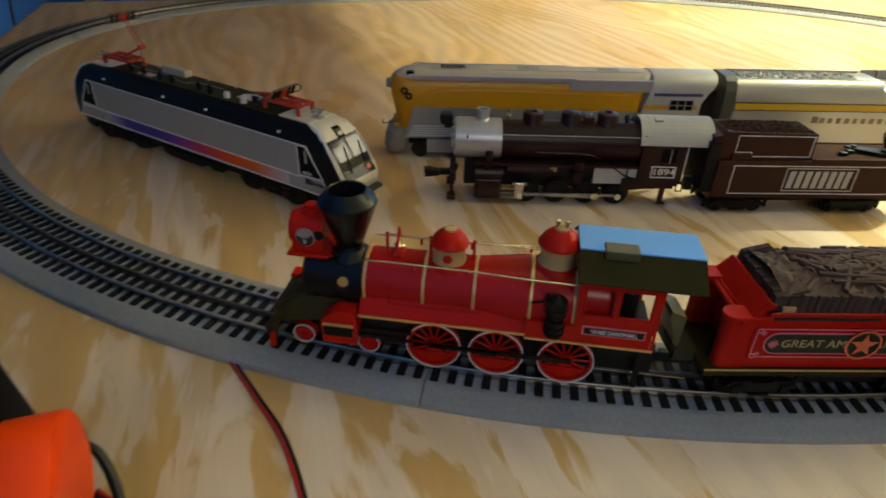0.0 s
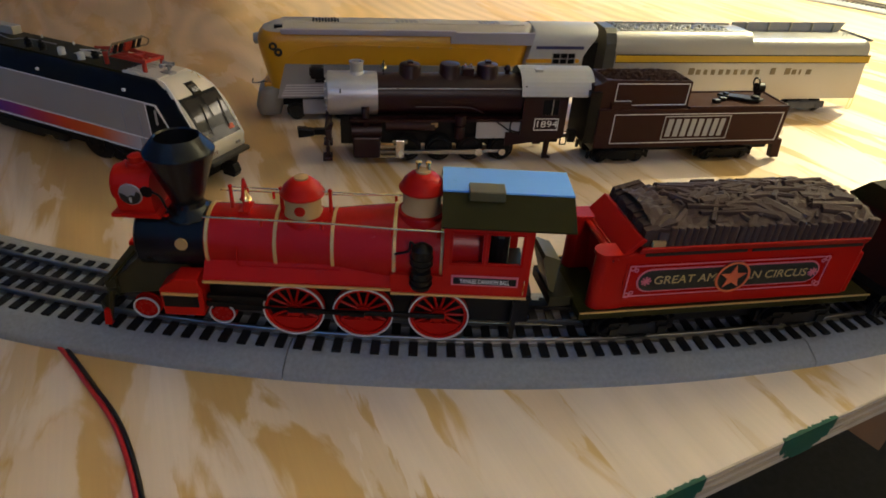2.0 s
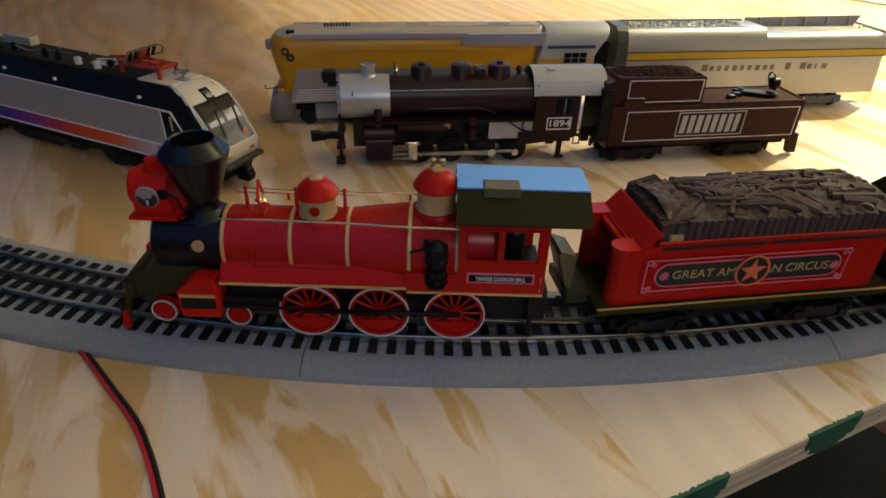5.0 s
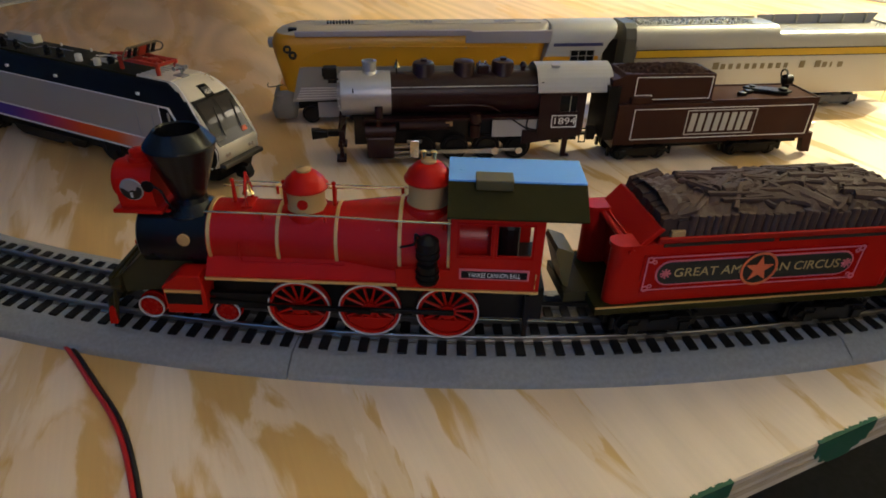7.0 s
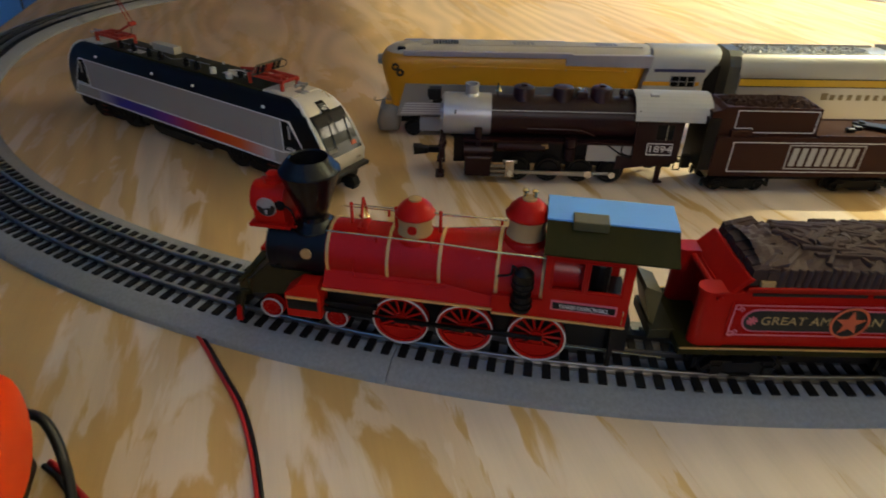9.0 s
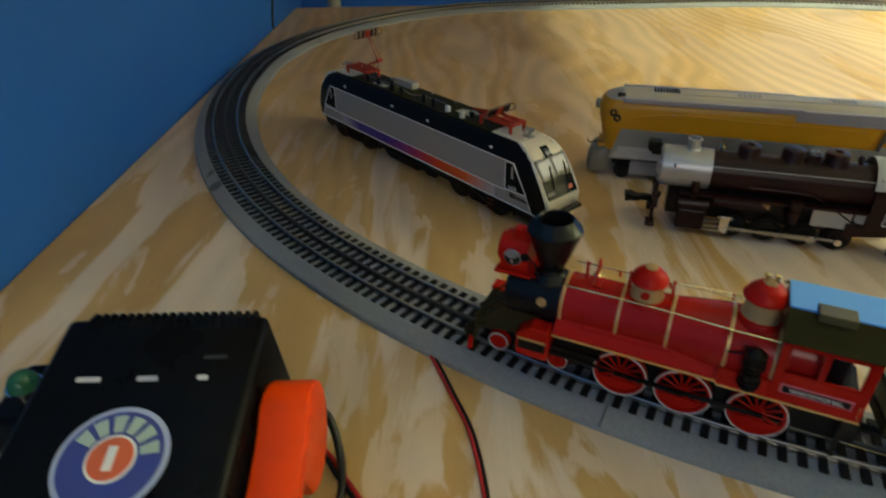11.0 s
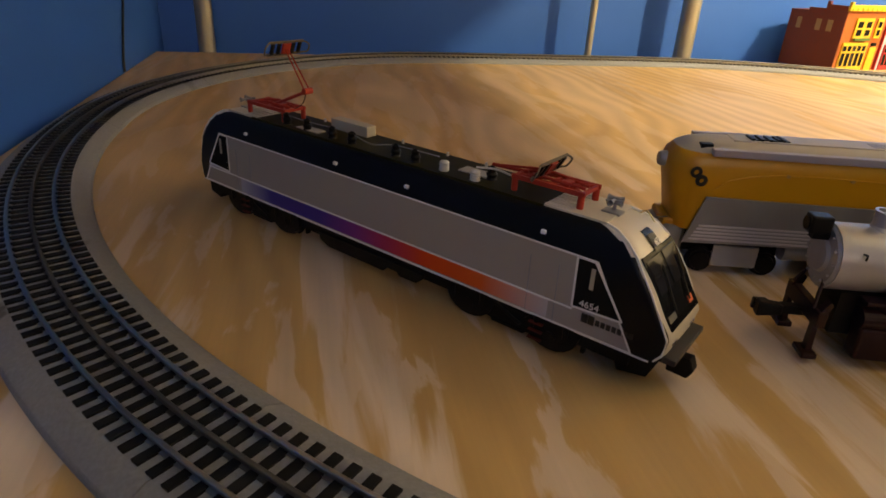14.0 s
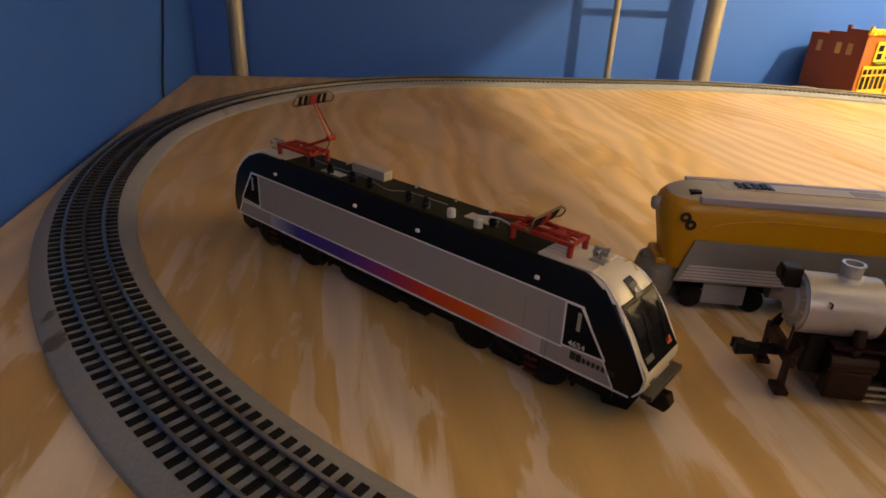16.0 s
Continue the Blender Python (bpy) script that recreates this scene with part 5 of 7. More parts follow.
lampb = part("rear_lamp", cyl(0.0960, 0.0060, 0.0740, "x", 0.0055, 0.0055, 0.0080, 20), M_BLACK, bt)
part("lamp_ring", lathe([(0.0044, 0.0912), (0.0058, 0.0912), (0.0058, 0.0900), (0.0044, 0.0900)], 0, 0.0060, 0.0800, "x", 20), M_BLACK, lampb)
part("lamp_foot", box(0.0930, 0.0990, 0.0040, 0.0080, 0.0632, 0.0700), M_BLACK, lampb)
part("underframe", box(-0.1000, 0.1120, -0.0150, 0.0150, 0.0120, 0.0200), M_BLACK, bt)
bogie(-0.0700, 0.0, 0.0090, 0.0215, 0.0420, M_BLACK, bt, M_BLACK)
bogie(0.0580, 0.0, 0.0090, 0.0215, 0.0420, M_BLACK, bt, M_BLACK)
part("rear_step", prism([(0.1120, 0.0250), (0.1230, 0.0250), (0.1260, 0.0030), (0.1160, 0.0030)], -0.0240, -0.0170), M_BROWN2, bt)
part("rear_step", prism([(0.1120, 0.0250), (0.1230, 0.0250), (0.1260, 0.0030), (0.1160, 0.0030)], 0.0170, 0.0240), M_BROWN2, bt)
part("marker_light", box(0.1170, 0.1210, -0.0240, -0.0190, 0.0300, 0.0370, 0.0006), M_CHROME, bt)
part("front_knuckle", box(-0.1250, -0.1160, -0.0040, 0.0040, 0.0180, 0.0320, 0.001), M_BLACK, bt)

# ---- streamlined yellow and silver steam locomotive ----
co = thing("streamlined_locomotive", (0.2638, 0.8390), -15, "yellow and silver streamlined toy steam locomotive standing on bare plywood", "toy locomotive")


def shell(levels, mats, pick, parent, name, label="", bevel_corner=0.006, seg=5):
    """A hull of stacked outlines: (z, half width, rear x, front x, corner radius); pick chooses a material by the face's centre and normal."""
    bm = bmesh.new()
    rings = []
    for z, w, xa, xb, c in levels:
        ring = []
        for cx, cy, a0 in ((xb - c, w - c, 0), (xa + c, w - c, 90), (xa + c, -w + c, 180), (xb - c, -w + c, 270)):
            for k in range(seg + 1):
                a = radians(a0 + 90 * k / seg)
                ring.append(bm.verts.new((cx + c * math.cos(a), cy + c * math.sin(a), z)))
        rings.append(ring)
    n = len(rings[0])
    for a, b in zip(rings, rings[1:]):
        for i in range(n):
            bm.faces.new((a[i], a[(i + 1) % n], b[(i + 1) % n], b[i]))
    bm.faces.new(rings[0][::-1])
    bm.faces.new(rings[-1])
    bmesh.ops.recalc_face_normals(bm, faces=bm.faces)
    bm.normal_update()
    for f in bm.faces:
        f.material_index = pick(f.calc_center_median(), f.normal)
    return part(name, bm, mats, parent, label, smooth=35)


# rounded boiler casing: yellow flanks, silver crown
shell([(0.0380, 0.0262, -0.0265, 0.2700, 0.014), (0.0600, 0.0278, -0.0315, 0.2720, 0.018), (0.0800, 0.0285, -0.0365, 0.2760, 0.021), (0.0900, 0.0283, -0.0372, 0.2780, 0.021), (0.0960, 0.0272, -0.0352, 0.2800, 0.021), (0.1005, 0.0248, -0.0310, 0.2815, 0.020), (0.1040, 0.0205, -0.0248, 0.2820, 0.017), (0.1065, 0.0145, -0.0165, 0.2822, 0.012), (0.1080, 0.0060, -0.0060, 0.2824, 0.005)],
               [M_YELLOW, M_CROWN], lambda p, n: 1 if p.z > 0.1000 else 0, co, "boiler_casing", "yellow casing with a silver crown")
for s in (-1, 1):
    part("silver_band", prism([(-0.0100, 0.0995), (0.1780, 0.0985), (0.1780, 0.0905), (0.2760, 0.0890), (0.2790, 0.1030), (0.1850, 0.1030), (0.1840, 0.1045), (-0.0110, 0.1050)], s * 0.0262 - 0.0032, s * 0.0262 + 0.0032, bevel=0.0006), M_BAND, co, "grey band along the casing")
    part("hand_rail", tube(curve_points([(-0.0030, s * 0.0292, 0.0740), (0.0100, s * 0.0300, 0.0830), (0.0500, s * 0.0300, 0.0885), (0.1500, s * 0.0300, 0.0870), (0.2550, s * 0.0300, 0.0850)]), 0.0006), M_YELLOW, co)
    for px in (0.0480, 0.0960, 0.1400, 0.1780, 0.2480):
        part("rail_stud", cyl(px, s * 0.0296, 0.0880 - (px - 0.048) * 0.015, "y", 0.0014, 0.0011, 0.003, 10), M_TAN, co)
    skirt = part("skirt", prism([(-0.0200, 0.0285), (-0.0085, 0.0675), (0.2700, 0.0645), (0.2640, 0.0500), (0.2300, 0.0420), (0.1150, 0.0420), (0.0980, 0.0300)], s * 0.0298 - 0.0008, s * 0.0298 + 0.0008), M_SILVER, co, "silver ribbed skirt")
    for i in range(5):
        zz = 0.0315 + 0.0029 * i
        part("rib", box(-0.0150 + 0.0014 * i, 0.0985 + 0.002 * i, s * 0.0309 - 0.0005, s * 0.0309 + 0.0005, zz, zz + 0.0014), M_RIB, skirt)
    emblem = part("round_emblem", lathe([(0.0019, -0.0003), (0.0045, -0.0003), (0.0045, 0.0003), (0.0019, 0.0003)], -0.0200, s * 0.0288, 0.0865, "y", 20), M_DECAL, co, "two dark interlocked rings")
    part("emblem_ring", lathe([(0.0017, -0.0004), (0.0046, -0.0004), (0.0046, 0.0004), (0.0017, 0.0004)], -0.0148, s * 0.0288, 0.0800, "y", 20), M_DECAL, emblem)
part("headlight", lathe([(0.0, -0.0425), (0.0050, -0.0422), (0.0062, -0.0405), (0.0062, -0.0320), (0, -0.0320)], 0, 0, 0.0880, "x", 24), M_SILVER, co, "silver headlight barrel on the nose", smooth=35)
part("nose_handrail", tube(curve_points([(-0.0300, -0.0160, 0.0440), (-0.0460, -0.0160, 0.0420), (-0.0460, -0.0160, 0.0470)]), 0.0006), M_DARKGREY, co)
shell([(0.0050, 0.0200, -0.0430, -0.0180, 0.008), (0.0160, 0.0245, -0.0455, -0.0150, 0.010), (0.0330, 0.0250, -0.0410, -0.0140, 0.011), (0.0385, 0.0215, -0.0330, -0.0150, 0.009)], [M_PILOT], lambda p, n: 0, co, "pilot", "grey rounded pilot")
part("yellow_bracket", box(-0.0340, -0.0220, -0.0180, 0.0180, 0.0370, 0.0430, 0.0015), M_YELLOW, co)
bm = bmesh.new()
for i in range(9):
    box(0.0240 + i * 0.0034, 0.0262 + i * 0.0034, -0.0080 + rng.uniform(-0.003, 0.003), 0.0060, 0.1072, 0.1090 + rng.uniform(0, 0.0012), bm=bm)
part("chimney_vents", bm, M_BLACK, co, "black vents on the crown")
for vx in (0.118, 0.216):
    bm = bmesh.new()
    for i in range(5):
        box(vx + i * 0.0052, vx + 0.0040 + i * 0.0052, -0.0070, 0.0050, 0.1072, 0.1086, bm=bm)
    part("crown_grille", bm, M_GREY, co)
part("crown_panel", box(0.0100, 0.2700, -0.0100, 0.0100, 0.1070, 0.1083, 0.0004), M_CROWN, co)
part("crown_slot", box(-0.0175, -0.0085, -0.0195, -0.0130, 0.1030, 0.1065), M_BLACK, co)
# cab
ccab = shell([(0.0420, 0.0280, 0.2700, 0.3380, 0.002), (0.0660, 0.0285, 0.2700, 0.3380, 0.002), (0.0880, 0.0285, 0.2760, 0.3500, 0.002), (0.0955, 0.0280, 0.2780, 0.3560, 0.002), (0.1010, 0.0255, 0.2790, 0.3590, 0.002), (0.1062, 0.0190, 0.2800, 0.3610, 0.002), (0.1088, 0.0080, 0.2800, 0.3620, 0.002)],
             [M_PALE], lambda p, n: 0, co, "cab", "silver cab with a yellow waist stripe")
for s in (-1, 1):
    part("blue_line", box(0.2820, 0.3420, s * 0.0287 - 0.0004, s * 0.0287 + 0.0004, 0.0850, 0.0885), M_NAVY, ccab)
    part("waist_stripe", box(0.2710, 0.3380, s * 0.0288 - 0.0004, s * 0.0288 + 0.0004, 0.0690, 0.0735), M_YELLOW, ccab)
    win = part("cab_window", box(0.3030, 0.3320, s * 0.0289 - 0.0004, s * 0.0289 + 0.0004, 0.0680, 0.0800), M_GLASS, ccab)
    for k in range(4):
        part("mullion", box(0.3030 + k * 0.0096, 0.3040 + k * 0.0096, s * 0.0293 - 0.0004, s * 0.0293 + 0.0004, 0.0680, 0.0800), M_SILVER, win)
    part("mullion", box(0.3030, 0.3328, s * 0.0293 - 0.0003, s * 0.0293 + 0.0003, 0.0736, 0.0744), M_SILVER, win)
    part("rear_post", box(0.3380, 0.3430, s * 0.0270 - 0.001, s * 0.0270 + 0.001, 0.0420, 0.0900), M_CREAM, ccab)
for s in (-1, 1):
    for wx in (0.0000, 0.0520):
        plain_wheel(wx, s * 0.0225, 0.0108, 0.0100, M_BLACK, co, "pilot_wheel", 0.003)
    part("truck_side", box(0.0080, 0.0440, s * 0.0262 - 0.001, s * 0.0262 + 0.001, 0.0080, 0.0260), M_GREY, co)
    for wx in (0.1100, 0.1520, 0.1940):
        plain_wheel(wx, s * 0.0190, 0.0205, 0.0186, M_BLACK, co, "driving_wheel", 0.003)
    for wx in (0.2480, 0.2840):
        plain_wheel(wx, s * 0.0190, 0.0098, 0.0090, M_BLACK, co, "trailing_wheel", 0.003)
    part("main_rod", box(0.0750, 0.1940, s * 0.0255 - 0.001, s * 0.0255 + 0.001, 0.0190, 0.0225), M_CHROME, co)
    part("cylinder", cyl(0.0760, s * 0.0200, 0.0230, "x", 0.0080, 0.0080, 0.024, 20), M_GREY, co)
part("frame", box(-0.0300, 0.3300, -0.0140, 0.0140, 0.0150, 0.0420), M_BLACK, co)
part("gangway", box(0.3380, 0.3640, -0.0180, 0.0180, 0.0300, 0.0900), M_BLACK, co)

ct = thing("tender", (0.2638, 0.8390), -15, "long silver toy tender with a yellow stripe standing on bare plywood", "toy tender")
body = shell([(0.0210, 0.0292, 0.3840, 0.7520, 0.003), (0.0300, 0.0300, 0.3835, 0.7510, 0.003), (0.0860, 0.0300, 0.3835, 0.7450, 0.003), (0.0905, 0.0294, 0.3835, 0.7440, 0.003), (0.0940, 0.0278, 0.3835, 0.7430, 0.003), (0.0963, 0.0252, 0.3835, 0.7425, 0.003), (0.0975, 0.0215, 0.3835, 0.7420, 0.003)], [M_TENDERSILVER], lambda p, n: 0, ct, "body", "silver body of the tender with rounded shoulders")
# raised coal section
side_arc = [(0.0302, 0.0830), (0.0298, 0.0900), (0.0284, 0.0955), (0.0260, 0.1000), (0.0228, 0.1032), (0.0190, 0.1050)]
part("coal_housing", prism_x([(-y, z) for y, z in side_arc] + side_arc[::-1], 0.3830, 0.5680), M_TENDERSILVER, ct, "raised silver coal housing", smooth=35)
part("front_bulkhead", prism_x([(-0.0290, 0.0350), (-0.0290, 0.0920), (-0.0230, 0.1030), (-0.0150, 0.1075), (0.0150, 0.1075), (0.0230, 0.1030), (0.0290, 0.0920), (0.0290, 0.0350)], 0.3700, 0.3850), M_DARKGREY, ct, "grey front bulkhead")
bm = bmesh.new()
nx, ny = 60, 10
grid = [[bm.verts.new((0.3900 + 0.1500 * i / nx, -0.0160 + 0.0320 * j / ny, 0.1052 + rng.uniform(0, 0.0030) * (0 if j in (0, ny) or i in (0, nx) else 1))) for j in range(ny + 1)] for i in range(nx + 1)]
for i in range(nx):
    for j in range(ny):
        bm.faces.new((grid[i][j], grid[i + 1][j], grid[i + 1][j + 1], grid[i][j + 1]))
part("coal", bm, M_COALGREY, ct, "glittering grey coal load")
for s in (-1, 1):
    part("coal_board", box(0.3850, 0.5580, s * 0.0180 - 0.0008, s * 0.0180 + 0.0008, 0.1030, 0.1075 if s > 0 else 0.1056), M_CREAM, ct)
    stripe = part("yellow_stripe", box(0.3850, 0.7480, s * 0.0303 - 0.0004, s * 0.0303 + 0.0004, 0.0705, 0.0785), M_MUSTARD, ct)
    part("stripe_edge", box(0.3850, 0.7482, s * 0.0304 - 0.0003, s * 0.0304 + 0.0003, 0.0784, 0.0797), M_DECAL, stripe)
    part("stripe_edge", box(0.3850, 0.7484, s * 0.0304 - 0.0003, s * 0.0304 + 0.0003, 0.0694, 0.0706), M_DECAL, stripe)
    part("end_lip", box(0.7400, 0.7428, s * 0.0150 - 0.014, s * 0.0150 + 0.014, 0.0970, 0.1000), M_PALE, ct)
part("deck_wall", prism([(0.5660, 0.0960), (0.7280, 0.0960), (0.7360, 0.1100), (0.7240, 0.1100), (0.5640, 0.1085)], 0.0193, 0.0207), M_GREY, ct, "low wall of the water deck")
for k in range(5):
    part("deck_rib", box(0.5850 + k * 0.0330, 0.5868 + k * 0.0330, 0.0165, 0.0193, 0.0970, 0.1085), M_CREAM, ct)
lx = 0.4876
for k, lw in enumerate((9, 7, 6, 6, 7, 6, 6, 7, 7, 6, 0, 8, 0, 9, 7, 3, 8)):
    if lw:
        tall = 0.0085 if k in (0, 11, 13) else 0.0066
        letter = box(lx, lx + lw * 0.00088, -0.0304, -0.0300, 0.0545, 0.0545 + tall)
        part("letter_bar", letter, M_BRONZE, body)
    lx += 0.0107
bogie(0.4500, 0.0, 0.0090, 0.0235, 0.0420, M_TRUCK, ct, M_BLACK)
bogie(0.6800, 0.0, 0.0090, 0.0235, 0.0420, M_TRUCK, ct, M_BLACK)
part("centre_sill", box(0.3900, 0.7480, -0.0080, 0.0080, 0.0140, 0.0215), M_BLACK, ct)
part("rear_step", outline(0.7490, 0.7560, 0.0040, 0.0200, -0.0240, 0.0011), M_BRASS, ct)
part("rear_step", outline(0.7490, 0.7560, 0.0040, 0.0200, 0.0240, 0.0011), M_BRASS, ct)
part("rear_hook", tube(curve_points([(0.7160, -0.0050, 0.0980), (0.7180, -0.0050, 0.1020), (0.7210, -0.0050, 0.1020), (0.7220, -0.0050, 0.0985)]), 0.0006), M_CHROME, ct)
part("coupler", box(0.7500, 0.7720, -0.0040, 0.0040, 0.0160, 0.0230, 0.001), M_BLACK, ct)

# ---- silver and black electric locomotive ----
el = thing("electric_locomotive", (0.0533, 0.8148), -49.5, "silver and black toy electric locomotive with red pantographs", "toy locomotive")
XM = -0.0655  # middle of the body
def ends(f):
    return 2 * XM - f, f
LEV = [(0.0195, 0.0305, 0.1650, 0.006), (0.0250, 0.0308, 0.1690, 0.007), (0.0360, 0.0310, 0.1712, 0.007), (0.0400, 0.0310, 0.1695, 0.007), (0.0480, 0.0310, 0.1640, 0.007), (0.0600, 0.0308, 0.1570, 0.007), (0.0680, 0.0303, 0.1515, 0.007), (0.0780, 0.0280, 0.1440, 0.007), (0.0845, 0.0255, 0.1370, 0.007), (0.0885, 0.0225, 0.1290, 0.008), (0.0900, 0.0180, 0.1190, 0.008)]
shell([(z, w, *ends(f), c) for z, w, f, c in LEV], [M_BLACK, M_STAINLESS, M_NOSE_LIT], lambda p, n: (2 if abs(n.x) > 0.45 and abs(p.y) < 0.028 else (2 if n.z > 0.6 and abs(p.x - XM) > 0.160 else 0)), el, "body", "black shell with silver ends")
part("roof", box(-0.2150, 0.0770, -0.0215, 0.0215, 0.0890, 0.0908), M_OLIVE, el, "dark roof deck")
for e in (-1, 1):
    xr = sorted((XM + e * 0.1430, XM + e * 0.1845))
    er = part("end_roof", box(xr[0], xr[1], -0.0205, 0.0205, 0.0895, 0.0911, 0.0004), M_NOSE_LIT, el, "silver ribbed roof end, paler for the light on it")
    for k in range(7):
        part("roof_rib", box(min(XM + e * 0.1432, XM + e * 0.1600), max(XM + e * 0.1432, XM + e * 0.1600), -0.0195 + k * 0.0060, -0.0183 + k * 0.0060, 0.0911, 0.0916), M_NOSE_LIT, er)
for s in (-1, 1):
    y = s * 0.0312
    sidep = part("side_panel", prism([(XM - 0.2165, 0.0205), (XM + 0.2165, 0.0205), (XM + 0.1876, 0.0702), (XM - 0.1876, 0.0702)], y - 0.0005, y + 0.0005), M_STAINLESS, el, "plain silver side panel")
    part("sunset_stripe", box(-0.2250, 0.0940, y + s * 0.0007 - 0.0003, y + s * 0.0007 + 0.0003, 0.0222, 0.0342), M_RAINBOW, sidep, "stripe fading from blue through red to orange")
    bm = bmesh.new()
    for a, b in (((XM - 0.2165, 0.0208), (XM + 0.2165, 0.0208)), ((XM + 0.2165, 0.0208), (XM + 0.1876, 0.0702)), ((XM - 0.2165, 0.0208), (XM - 0.1876, 0.0702)), ((XM - 0.1876, 0.0702), (XM + 0.1876, 0.0702)), ((XM - 0.2100, 0.0350), (XM + 0.1760, 0.0350))):
        strip(a, b, y + s * 0.0008, 0.0010, 0.0003, bm)
    part("white_lining", bm, M_WHITE_INK, sidep)
    for e in (-1, 1):
        pts = [(XM + e * 0.1752, 0.0700), (XM + e * 0.1868, 0.0700), (XM + e * 0.2080, 0.0385), (XM + e * 0.1758, 0.0370)]
        w = part("cab_window", prism(pts, y + s * 0.0009 - 0.0003, y + s * 0.0009 + 0.0003), M_GLASS, sidep)
        bm = bmesh.new()
        for a, b in zip(pts, pts[1:] + pts[:1]):
            strip(a, b, y + s * 0.0013, 0.0013, 0.0002, bm)
        part("window_frame", bm, M_WHITE_INK, w)
        part("window_bar", box(min(XM + e * 0.1850, XM + e * 0.1875), max(XM + e * 0.1850, XM + e * 0.1875), y + s * 0.0014 - 0.0003, y + s * 0.0014 + 0.0003, 0.0520, 0.0655), M_CREAM, w)
        for k in (0.1440, 0.1640):
            part("door_edge", box(XM + e * k - 0.0003, XM + e * k + 0.0003, y + s * 0.0007 - 0.0003, y + s * 0.0007 + 0.0003, 0.0210, 0.0610), M_GREY, sidep)
        for k, zz in enumerate((0.0160, 0.0110, 0.0060)):
            part("cab_ladder_step", box(XM + e * 0.1540 - 0.005, XM + e * 0.1540 + 0.005, s * 0.0335 - 0.0015, s * 0.0335 + 0.0015, zz, zz + 0.0007), M_LADDER, el)
        # white line round the cab's black corner
        part("nose_line", tube([(XM + e * 0.2290, s * 0.0288, 0.0200), (XM + e * 0.2335, s * 0.0293, 0.0260), (XM + e * 0.2345, s * 0.0293, 0.0360), (XM + e * 0.2280, s * 0.0293, 0.0480), (XM + e * 0.2210, s * 0.0291, 0.0600), (XM + e * 0.2155, s * 0.0286, 0.0680), (XM + e * 0.2080, s * 0.0264, 0.0780), (XM + e * 0.2005, s * 0.0240, 0.0845), (XM + e * 0.1925, s * 0.0210, 0.0887), (XM + e * 0.1845, s * 0.0195, 0.0903)], 0.0007, 6), M_WHITE_INK, el)
    for px in (-0.2155, -0.1012, -0.0277, 0.0837):
        part("roof_lamp", box(px - 0.0016, px + 0.0016, s * 0.0292 - 0.0012, s * 0.0292 + 0.0012, 0.0756, 0.0780, 0.0003), M_WHITE_INK, el)
    part("sill_line", box(XM - 0.2270, XM + 0.2270, s * 0.0306 - 0.0005, s * 0.0306 + 0.0005, 0.0192, 0.0202), M_WHITE_INK, el)
lettering("road_number", "4654", 0.0062, 0.1215, -0.0330, 0.0412, M_WHITE_INK, el, width=0.0125)
bm = bmesh.new()
lx = 0.1175
for k in range(9):
    w = 0.0040 if k < 2 else 0.0026
    box(lx, lx + w, -0.0322, -0.0318, 0.0290 if k < 2 else 0.0298, 0.0350 if k < 2 else 0.0335, bm=bm)
    lx += w + (0.0004 if k < 1 else 0.0009)
part("operator_name_bars", bm, M_DECAL, el, "dark bars in place of the operator's name")
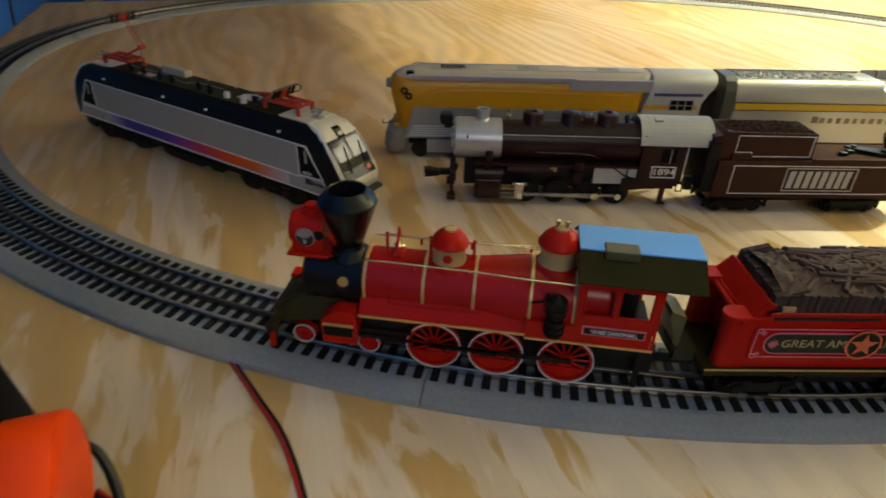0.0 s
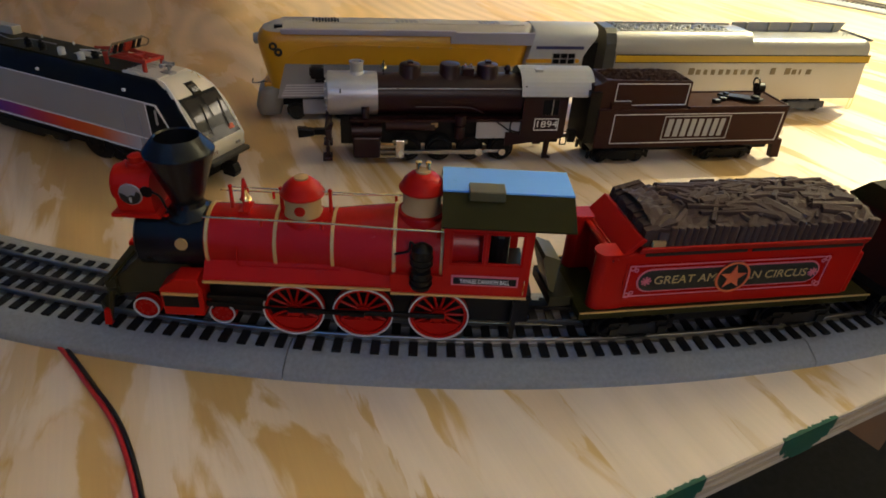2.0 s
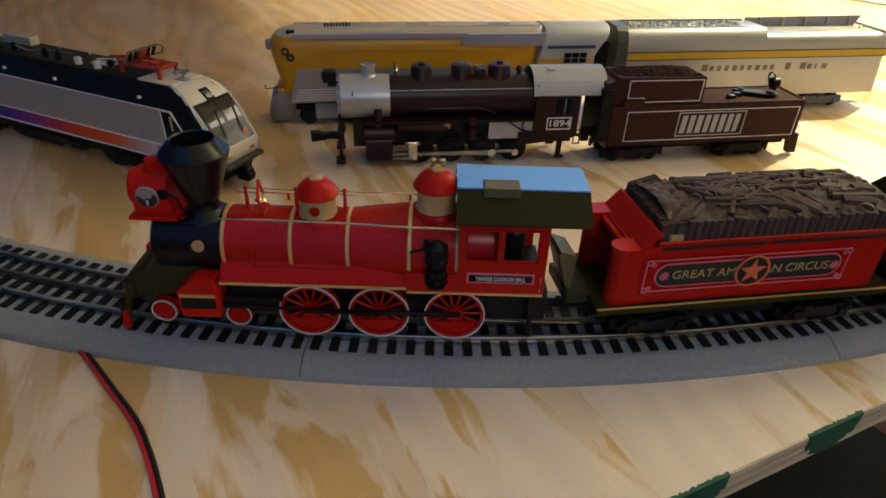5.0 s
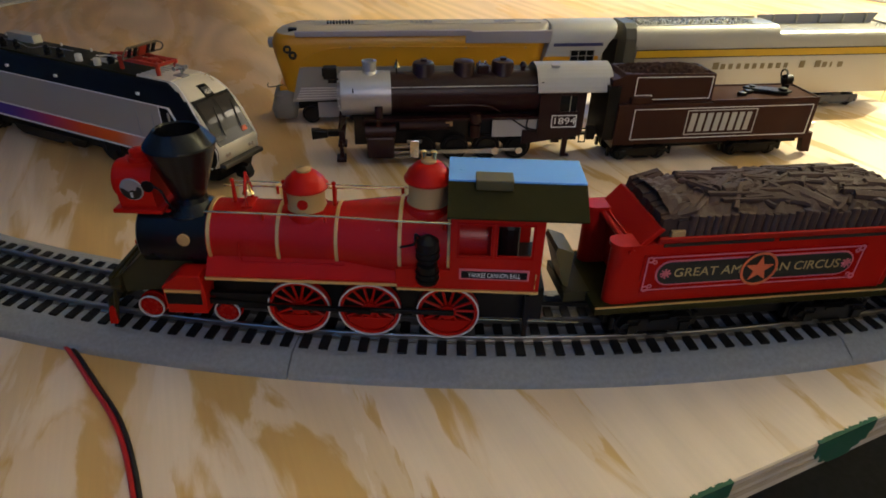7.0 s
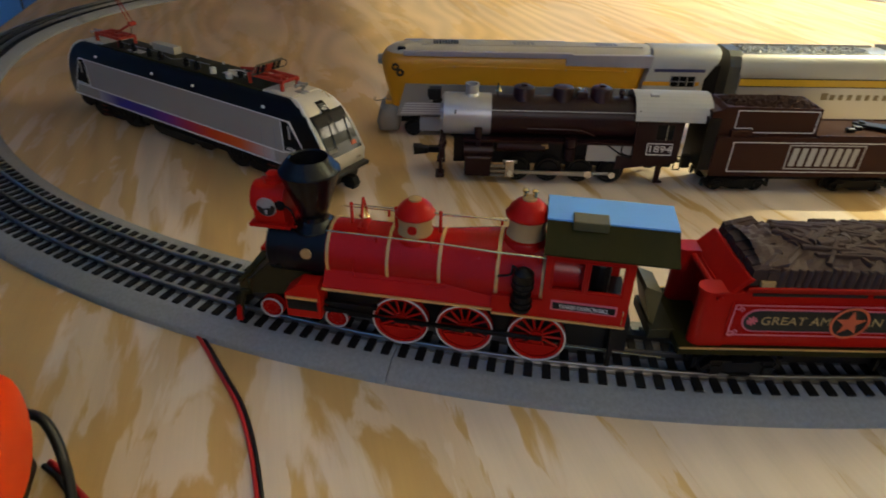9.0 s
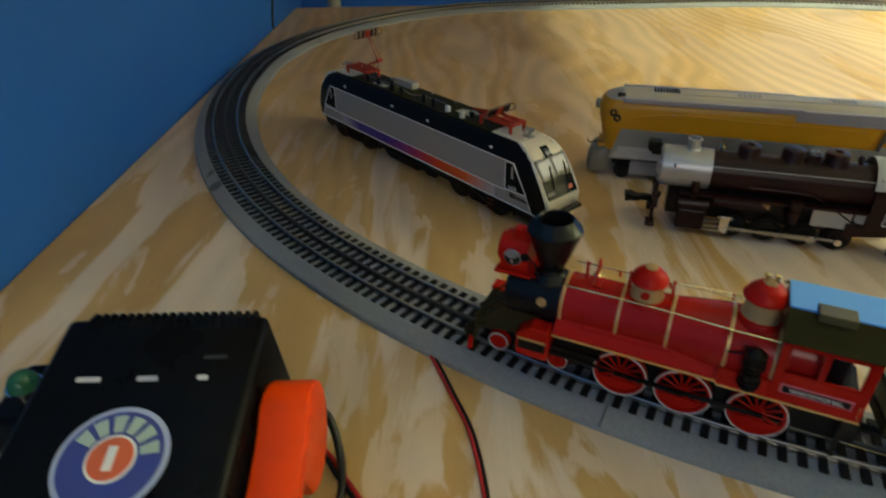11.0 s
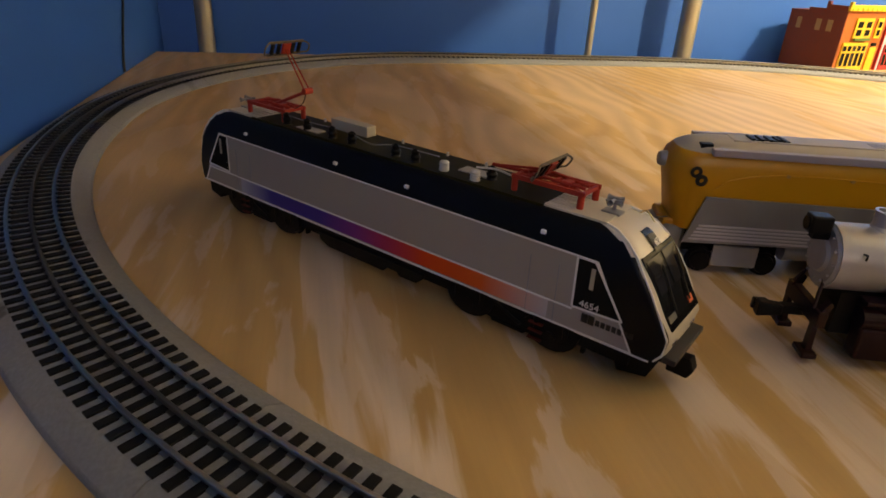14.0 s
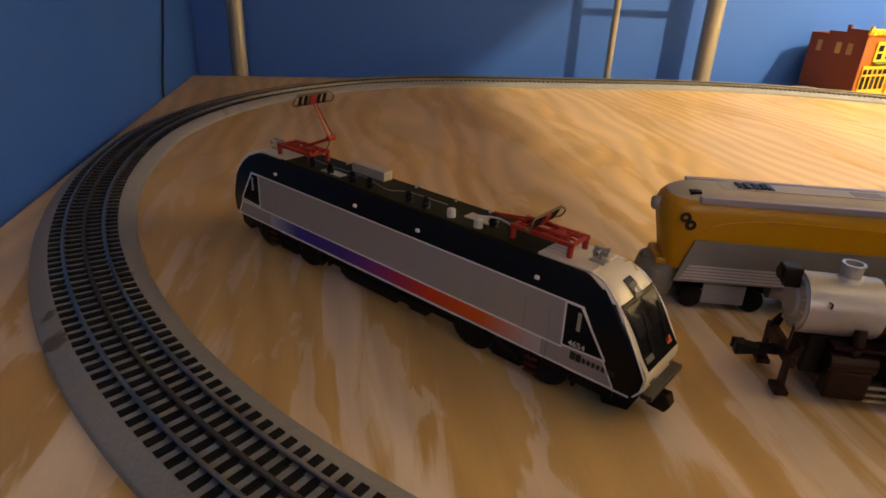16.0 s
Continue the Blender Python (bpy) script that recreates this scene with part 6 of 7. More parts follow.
# nose: windscreen, number box, lamps, coupler
for e in (-1, 1):
    def nx_(z):
        for (z0, w0, f0, c0), (z1, w1, f1, c1) in zip(LEV, LEV[1:]):
            if z0 <= z <= z1:
                return XM + e * (f0 + (f1 - f0) * (z - z0) / (z1 - z0) - XM)
        return XM + e * (LEV[-1][2] - XM)
    def face(y0, y1, z0, z1, off, steps=4):
        bm = bmesh.new()
        rows = [[bm.verts.new((nx_(z0 + (z1 - z0) * i / steps) + e * off, yy, z0 + (z1 - z0) * i / steps)) for yy in (y0, y1)] for i in range(steps + 1)]
        back = [[bm.verts.new((nx_(z0 + (z1 - z0) * i / steps) + e * (off - 0.0012), yy, z0 + (z1 - z0) * i / steps)) for yy in (y0, y1)] for i in range(steps + 1)]
        for i in range(steps):
            bm.faces.new((rows[i][0], rows[i][1], rows[i + 1][1], rows[i + 1][0]))
            for k in (0, 1):
                bm.faces.new((rows[i][k], rows[i + 1][k], back[i + 1][k], back[i][k]))
        bm.faces.new((rows[0][0], rows[0][1], back[0][1], back[0][0]))
        bm.faces.new((rows[-1][0], rows[-1][1], back[-1][1], back[-1][0]))
        bmesh.ops.recalc_face_normals(bm, faces=bm.faces)
        return bm
    ws = part("windscreen", face(-0.0250, 0.0250, 0.0405, 0.0775, 0.0006), M_GLASS, el, "black windscreen with two panes")
    for y0, y1 in ((-0.0225, -0.0020), (0.0020, 0.0225)):
        part("pane", face(y0, y1, 0.0585, 0.0755, 0.0011), M_PANE, ws)
        part("wiper", tube([(nx_(0.047) + e * 0.0022, (y0 + y1) / 2, 0.0470), (nx_(0.070) + e * 0.0022, (y0 + y1) / 2 + 0.006, 0.0700)], 0.0006, 6), M_BLACK, ws)
    nb = part("number_box", face(-0.0056, 0.0056, 0.0770, 0.0858, 0.0014), M_STACK, el)
    part("number_plate_ground", face(-0.0042, 0.0042, 0.0790, 0.0842, 0.0018), M_SILL, nb)
    part("destination_bar", face(-0.0235, -0.0120, 0.0445, 0.0475, 0.0012), M_TRUCK, ws)
    part("orange_marker", face(0.0120, 0.0190, 0.0445, 0.0480, 0.0012), M_STAR, ws)
    for yy in (-0.0190, -0.0150, 0.0150, 0.0190):
        part("head_lamp", lathe([(0.0, 0.0), (0.0016, 0.0), (0.0018, -0.0012), (0.0, -0.0012)], nx_(0.031) + (0.0008 if e > 0 else 0.0004), yy, 0.0310, "x", 14), M_CHROME, el)
    part("buffer_sill", box(min(nx_(0.0235), nx_(0.0235) + e * 0.0080), max(nx_(0.0235), nx_(0.0235) + e * 0.0080), -0.0280, 0.0280, 0.0210, 0.0250, 0.0008), M_SILL, el)
    part("grab_iron", tube(curve_points([(XM + e * 0.1900, 0.0180, 0.0880), (XM + e * 0.1950, 0.0180, 0.0910), (XM + e * 0.2010, 0.0180, 0.0850)]), 0.0005), M_BRASS, el)
    cp = part("coupler", box(min(XM + e * 0.220, XM + e * 0.236), max(XM + e * 0.220, XM + e * 0.236), -0.0040, 0.0040, 0.0085, 0.0145), M_BLACK, el)
    bm = prism([(XM + e * 0.232, 0.0065), (XM + e * 0.245, 0.0060), (XM + e * 0.2480, 0.0110), (XM + e * 0.245, 0.0175), (XM + e * 0.232, 0.0165)], -0.0065, 0.0035, bevel=0.0010)
    part("knuckle", bm, M_BLACK, cp)
    part("plough", prism([(XM + e * 0.2000, 0.0200), (XM + e * 0.2320, 0.0200), (XM + e * 0.2260, 0.0070), (XM + e * 0.2080, 0.0040)], -0.0240, 0.0240), M_BLACK, el)
lettering("front_number", "4654", 0.0062, nx_(0.081) + 0.0034, 0.0, 0.0812, M_WHITE_INK, el, width=0.0095, turn=90, tilt=52)
# running gear
part("underframe", box(XM - 0.2150, XM + 0.2150, -0.0285, 0.0285, 0.0110, 0.0198), M_BLACK, el)
part("equipment_box", prism([(XM - 0.0580, 0.0150), (XM - 0.0560, 0.0085), (XM - 0.0460, 0.0050), (XM + 0.0160, 0.0050), (XM + 0.0200, 0.0085), (XM + 0.0300, 0.0085), (XM + 0.0330, 0.0060), (XM + 0.0500, 0.0065), (XM + 0.0560, 0.0110), (XM + 0.0580, 0.0150)], -0.0305, 0.0305, bevel=0.0008), M_BLACK, el)
for cx in (XM - 0.1320, XM + 0.1320):
    bogie(cx, 0.0, 0.0122, 0.0290, 0.0640, M_BLACK, el, M_BLACK)
    for s in (-1, 1):
        for dx in (-0.032, 0.032):
            lobe = [(cx + dx + 0.0195 * math.cos(a), 0.0180 + 0.0152 * math.sin(a)) for a in [radians(180 + 18 * k) for k in range(11)]]
            cover = part("motor_cover", prism(lobe + [(cx + dx + 0.0150, 0.0225), (cx + dx - 0.0150, 0.0225)], s * 0.0300 - 0.002, s * 0.0300 + 0.002), M_BLACK, el)
            part("axle_box", cyl(cx + dx, s * 0.0325, 0.0122, "y", 0.0042, 0.0036, 0.0022, 14), M_BLACK, cover)
            for k in (-0.0105, 0.0105):
                part("coil_spring", cyl(cx + dx + k, s * 0.0318, 0.0190, "z", 0.0020, 0.0020, 0.0085, 10), M_BLACK, cover)
        part("damper", tube([(cx - 0.010, s * 0.0325, 0.0210), (cx + 0.010, s * 0.0325, 0.0125)], 0.0013, 8), M_BLACK, el)
# roof equipment
part("roof_cabinet", box(-0.1420, -0.1000, 0.0075, 0.0190, 0.0905, 0.0990, 0.0006), M_CREAM, el, "pale roof cabinet")
for px, py in ((-0.0060, -0.0135), (0.0215, -0.0150)):
    bm = lathe([(0.0034, 0.0), (0.0038, 0.0010), (0.0032, 0.0018), (0.0038, 0.0026), (0.0032, 0.0034), (0.0038, 0.0042), (0.0032, 0.0050), (0.0037, 0.0058), (0.0031, 0.0068), (0.0014, 0.0074), (0.0, 0.0078)], px, py, 0.0905, "z", 20)
    part("insulator", bm, M_INS, el, "white ribbed insulator", smooth=40)
for px, py in ((-0.1770, -0.0120), (-0.1500, -0.0130), (-0.1190, -0.0140), (-0.0970, -0.0140), (-0.0520, -0.0130), (-0.0330, -0.0130), (0.0280, -0.0040)):
    part("post_insulator", lathe([(0.0044, 0.0900), (0.0032, 0.0920), (0.0042, 0.0945), (0.0030, 0.0960), (0.0034, 0.0985), (0.0012, 0.1000), (0, 0.1005)], px, py, 0, "z", 14), M_BLACK, el, smooth=40)
part("roof_cable", tube(curve_points([(-0.1950, -0.0060, 0.0960), (-0.1770, -0.0120, 0.0980), (-0.1500, -0.0130, 0.0975), (-0.1190, -0.0135, 0.0985), (-0.0970, -0.0140, 0.0982), (-0.0750, -0.0150, 0.0950), (-0.0520, -0.0130, 0.0985), (-0.0105, -0.0135, 0.0995)]), 0.0004), M_GREY, el, "grey roof cable")
part("roof_cable", tube(curve_points([(0.0210, -0.0140, 0.0995), (0.0330, -0.0060, 0.0990), (0.0480, -0.0080, 0.0980)]), 0.0007), M_INS, el)
for px in (-0.1600, -0.0700, -0.0250, 0.0100):
    part("roof_stud", cyl(px, 0.0180, 0.0920, "z", 0.0012, 0.0009, 0.0035, 10), M_INS, el)
for px in (-0.1480, 0.0140):
    part("walkway", box(px - 0.0130, px + 0.0130, -0.0160 if px < 0 else -0.0060, -0.0060 if px < 0 else 0.0060, 0.0908, 0.0916), M_CREAM, el)
for e in (-1, 1):
    hx = XM + e * 0.1800
    hn = part("horn", lathe([(0.0008, -0.006), (0.0010, 0.000), (0.0024, 0.0044), (0.0018, 0.0045)], hx + 0.001, -0.002, 0.0978, "x", 14), M_SILVER, el, "cluster of silver roof horns", smooth=40)
    part("horn_trumpet", lathe([(0.0008, -0.005), (0.0009, 0.000), (0.0021, 0.0037), (0.0015, 0.0038)], hx, 0.004, 0.0984, "x", 14), M_SILVER, hn, smooth=40)
    part("horn_trumpet", lathe([(0.0017, -0.0038), (0.0021, -0.0037), (0.0009, 0.000), (0.0008, 0.005)], hx - 0.001, 0.001, 0.0992, "x", 14), M_SILVER, hn, smooth=40)
    part("horn_trumpet", lathe([(0.0017, -0.0038), (0.0021, -0.0037), (0.0009, 0.000), (0.0008, 0.005)], hx, -0.005, 0.0986, "y", 14), M_SILVER, hn, smooth=40)
    part("horn_stand", cyl(hx, 0.001, 0.0940, "z", 0.0012, 0.0012, 0.008, 8), M_SILVER, hn)
    part("horn_bar", cyl(hx, -0.0005, 0.0980, "y", 0.0008, 0.0008, 0.010, 8), M_SILVER, hn)
    part("horn_base", box(hx - 0.006, hx + 0.006, -0.0050, 0.0040, 0.0905, 0.0920, 0.0004), M_SILVER, hn)


def pantograph(cx, raised, name_label):
    """A red single-arm pantograph on four posts; folded flat or with its arm up."""
    base = part("pantograph", box(cx - 0.0260, cx + 0.0260, -0.0125, -0.0105, 0.0985, 0.1015), M_PANTO, el, name_label)
    part("base_rail", box(cx - 0.0260, cx + 0.0260, 0.0105, 0.0125, 0.0985, 0.1015), M_PANTO, base)
    for px in (cx - 0.0240, cx, cx + 0.0240):
        part("cross_rail", box(px - 0.0010, px + 0.0010, -0.0120, 0.0120, 0.0987, 0.1012), M_PANTO, base)
    for px in (cx - 0.0235, cx + 0.0235):
        for py in (-0.0115, 0.0115):
            part("post", lathe([(0.0022, 0.0900), (0.0016, 0.0915), (0.0024, 0.0930), (0.0016, 0.0945), (0.0022, 0.0990)], px, py, 0, "z", 12), M_PANTO, base, smooth=40)
    part("diagonal", tube([(cx - 0.024, -0.0115, 0.1010), (cx + 0.024, 0.0115, 0.1010)], 0.0009, 6), M_PANTO, base)
    for py in (-0.0050, 0.0050):
        part("arm_tube", tube([(cx - 0.024, py, 0.1000), (cx - 0.004, py * 1.4, 0.1030), (cx + 0.022, py * 0.6, 0.1010)], 0.0011, 8), M_PANTO, base)
    part("hinge_block", box(cx + 0.0050, cx + 0.0120, -0.0060, 0.0060, 0.0970, 0.1025, 0.0006), M_PANTO, base)
    part("hinge_block", box(cx - 0.0180, cx - 0.0130, -0.0070, 0.0070, 0.0965, 0.1005, 0.0006), M_PANTO, base)
    part("diagonal", tube([(cx, -0.0115, 0.1005), (cx + 0.024, 0.0115, 0.1005)], 0.0009, 6), M_PANTO, base)
    part("diagonal", tube([(cx, 0.0115, 0.1005), (cx + 0.024, -0.0115, 0.1005)], 0.0009, 6), M_PANTO, base)
    part("spring", tube([(cx - 0.010, -0.004, 0.0985), (cx + 0.018, -0.004, 0.1000)], 0.0013, 8), M_PANTO, base)
    if raised:
        knee, top = (cx + 0.0430, 0, 0.1185), (cx + 0.0190, 0, 0.1490)
        part("lower_arm", tube([(cx - 0.0050, 0, 0.0990), knee], 0.0014, 8), M_PANTO, base)
        part("knee_joint", cyl(knee[0], 0, knee[2], "y", 0.0026, 0.0026, 0.009, 14), M_PANTO, base)
        for py in (-0.0030, 0.0030):
            part("upper_arm", tube([(knee[0], py, knee[2]), (top[0], py * 0.5, top[2])], 0.0007, 6), M_PANTO, base)
        part("tie_wire", tube(curve_points([(cx + 0.022, 0, 0.0995), (cx + 0.034, 0.001, 0.106), (knee[0] - 0.002, 0, knee[2] - 0.003)]), 0.0004, 6), M_BLACK, base)
        hx, hz = top[0], top[2]
    else:
        part("lower_arm", tube([(cx - 0.020, 0, 0.1012), (cx - 0.048, 0, 0.1000)], 0.0013, 8), M_PANTO, base)
        part("upper_arm", tube([(cx - 0.048, 0, 0.1000), (cx - 0.004, 0, 0.1065)], 0.0008, 6), M_PANTO, base)
        hx, hz = cx - 0.0040, 0.1075
    # open frame of two contact strips, closed by bent horns, with black blocks and a red cradle between
    tip = 1.15 if raised else 1.05
    m = Matrix.Translation((hx, 0, hz)) @ Matrix.Rotation(-tip, 4, "Y")
    def put(bm):
        bm.transform(m)
        return bm
    head = part("contact_head", put(box(-0.0062, -0.0046, -0.0190, 0.0190, 0.0008, 0.0024)), M_STRIP, base, "brown contact strip")
    part("contact_bar", put(box(0.0046, 0.0062, -0.0190, 0.0190, 0.0008, 0.0024)), M_STRIP, head)
    part("head_beam", put(box(-0.0046, 0.0046, -0.0042, 0.0042, -0.0004, 0.0016)), M_PANTO, head)
    for py in (-0.0190, 0.0190):
        part("horn_tip", put(tube(curve_points([(-0.0054, py, 0.0016), (-0.0030, py * 1.28, -0.0010), (0.0030, py * 1.28, -0.0010), (0.0054, py, 0.0016)]), 0.0007, 6)), M_STRIP, head)
    for py in (-0.0150, -0.0080, 0.0080, 0.0150):
        part("head_block", put(box(-0.0046, 0.0046, py - 0.0014, py + 0.0014, 0.0000, 0.0020)), M_BLACK, head)


pantograph(-0.2050, True, "red pantograph with its arm raised")
pantograph(0.0740, False, "red folded pantograph")
# the body is narrower than drawn: bring the far side in, blunt the tail, and lift it to ride on its wheels
for ob in el.children_recursive:
    gear = ob.name.split(".")[0] in ("wheel", "side_frame", "bolster", "motor_cover", "axle_box", "coil_spring", "damper")
    for v in ob.data.vertices:
        v.co.x *= 0.988
        if not gear:
            v.co.z += 0.0030 * K * min(1.0, v.co.z / (0.0195 * K))
        v.co.y = (-0.031 + (v.co.y / K + 0.031) * 0.90) * K
        over = XM - 0.2165 - v.co.x / K
        if over > 0:
            v.co.x += over * 0.62 * K

# ---- train controller on the table ----
tc_ = thing("train_controller", (-0.120, 0.330), 1, "black toy-train power controller with an orange lever", "controller")
M_CASE = paint("satin_black_case", (0.0045, 0.0045, 0.0052), 0.28, wear=0.35, scale=18, spec=0.08)
bm = bmesh.new()
low = [bm.verts.new(p) for p in ((-0.084, -0.078, 0.0), (0.064, -0.078, 0.0), (0.064, 0.062, 0.0), (-0.084, 0.062, 0.0))]
mid = [bm.verts.new(p) for p in ((-0.080, -0.076, 0.030), (0.062, -0.076, 0.030), (0.062, 0.060, 0.045), (-0.080, 0.060, 0.045))]
top = [bm.verts.new(p) for p in ((-0.064, -0.066, 0.094), (0.052, -0.066, 0.094), (0.056, 0.050, 0.1275), (-0.057, 0.050, 0.1275))]
bm.faces.new(low[::-1])
bm.faces.new(top)
for a, b in ((low, mid), (mid, top)):
    for i in range(4):
        bm.faces.new((a[i], a[(i + 1) % 4], b[(i + 1) % 4], b[i]))
bmesh.ops.bevel(bm, geom=list(bm.edges), offset=0.004, segments=3, affect="EDGES", profile=0.5)
case = part("case", bm, M_CASE, tc_, smooth=40)
for i in range(20):
    gx = -0.0448 + i * 0.0048
    part("cooling_fin", prism_x([(0.020, 0.1160), (0.048, 0.1278), (0.0540, 0.1268), (0.0590, 0.0800), (0.050, 0.0800), (0.046, 0.1120)], gx, gx + 0.0026), M_CASE, case)
for mx, mw in ((-0.0315, 0.0125), (-0.0005, 0.0105), (0.0285, 0.0055)):
    m = part("printed_mark", box(mx - mw / 2, mx + mw / 2, -0.0014, 0.0014, -0.0003, 0.0003), M_RIM, case)
    m.matrix_local = pose(0, 0.0105 * K, 0.1168 * K, 15.5)
m = part("printed_mark", box(0.0265, 0.0385, -0.0010, 0.0010, -0.0003, 0.0003), M_SILL, case)
m.matrix_local = pose(0, 0.0225 * K, 0.1202 * K, 15.5)
def disc(r, z, mat, name, parent, seg=40):
    ob = part(name, cyl(0, 0, z, "z", r, r, 0.0006, seg), mat, parent)
    ob.matrix_local = pose(-0.0045 * K, -0.0315 * K, 0.1044 * K, 14.5)
    return ob
M_BADGEBLUE = paint("badge_blue", (0.05, 0.06, 0.25), 0.35, bump=0)
M_BADGEPALE = paint("badge_pale_green", (0.42, 0.50, 0.42), 0.4, bump=0)
M_BADGERIM = paint("badge_silver_blue", (0.40, 0.43, 0.58), 0.35, bump=0)
disc(0.0275, 0.0006, M_BADGERIM, "round_badge", case)
disc(0.0248, 0.0009, M_BADGEBLUE, "badge_ground", case)
for i in range(6):
    bm = bmesh.new()
    a0 = radians(155 - i * 26)
    pts = []
    for k in range(4):
        a = a0 - radians(18) * k / 3
        pts.append((0.0225 * math.cos(a), 0.0225 * math.sin(a)))
    for k in range(4):
        a = a0 - radians(18) * (3 - k) / 3
        pts.append((0.0135 * math.cos(a), 0.0135 * math.sin(a)))
    v = [bm.verts.new((x, y, 0.0016)) for x, y in pts]
    bm.faces.new(v)
    bar = part("letter_bar", bm, M_BADGEPALE, case)
    bar.matrix_local = pose(-0.0045 * K, -0.0315 * K, 0.1044 * K, 14.5)
disc(0.0122, 0.0012, M_WHITE_INK, "badge_centre", case)
disc(0.0108, 0.0015, M_STAR, "badge_red_disc", case)
bm = box(-0.0022, 0.0022, -0.0062, 0.0062, 0.0018, 0.0022)
bl_ = part("badge_mark", bm, M_WHITE_INK, case)
bl_.matrix_local = pose(-0.0045 * K, -0.0315 * K, 0.1044 * K, 14.5)
M_GREEN = paint("green_lamp", (0.035, 0.13, 0.06), 0.15, bump=0)
lampg = part("pilot_lamp", lathe([(0.0100, 0.0850), (0.0100, 0.0900), (0.0086, 0.0900), (0.0086, 0.0850)], -0.0900, 0.036, 0, "z", 24), M_CHROME, tc_, "green lamp in a chrome ring", smooth=35)
part("lamp_lens", lathe([(0.0088, 0.0890), (0.0085, 0.0935), (0.0060, 0.0972), (0.0026, 0.0990), (0, 0.0992)], -0.0900, 0.036, 0, "z", 24), M_GREEN, lampg, smooth=60)
part("lamp_mount", prism([(-0.1030, 0.0), (-0.0660, 0.0), (-0.0640, 0.0880), (-0.1010, 0.0865)], 0.010, 0.058, bevel=0.003), M_CASE, tc_)
# lever: a round hub on the side and a broad arm towards the front
hub = [(0.0310 * math.cos(a) + 0.006, 0.0755 + 0.0305 * math.sin(a)) for a in [radians(100 - 15 * i) for i in range(17)]]
arm = hub + [(-0.0270, 0.0795), (-0.0980, 0.0570), (-0.1030, 0.0620), (-0.1000, 0.0690), (-0.0600, 0.0815), (-0.0170, 0.0955)]
bm = bmesh.new()
a_ = [bm.verts.new((0.0585, y, z)) for y, z in arm]
b_ = [bm.verts.new((0.0845, y, z)) for y, z in arm]
bm.faces.new(a_)
bm.faces.new(b_[::-1])
for i in range(len(arm)):
    bm.faces.new((a_[i], b_[i], b_[(i + 1) % len(arm)], a_[(i + 1) % len(arm)]))
bmesh.ops.recalc_face_normals(bm, faces=bm.faces)
sharp = [e for e in bm.edges if len(e.link_faces) == 2 and e.calc_face_angle(0) > 0.6]
bmesh.ops.bevel(bm, geom=sharp, offset=0.0022, segments=2, affect="EDGES", profile=0.5)
part("lever", bm, M_ORANGE, tc_, "bright orange throttle lever", smooth=35)
part("lever_shaft", cyl(0.058, 0.010, 0.060, "x", 0.024, 0.024, 0.010, 24), M_CASE, tc_)

# ---- wires ----
M_WIRE_R = paint("red_wire", (0.36, 0.014, 0.018), 0.4)
M_WIRE_B = paint("black_wire", (0.008, 0.008, 0.008), 0.4)
way = [(0.0150, 0.500), (0.025, 0.480), (0.0390, 0.442), (0.0505, 0.410), (0.0565, 0.382), (0.0600, 0.352), (0.0610, 0.325), (0.0560, 0.290), (0.0460, 0.2560)]
w1 = thing("wire_pair", (0, 0), 0, "red and black twin wire running under the track across the plywood", "wire")
part("red_wire", tube(curve_points([(x - 0.0012, y, 0.0015) for x, y in way]), 0.0014), M_WIRE_R, w1, smooth=60)
part("black_wire", tube(curve_points([(x + 0.0014, y + 0.0004, 0.0013) for x, y in way]), 0.0013), M_WIRE_B, w1, smooth=60)
way = [(-0.0520, 0.392), (-0.0430, 0.382), (-0.0350, 0.370), (-0.0230, 0.354), (-0.0090, 0.332), (0.0020, 0.308), (0.0060, 0.280), (0.0070, 0.2560)]
w2 = thing("wire_pair", (0, 0), 0, "red and black twin wire leaving the controller", "wire")
part("red_wire", tube(curve_points([(x, y, 0.0018) for x, y in way]), 0.0018), M_WIRE_R, w2, smooth=60)
part("black_wire", tube(curve_points([(x - 0.0028, y - 0.0018, 0.0016) for x, y in way]), 0.0016), M_WIRE_B, w2, smooth=60)
w3 = thing("power_cord", (0, 0), 0, "black cord looping beside the controller", "wire")
part("cord", tube(curve_points([(-0.0560, 0.3930, 0.0420), (-0.0420, 0.3850, 0.0400), (-0.0335, 0.3690, 0.0260), (-0.0320, 0.3530, 0.0060), (-0.0360, 0.3300, 0.0028), (-0.0430, 0.2960, 0.0028), (-0.0500, 0.2580, 0.0028)]), 0.0028), M_WIRE_B, w3, smooth=60)
w4 = thing("wall_cable", (0, 0), 0, "thin black cable hanging down the blue wall to the table", "wire")
part("cable", tube(curve_points([(-0.3965, 1.690, 0.0016), (-0.3968, 1.697, 0.023), (-0.3970, 1.728, 0.075), (-0.3970, 1.762, 0.130), (-0.3970, 1.800, 0.220), (-0.3970, 1.840, 0.420), (-0.3970, 1.850, 0.9)]), 0.0022), M_WIRE_B, w4, smooth=60)

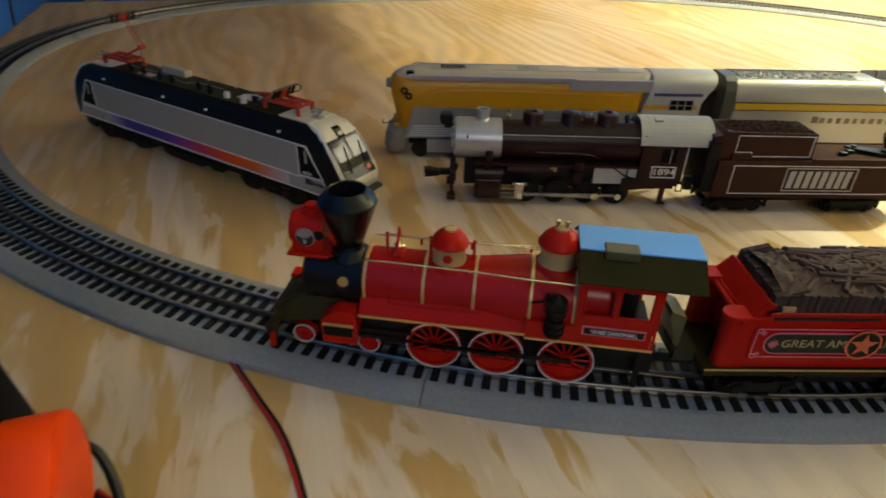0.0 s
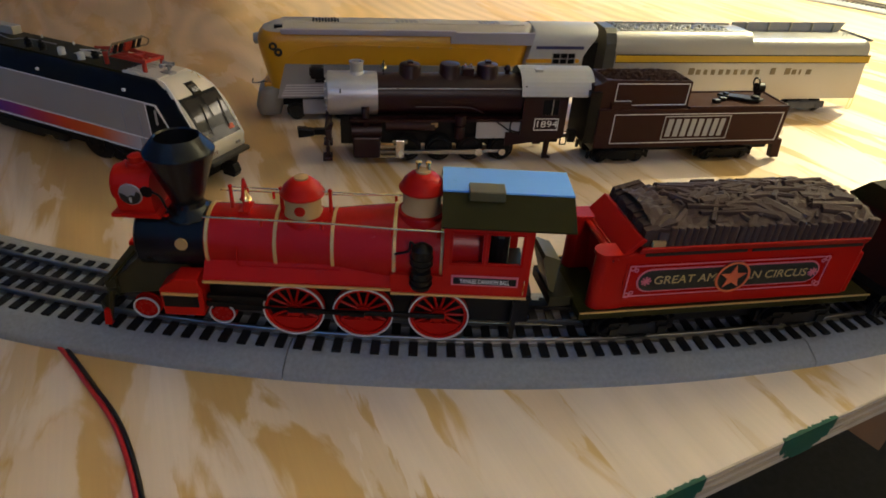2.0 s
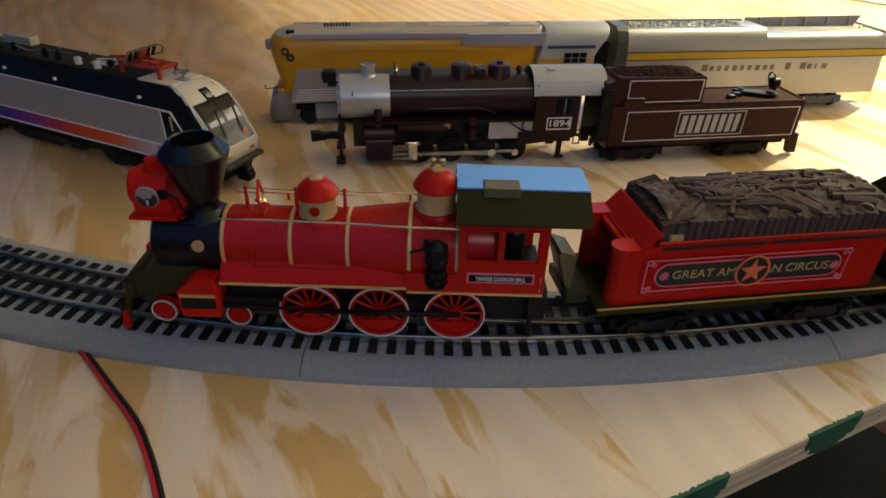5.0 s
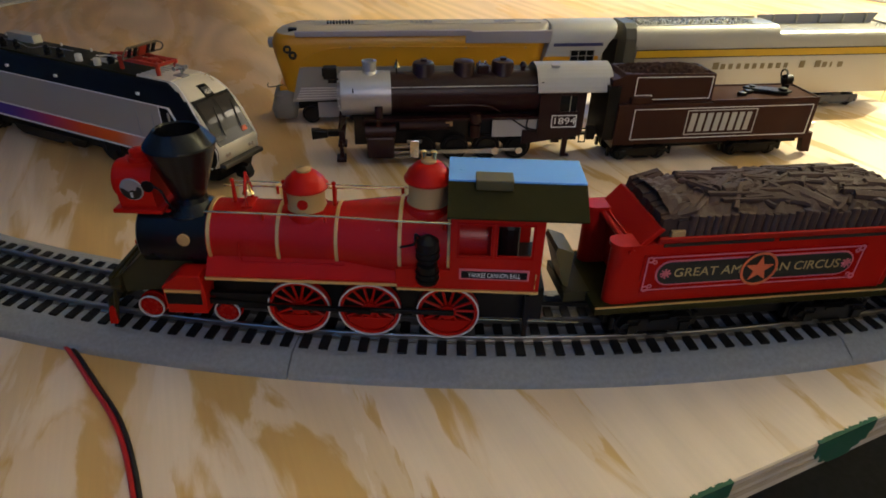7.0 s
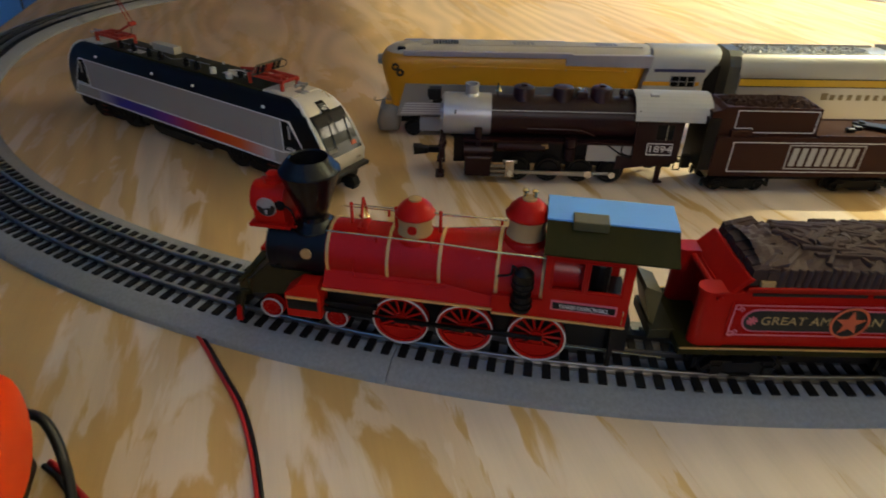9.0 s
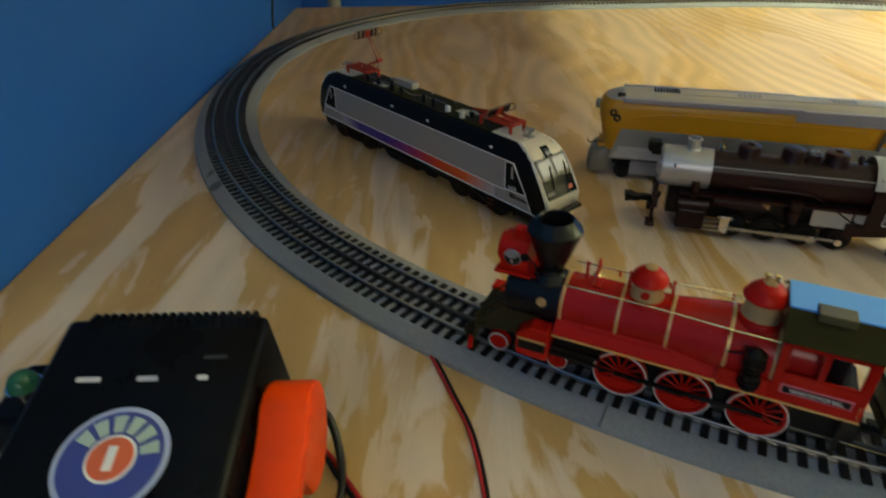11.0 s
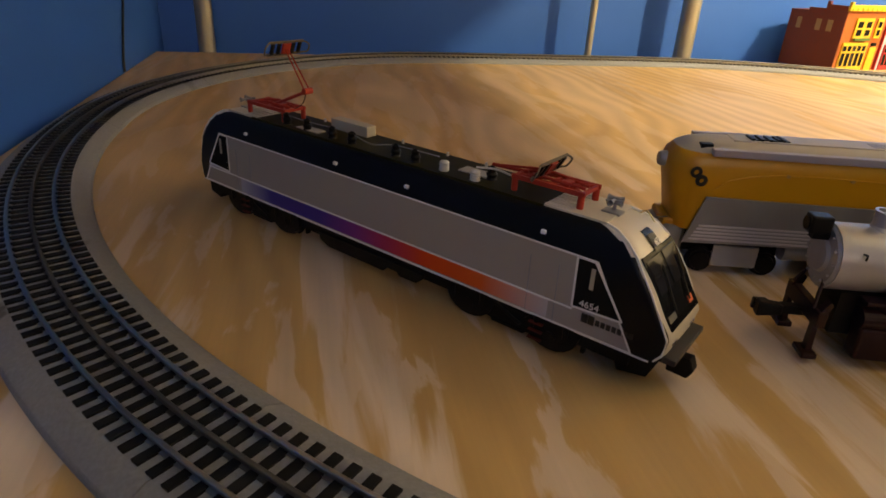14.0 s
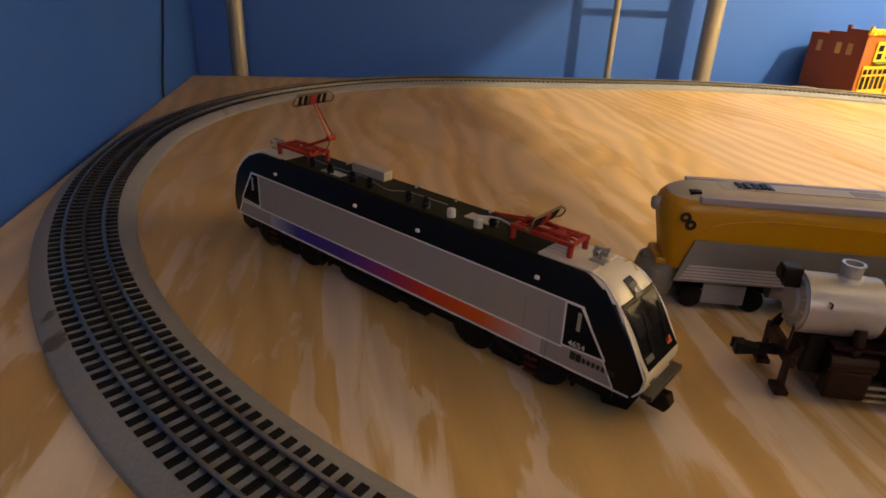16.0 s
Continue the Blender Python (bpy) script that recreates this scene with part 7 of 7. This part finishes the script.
# ---- bed frame whose posts stand behind the track ----
M_POST = paint("brushed_metal_post", (0.42, 0.40, 0.34), 0.40, metal=0.6, wear=0.12, scale=12)
loft = thing("loft_bed_frame", (0, 0), 0, "brushed metal loft bed frame with posts standing against the wall", "bed frame")
for px, pr in ((-0.290, 0.0190), (0.935, 0.0235)):
    part("post", cyl(px, 1.9880, -0.029, "z", pr, pr, 1.602, 32), M_POST, loft, smooth=40)
part("ladder_post", cyl(0.660, 1.9860, -0.029, "z", 0.0089, 0.0089, 1.602, 24), M_POST, loft, smooth=40)
part("rail", cyl(0.798, 1.9870, 0.234, "x", 0.0062, 0.0062, 0.276, 24), M_POST, loft, smooth=40)
# unseen slab overhead, inferred from the shade edge on wall and table
part("bed_base", box(-0.395, 1.290, 0.55, 2.030, 0.772, 0.812), M_WHITE, loft)
# unseen plate added beside it to keep the bulb off the front wood
shade_mesh = plate([(1.2905, 0.560), (1.430, 0.560), (1.430, 0.740), (1.345, 0.880), (1.2905, 0.920)], 0.776, 0.808, 0.002)
part("corner_gusset", shade_mesh, M_POST, loft)

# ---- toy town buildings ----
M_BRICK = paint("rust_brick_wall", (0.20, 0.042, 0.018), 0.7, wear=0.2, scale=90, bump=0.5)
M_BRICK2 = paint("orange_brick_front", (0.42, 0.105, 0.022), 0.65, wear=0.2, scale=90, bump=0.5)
M_YTRIM = paint("yellow_trim", (0.75, 0.46, 0.045), 0.5)
M_REDTRIM = paint("red_trim", (0.55, 0.03, 0.035), 0.5)
M_BLUEGREY = paint("pale_blue_front", (0.38, 0.46, 0.60), 0.6)
M_SIGNGREEN = paint("green_window_box", (0.10, 0.18, 0.04), 0.6)


def shop(at, ang, w, d, h, wall, front, trim, label, name="town_building"):
    """A two-storey toy shop: stepped side parapet, cornice, framed windows and a glazed shop front; it faces -y."""
    b = thing(name, at, ang, label, "toy building", group="toy town buildings")
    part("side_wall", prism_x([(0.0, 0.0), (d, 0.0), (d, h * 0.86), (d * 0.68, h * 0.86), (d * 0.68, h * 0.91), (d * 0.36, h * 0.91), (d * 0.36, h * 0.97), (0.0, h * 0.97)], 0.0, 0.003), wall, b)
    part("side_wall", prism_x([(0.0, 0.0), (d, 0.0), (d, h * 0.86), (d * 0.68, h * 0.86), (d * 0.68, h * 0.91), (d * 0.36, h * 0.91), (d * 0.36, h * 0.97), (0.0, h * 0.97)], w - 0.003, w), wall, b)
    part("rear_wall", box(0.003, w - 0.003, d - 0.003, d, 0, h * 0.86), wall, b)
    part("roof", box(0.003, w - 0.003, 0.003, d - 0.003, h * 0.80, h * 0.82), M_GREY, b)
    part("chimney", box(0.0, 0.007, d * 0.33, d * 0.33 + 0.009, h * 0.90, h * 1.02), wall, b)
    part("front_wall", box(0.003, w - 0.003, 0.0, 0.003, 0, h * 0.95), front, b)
    for y0, y1 in ((d * 0.20, d * 0.29), (d * 0.40, d * 0.49), (d * 0.76, d * 0.84)):
        win = part("side_window", box(-0.0015, 0.0002, y0, y1, h * 0.58, h * 0.75), M_TAN, b)
    co_ = part("cornice", box(-0.003, w + 0.003, -0.006, 0.001, h * 0.90, h * 0.99, 0.001), trim, b)
    for i in range(9):
        part("bracket", box(0.004 + i * (w - 0.012) / 8, 0.008 + i * (w - 0.012) / 8, -0.0085, -0.006, h * 0.905, h * 0.945), trim, co_)
    part("finial", box(-0.002, 0.006, -0.007, 0.001, h * 0.99, h * 1.03), trim, co_)
    part("finial", box(w - 0.006, w + 0.002, -0.007, 0.001, h * 0.99, h * 1.03), trim, co_)
    for x0, x1 in ((w * 0.25, w * 0.66), (w * 0.76, w * 0.90)):
        win = part("bay_window", box(x0, x1, -0.0040, 0.0, h * 0.50, h * 0.80), trim, b)
        n = 2 if x1 - x0 > 0.3 * w else 1
        pw = (x1 - x0) / n
        for i in range(n):
            for z0, z1 in ((0.54, 0.63), (0.66, 0.75)):
                part("pane", box(x0 + pw * (i + 0.22), x0 + pw * (i + 0.78), -0.0046, -0.0040, h * z0, h * z1), M_GLASS, win)
    part("window_box", box(w * 0.27, w * 0.64, -0.0090, -0.0040, h * 0.47, h * 0.505), M_SIGNGREEN, b)
    sf = part("shop_front", box(w * 0.08, w * 0.68, -0.0040, 0.0, 0.0, h * 0.44), trim, b)
    for i in range(5):
        x0 = w * (0.10 + 0.115 * i)
        for z0, z1 in ((0.08, 0.28), (0.31, 0.39)):
            part("pane", box(x0, x0 + w * 0.085, -0.0046, -0.0040, h * z0, h * z1), M_GLASS if i != 2 else M_PANE, sf)
    part("door", box(w * 0.76, w * 0.92, -0.0035, 0.0, 0.0, h * 0.36), trim, b)
    part("transom", box(w * 0.79, w * 0.89, -0.0040, 0.0, h * 0.38, h * 0.43), M_GLASS, b)
    return b


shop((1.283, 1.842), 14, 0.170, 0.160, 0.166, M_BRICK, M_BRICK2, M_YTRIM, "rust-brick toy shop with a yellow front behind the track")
shop((1.458, 1.884), 14, 0.150, 0.076, 0.150, M_REDTRIM, M_BLUEGREY, M_REDTRIM, "pale blue toy shop with red trim behind the track")

# ---- the table's front edge: plies and brushed paint ----
M_EDGE = paint("pale_ply_edge", (0.50, 0.41, 0.31), 0.7, wear=0.25, scale=50, bump=0.4)
M_EDGEDARK = paint("dark_ply_edge", (0.40, 0.31, 0.215), 0.75, wear=0.3, scale=60, bump=0.4)
for k, (z0, z1) in enumerate(((-0.0217, -0.0168), (-0.0163, -0.0125), (-0.0120, -0.0085), (-0.0080, -0.0045), (-0.0040, -0.0006))):
    part("ply", box(TX0 + 0.002, TX1 - 0.002, TY0 - 0.0009 - 0.0003 * (k % 2), TY0 + 0.0010, z0, z1), M_EDGE if k % 2 == 0 else M_EDGEDARK, table)
part("edge_bracket", prism([(0.465, -0.0225), (0.615, -0.0225), (0.615, -0.139)], 0.268, 0.290), M_BRACKET, table, "brown wooden bracket under the edge")
M_GREENPAINT = paint("green_paint_patch", (0.004, 0.075, 0.038), 0.7, wear=0.45, scale=60)
rng = random.Random(12)
for gx0, gx1 in ((0.397, 0.445), (0.268, 0.335), (0.62, 0.70), (0.06, 0.11)):
    # a ragged dab: narrow strokes of uneven length along the edge
    bm = bmesh.new()
    n = int((gx1 - gx0) / 0.0018)
    for k in range(n):
        end = min(k, n - 1 - k) / 7
        drop = 0.0215 * min(1.0, 0.30 + end * 0.55 + rng.uniform(0, 0.30))
        x0 = gx0 + k * 0.0018
        box(x0, x0 + 0.0019, TY0 - 0.00145, TY0 + 0.0004, -0.0004 - drop, 0.0003, bm=bm)
        box(x0, x0 + 0.0019, TY0 - 0.00145, TY0 + 0.0004 + rng.uniform(0, 0.0010), 0.0002, 0.0004, bm=bm)
    tagged(part("paint_dab", bm, M_GREENPAINT, table), "dark green brushed paint on the edge")

# ---- rails, ties and roadbed ----
M_RAIL = paint("nickel_rail", (0.40, 0.38, 0.355), 0.32, metal=1.0, wear=0.2, scale=30)
M_RAILDARK = paint("blackened_centre_rail", (0.06, 0.06, 0.06), 0.5, metal=0.3, wear=0.3, scale=30)
M_TIE = paint("black_tie", (0.007, 0.007, 0.008), 0.55, wear=0.4, scale=80, spec=0.2)
for off in (-0.0175, 0.0, 0.0175):
    prof = [(off - 0.0024, 0.0107), (off - 0.0024, 0.0117), (off - 0.0006, 0.0121), (off - 0.0006, 0.0142), (off - 0.0014, 0.0146), (off - 0.0014, 0.0157), (off - 0.0009, 0.0162), (off + 0.0009, 0.0162), (off + 0.0014, 0.0157), (off + 0.0014, 0.0146), (off + 0.0006, 0.0142), (off + 0.0006, 0.0121), (off + 0.0024, 0.0117), (off + 0.0024, 0.0107)]
    part("rail" if off else "centre_rail", sweep(prof, LINE, closed=True), M_RAIL if off else M_RAILDARK, track)
STEP = LENGTH / len(LINE)
cuts = [JOINT + i * LENGTH / 18 for i in range(18)]
edges = sorted(int(c / STEP) % len(LINE) for c in cuts)
for a, b in zip(edges, edges[1:] + [edges[0] + len(LINE)]):
    seg_line = [LINE[i % len(LINE)] for i in range(a, b + 1)]
    # a hair's gap shows at each joint
    first, last = seg_line[0], seg_line[-1]
    seg_line[0] = (first[0] + 0.0004 * math.cos(first[2]), first[1] + 0.0004 * math.sin(first[2]), first[2])
    seg_line[-1] = (last[0] - 0.0004 * math.cos(last[2]), last[1] - 0.0004 * math.sin(last[2]), last[2])
    part("roadbed", sweep(BED, seg_line), M_BED, track, smooth=20)
tie_bm = box(-0.0029, 0.0029, -0.0302, 0.0302, 0.0100, 0.0122, 0.0003)
tie = part("tie", tie_bm, M_TIE, track)
count = int(LENGTH / 0.0117)
rest = bmesh.new()
placed = 0
for k in range(count):
    s = (k + 0.5) * LENGTH / count
    x, y, h = LINE[int(s / STEP) % len(LINE)]
    f = s / STEP - int(s / STEP)
    x, y = x + f * STEP * math.cos(h), y + f * STEP * math.sin(h)
    if s < 1.95 or s > LENGTH - 1.45:
        ob = tie if placed == 0 else new("tie", tie.data)
        ob.parent = track
        ob.matrix_local = pose(x * K, y * K, 0, 0, 0, math.degrees(h))
        placed += 1
    else:
        g = bmesh.ops.create_cube(rest, size=1, matrix=Matrix.Translation((x, y, 0.0111)) @ Matrix.Rotation(h, 4, "Z") @ Matrix.Diagonal((0.0058, 0.0604, 0.0022, 1)))
tagged(part("far_ties", rest, M_TIE, track), kind="stuff")
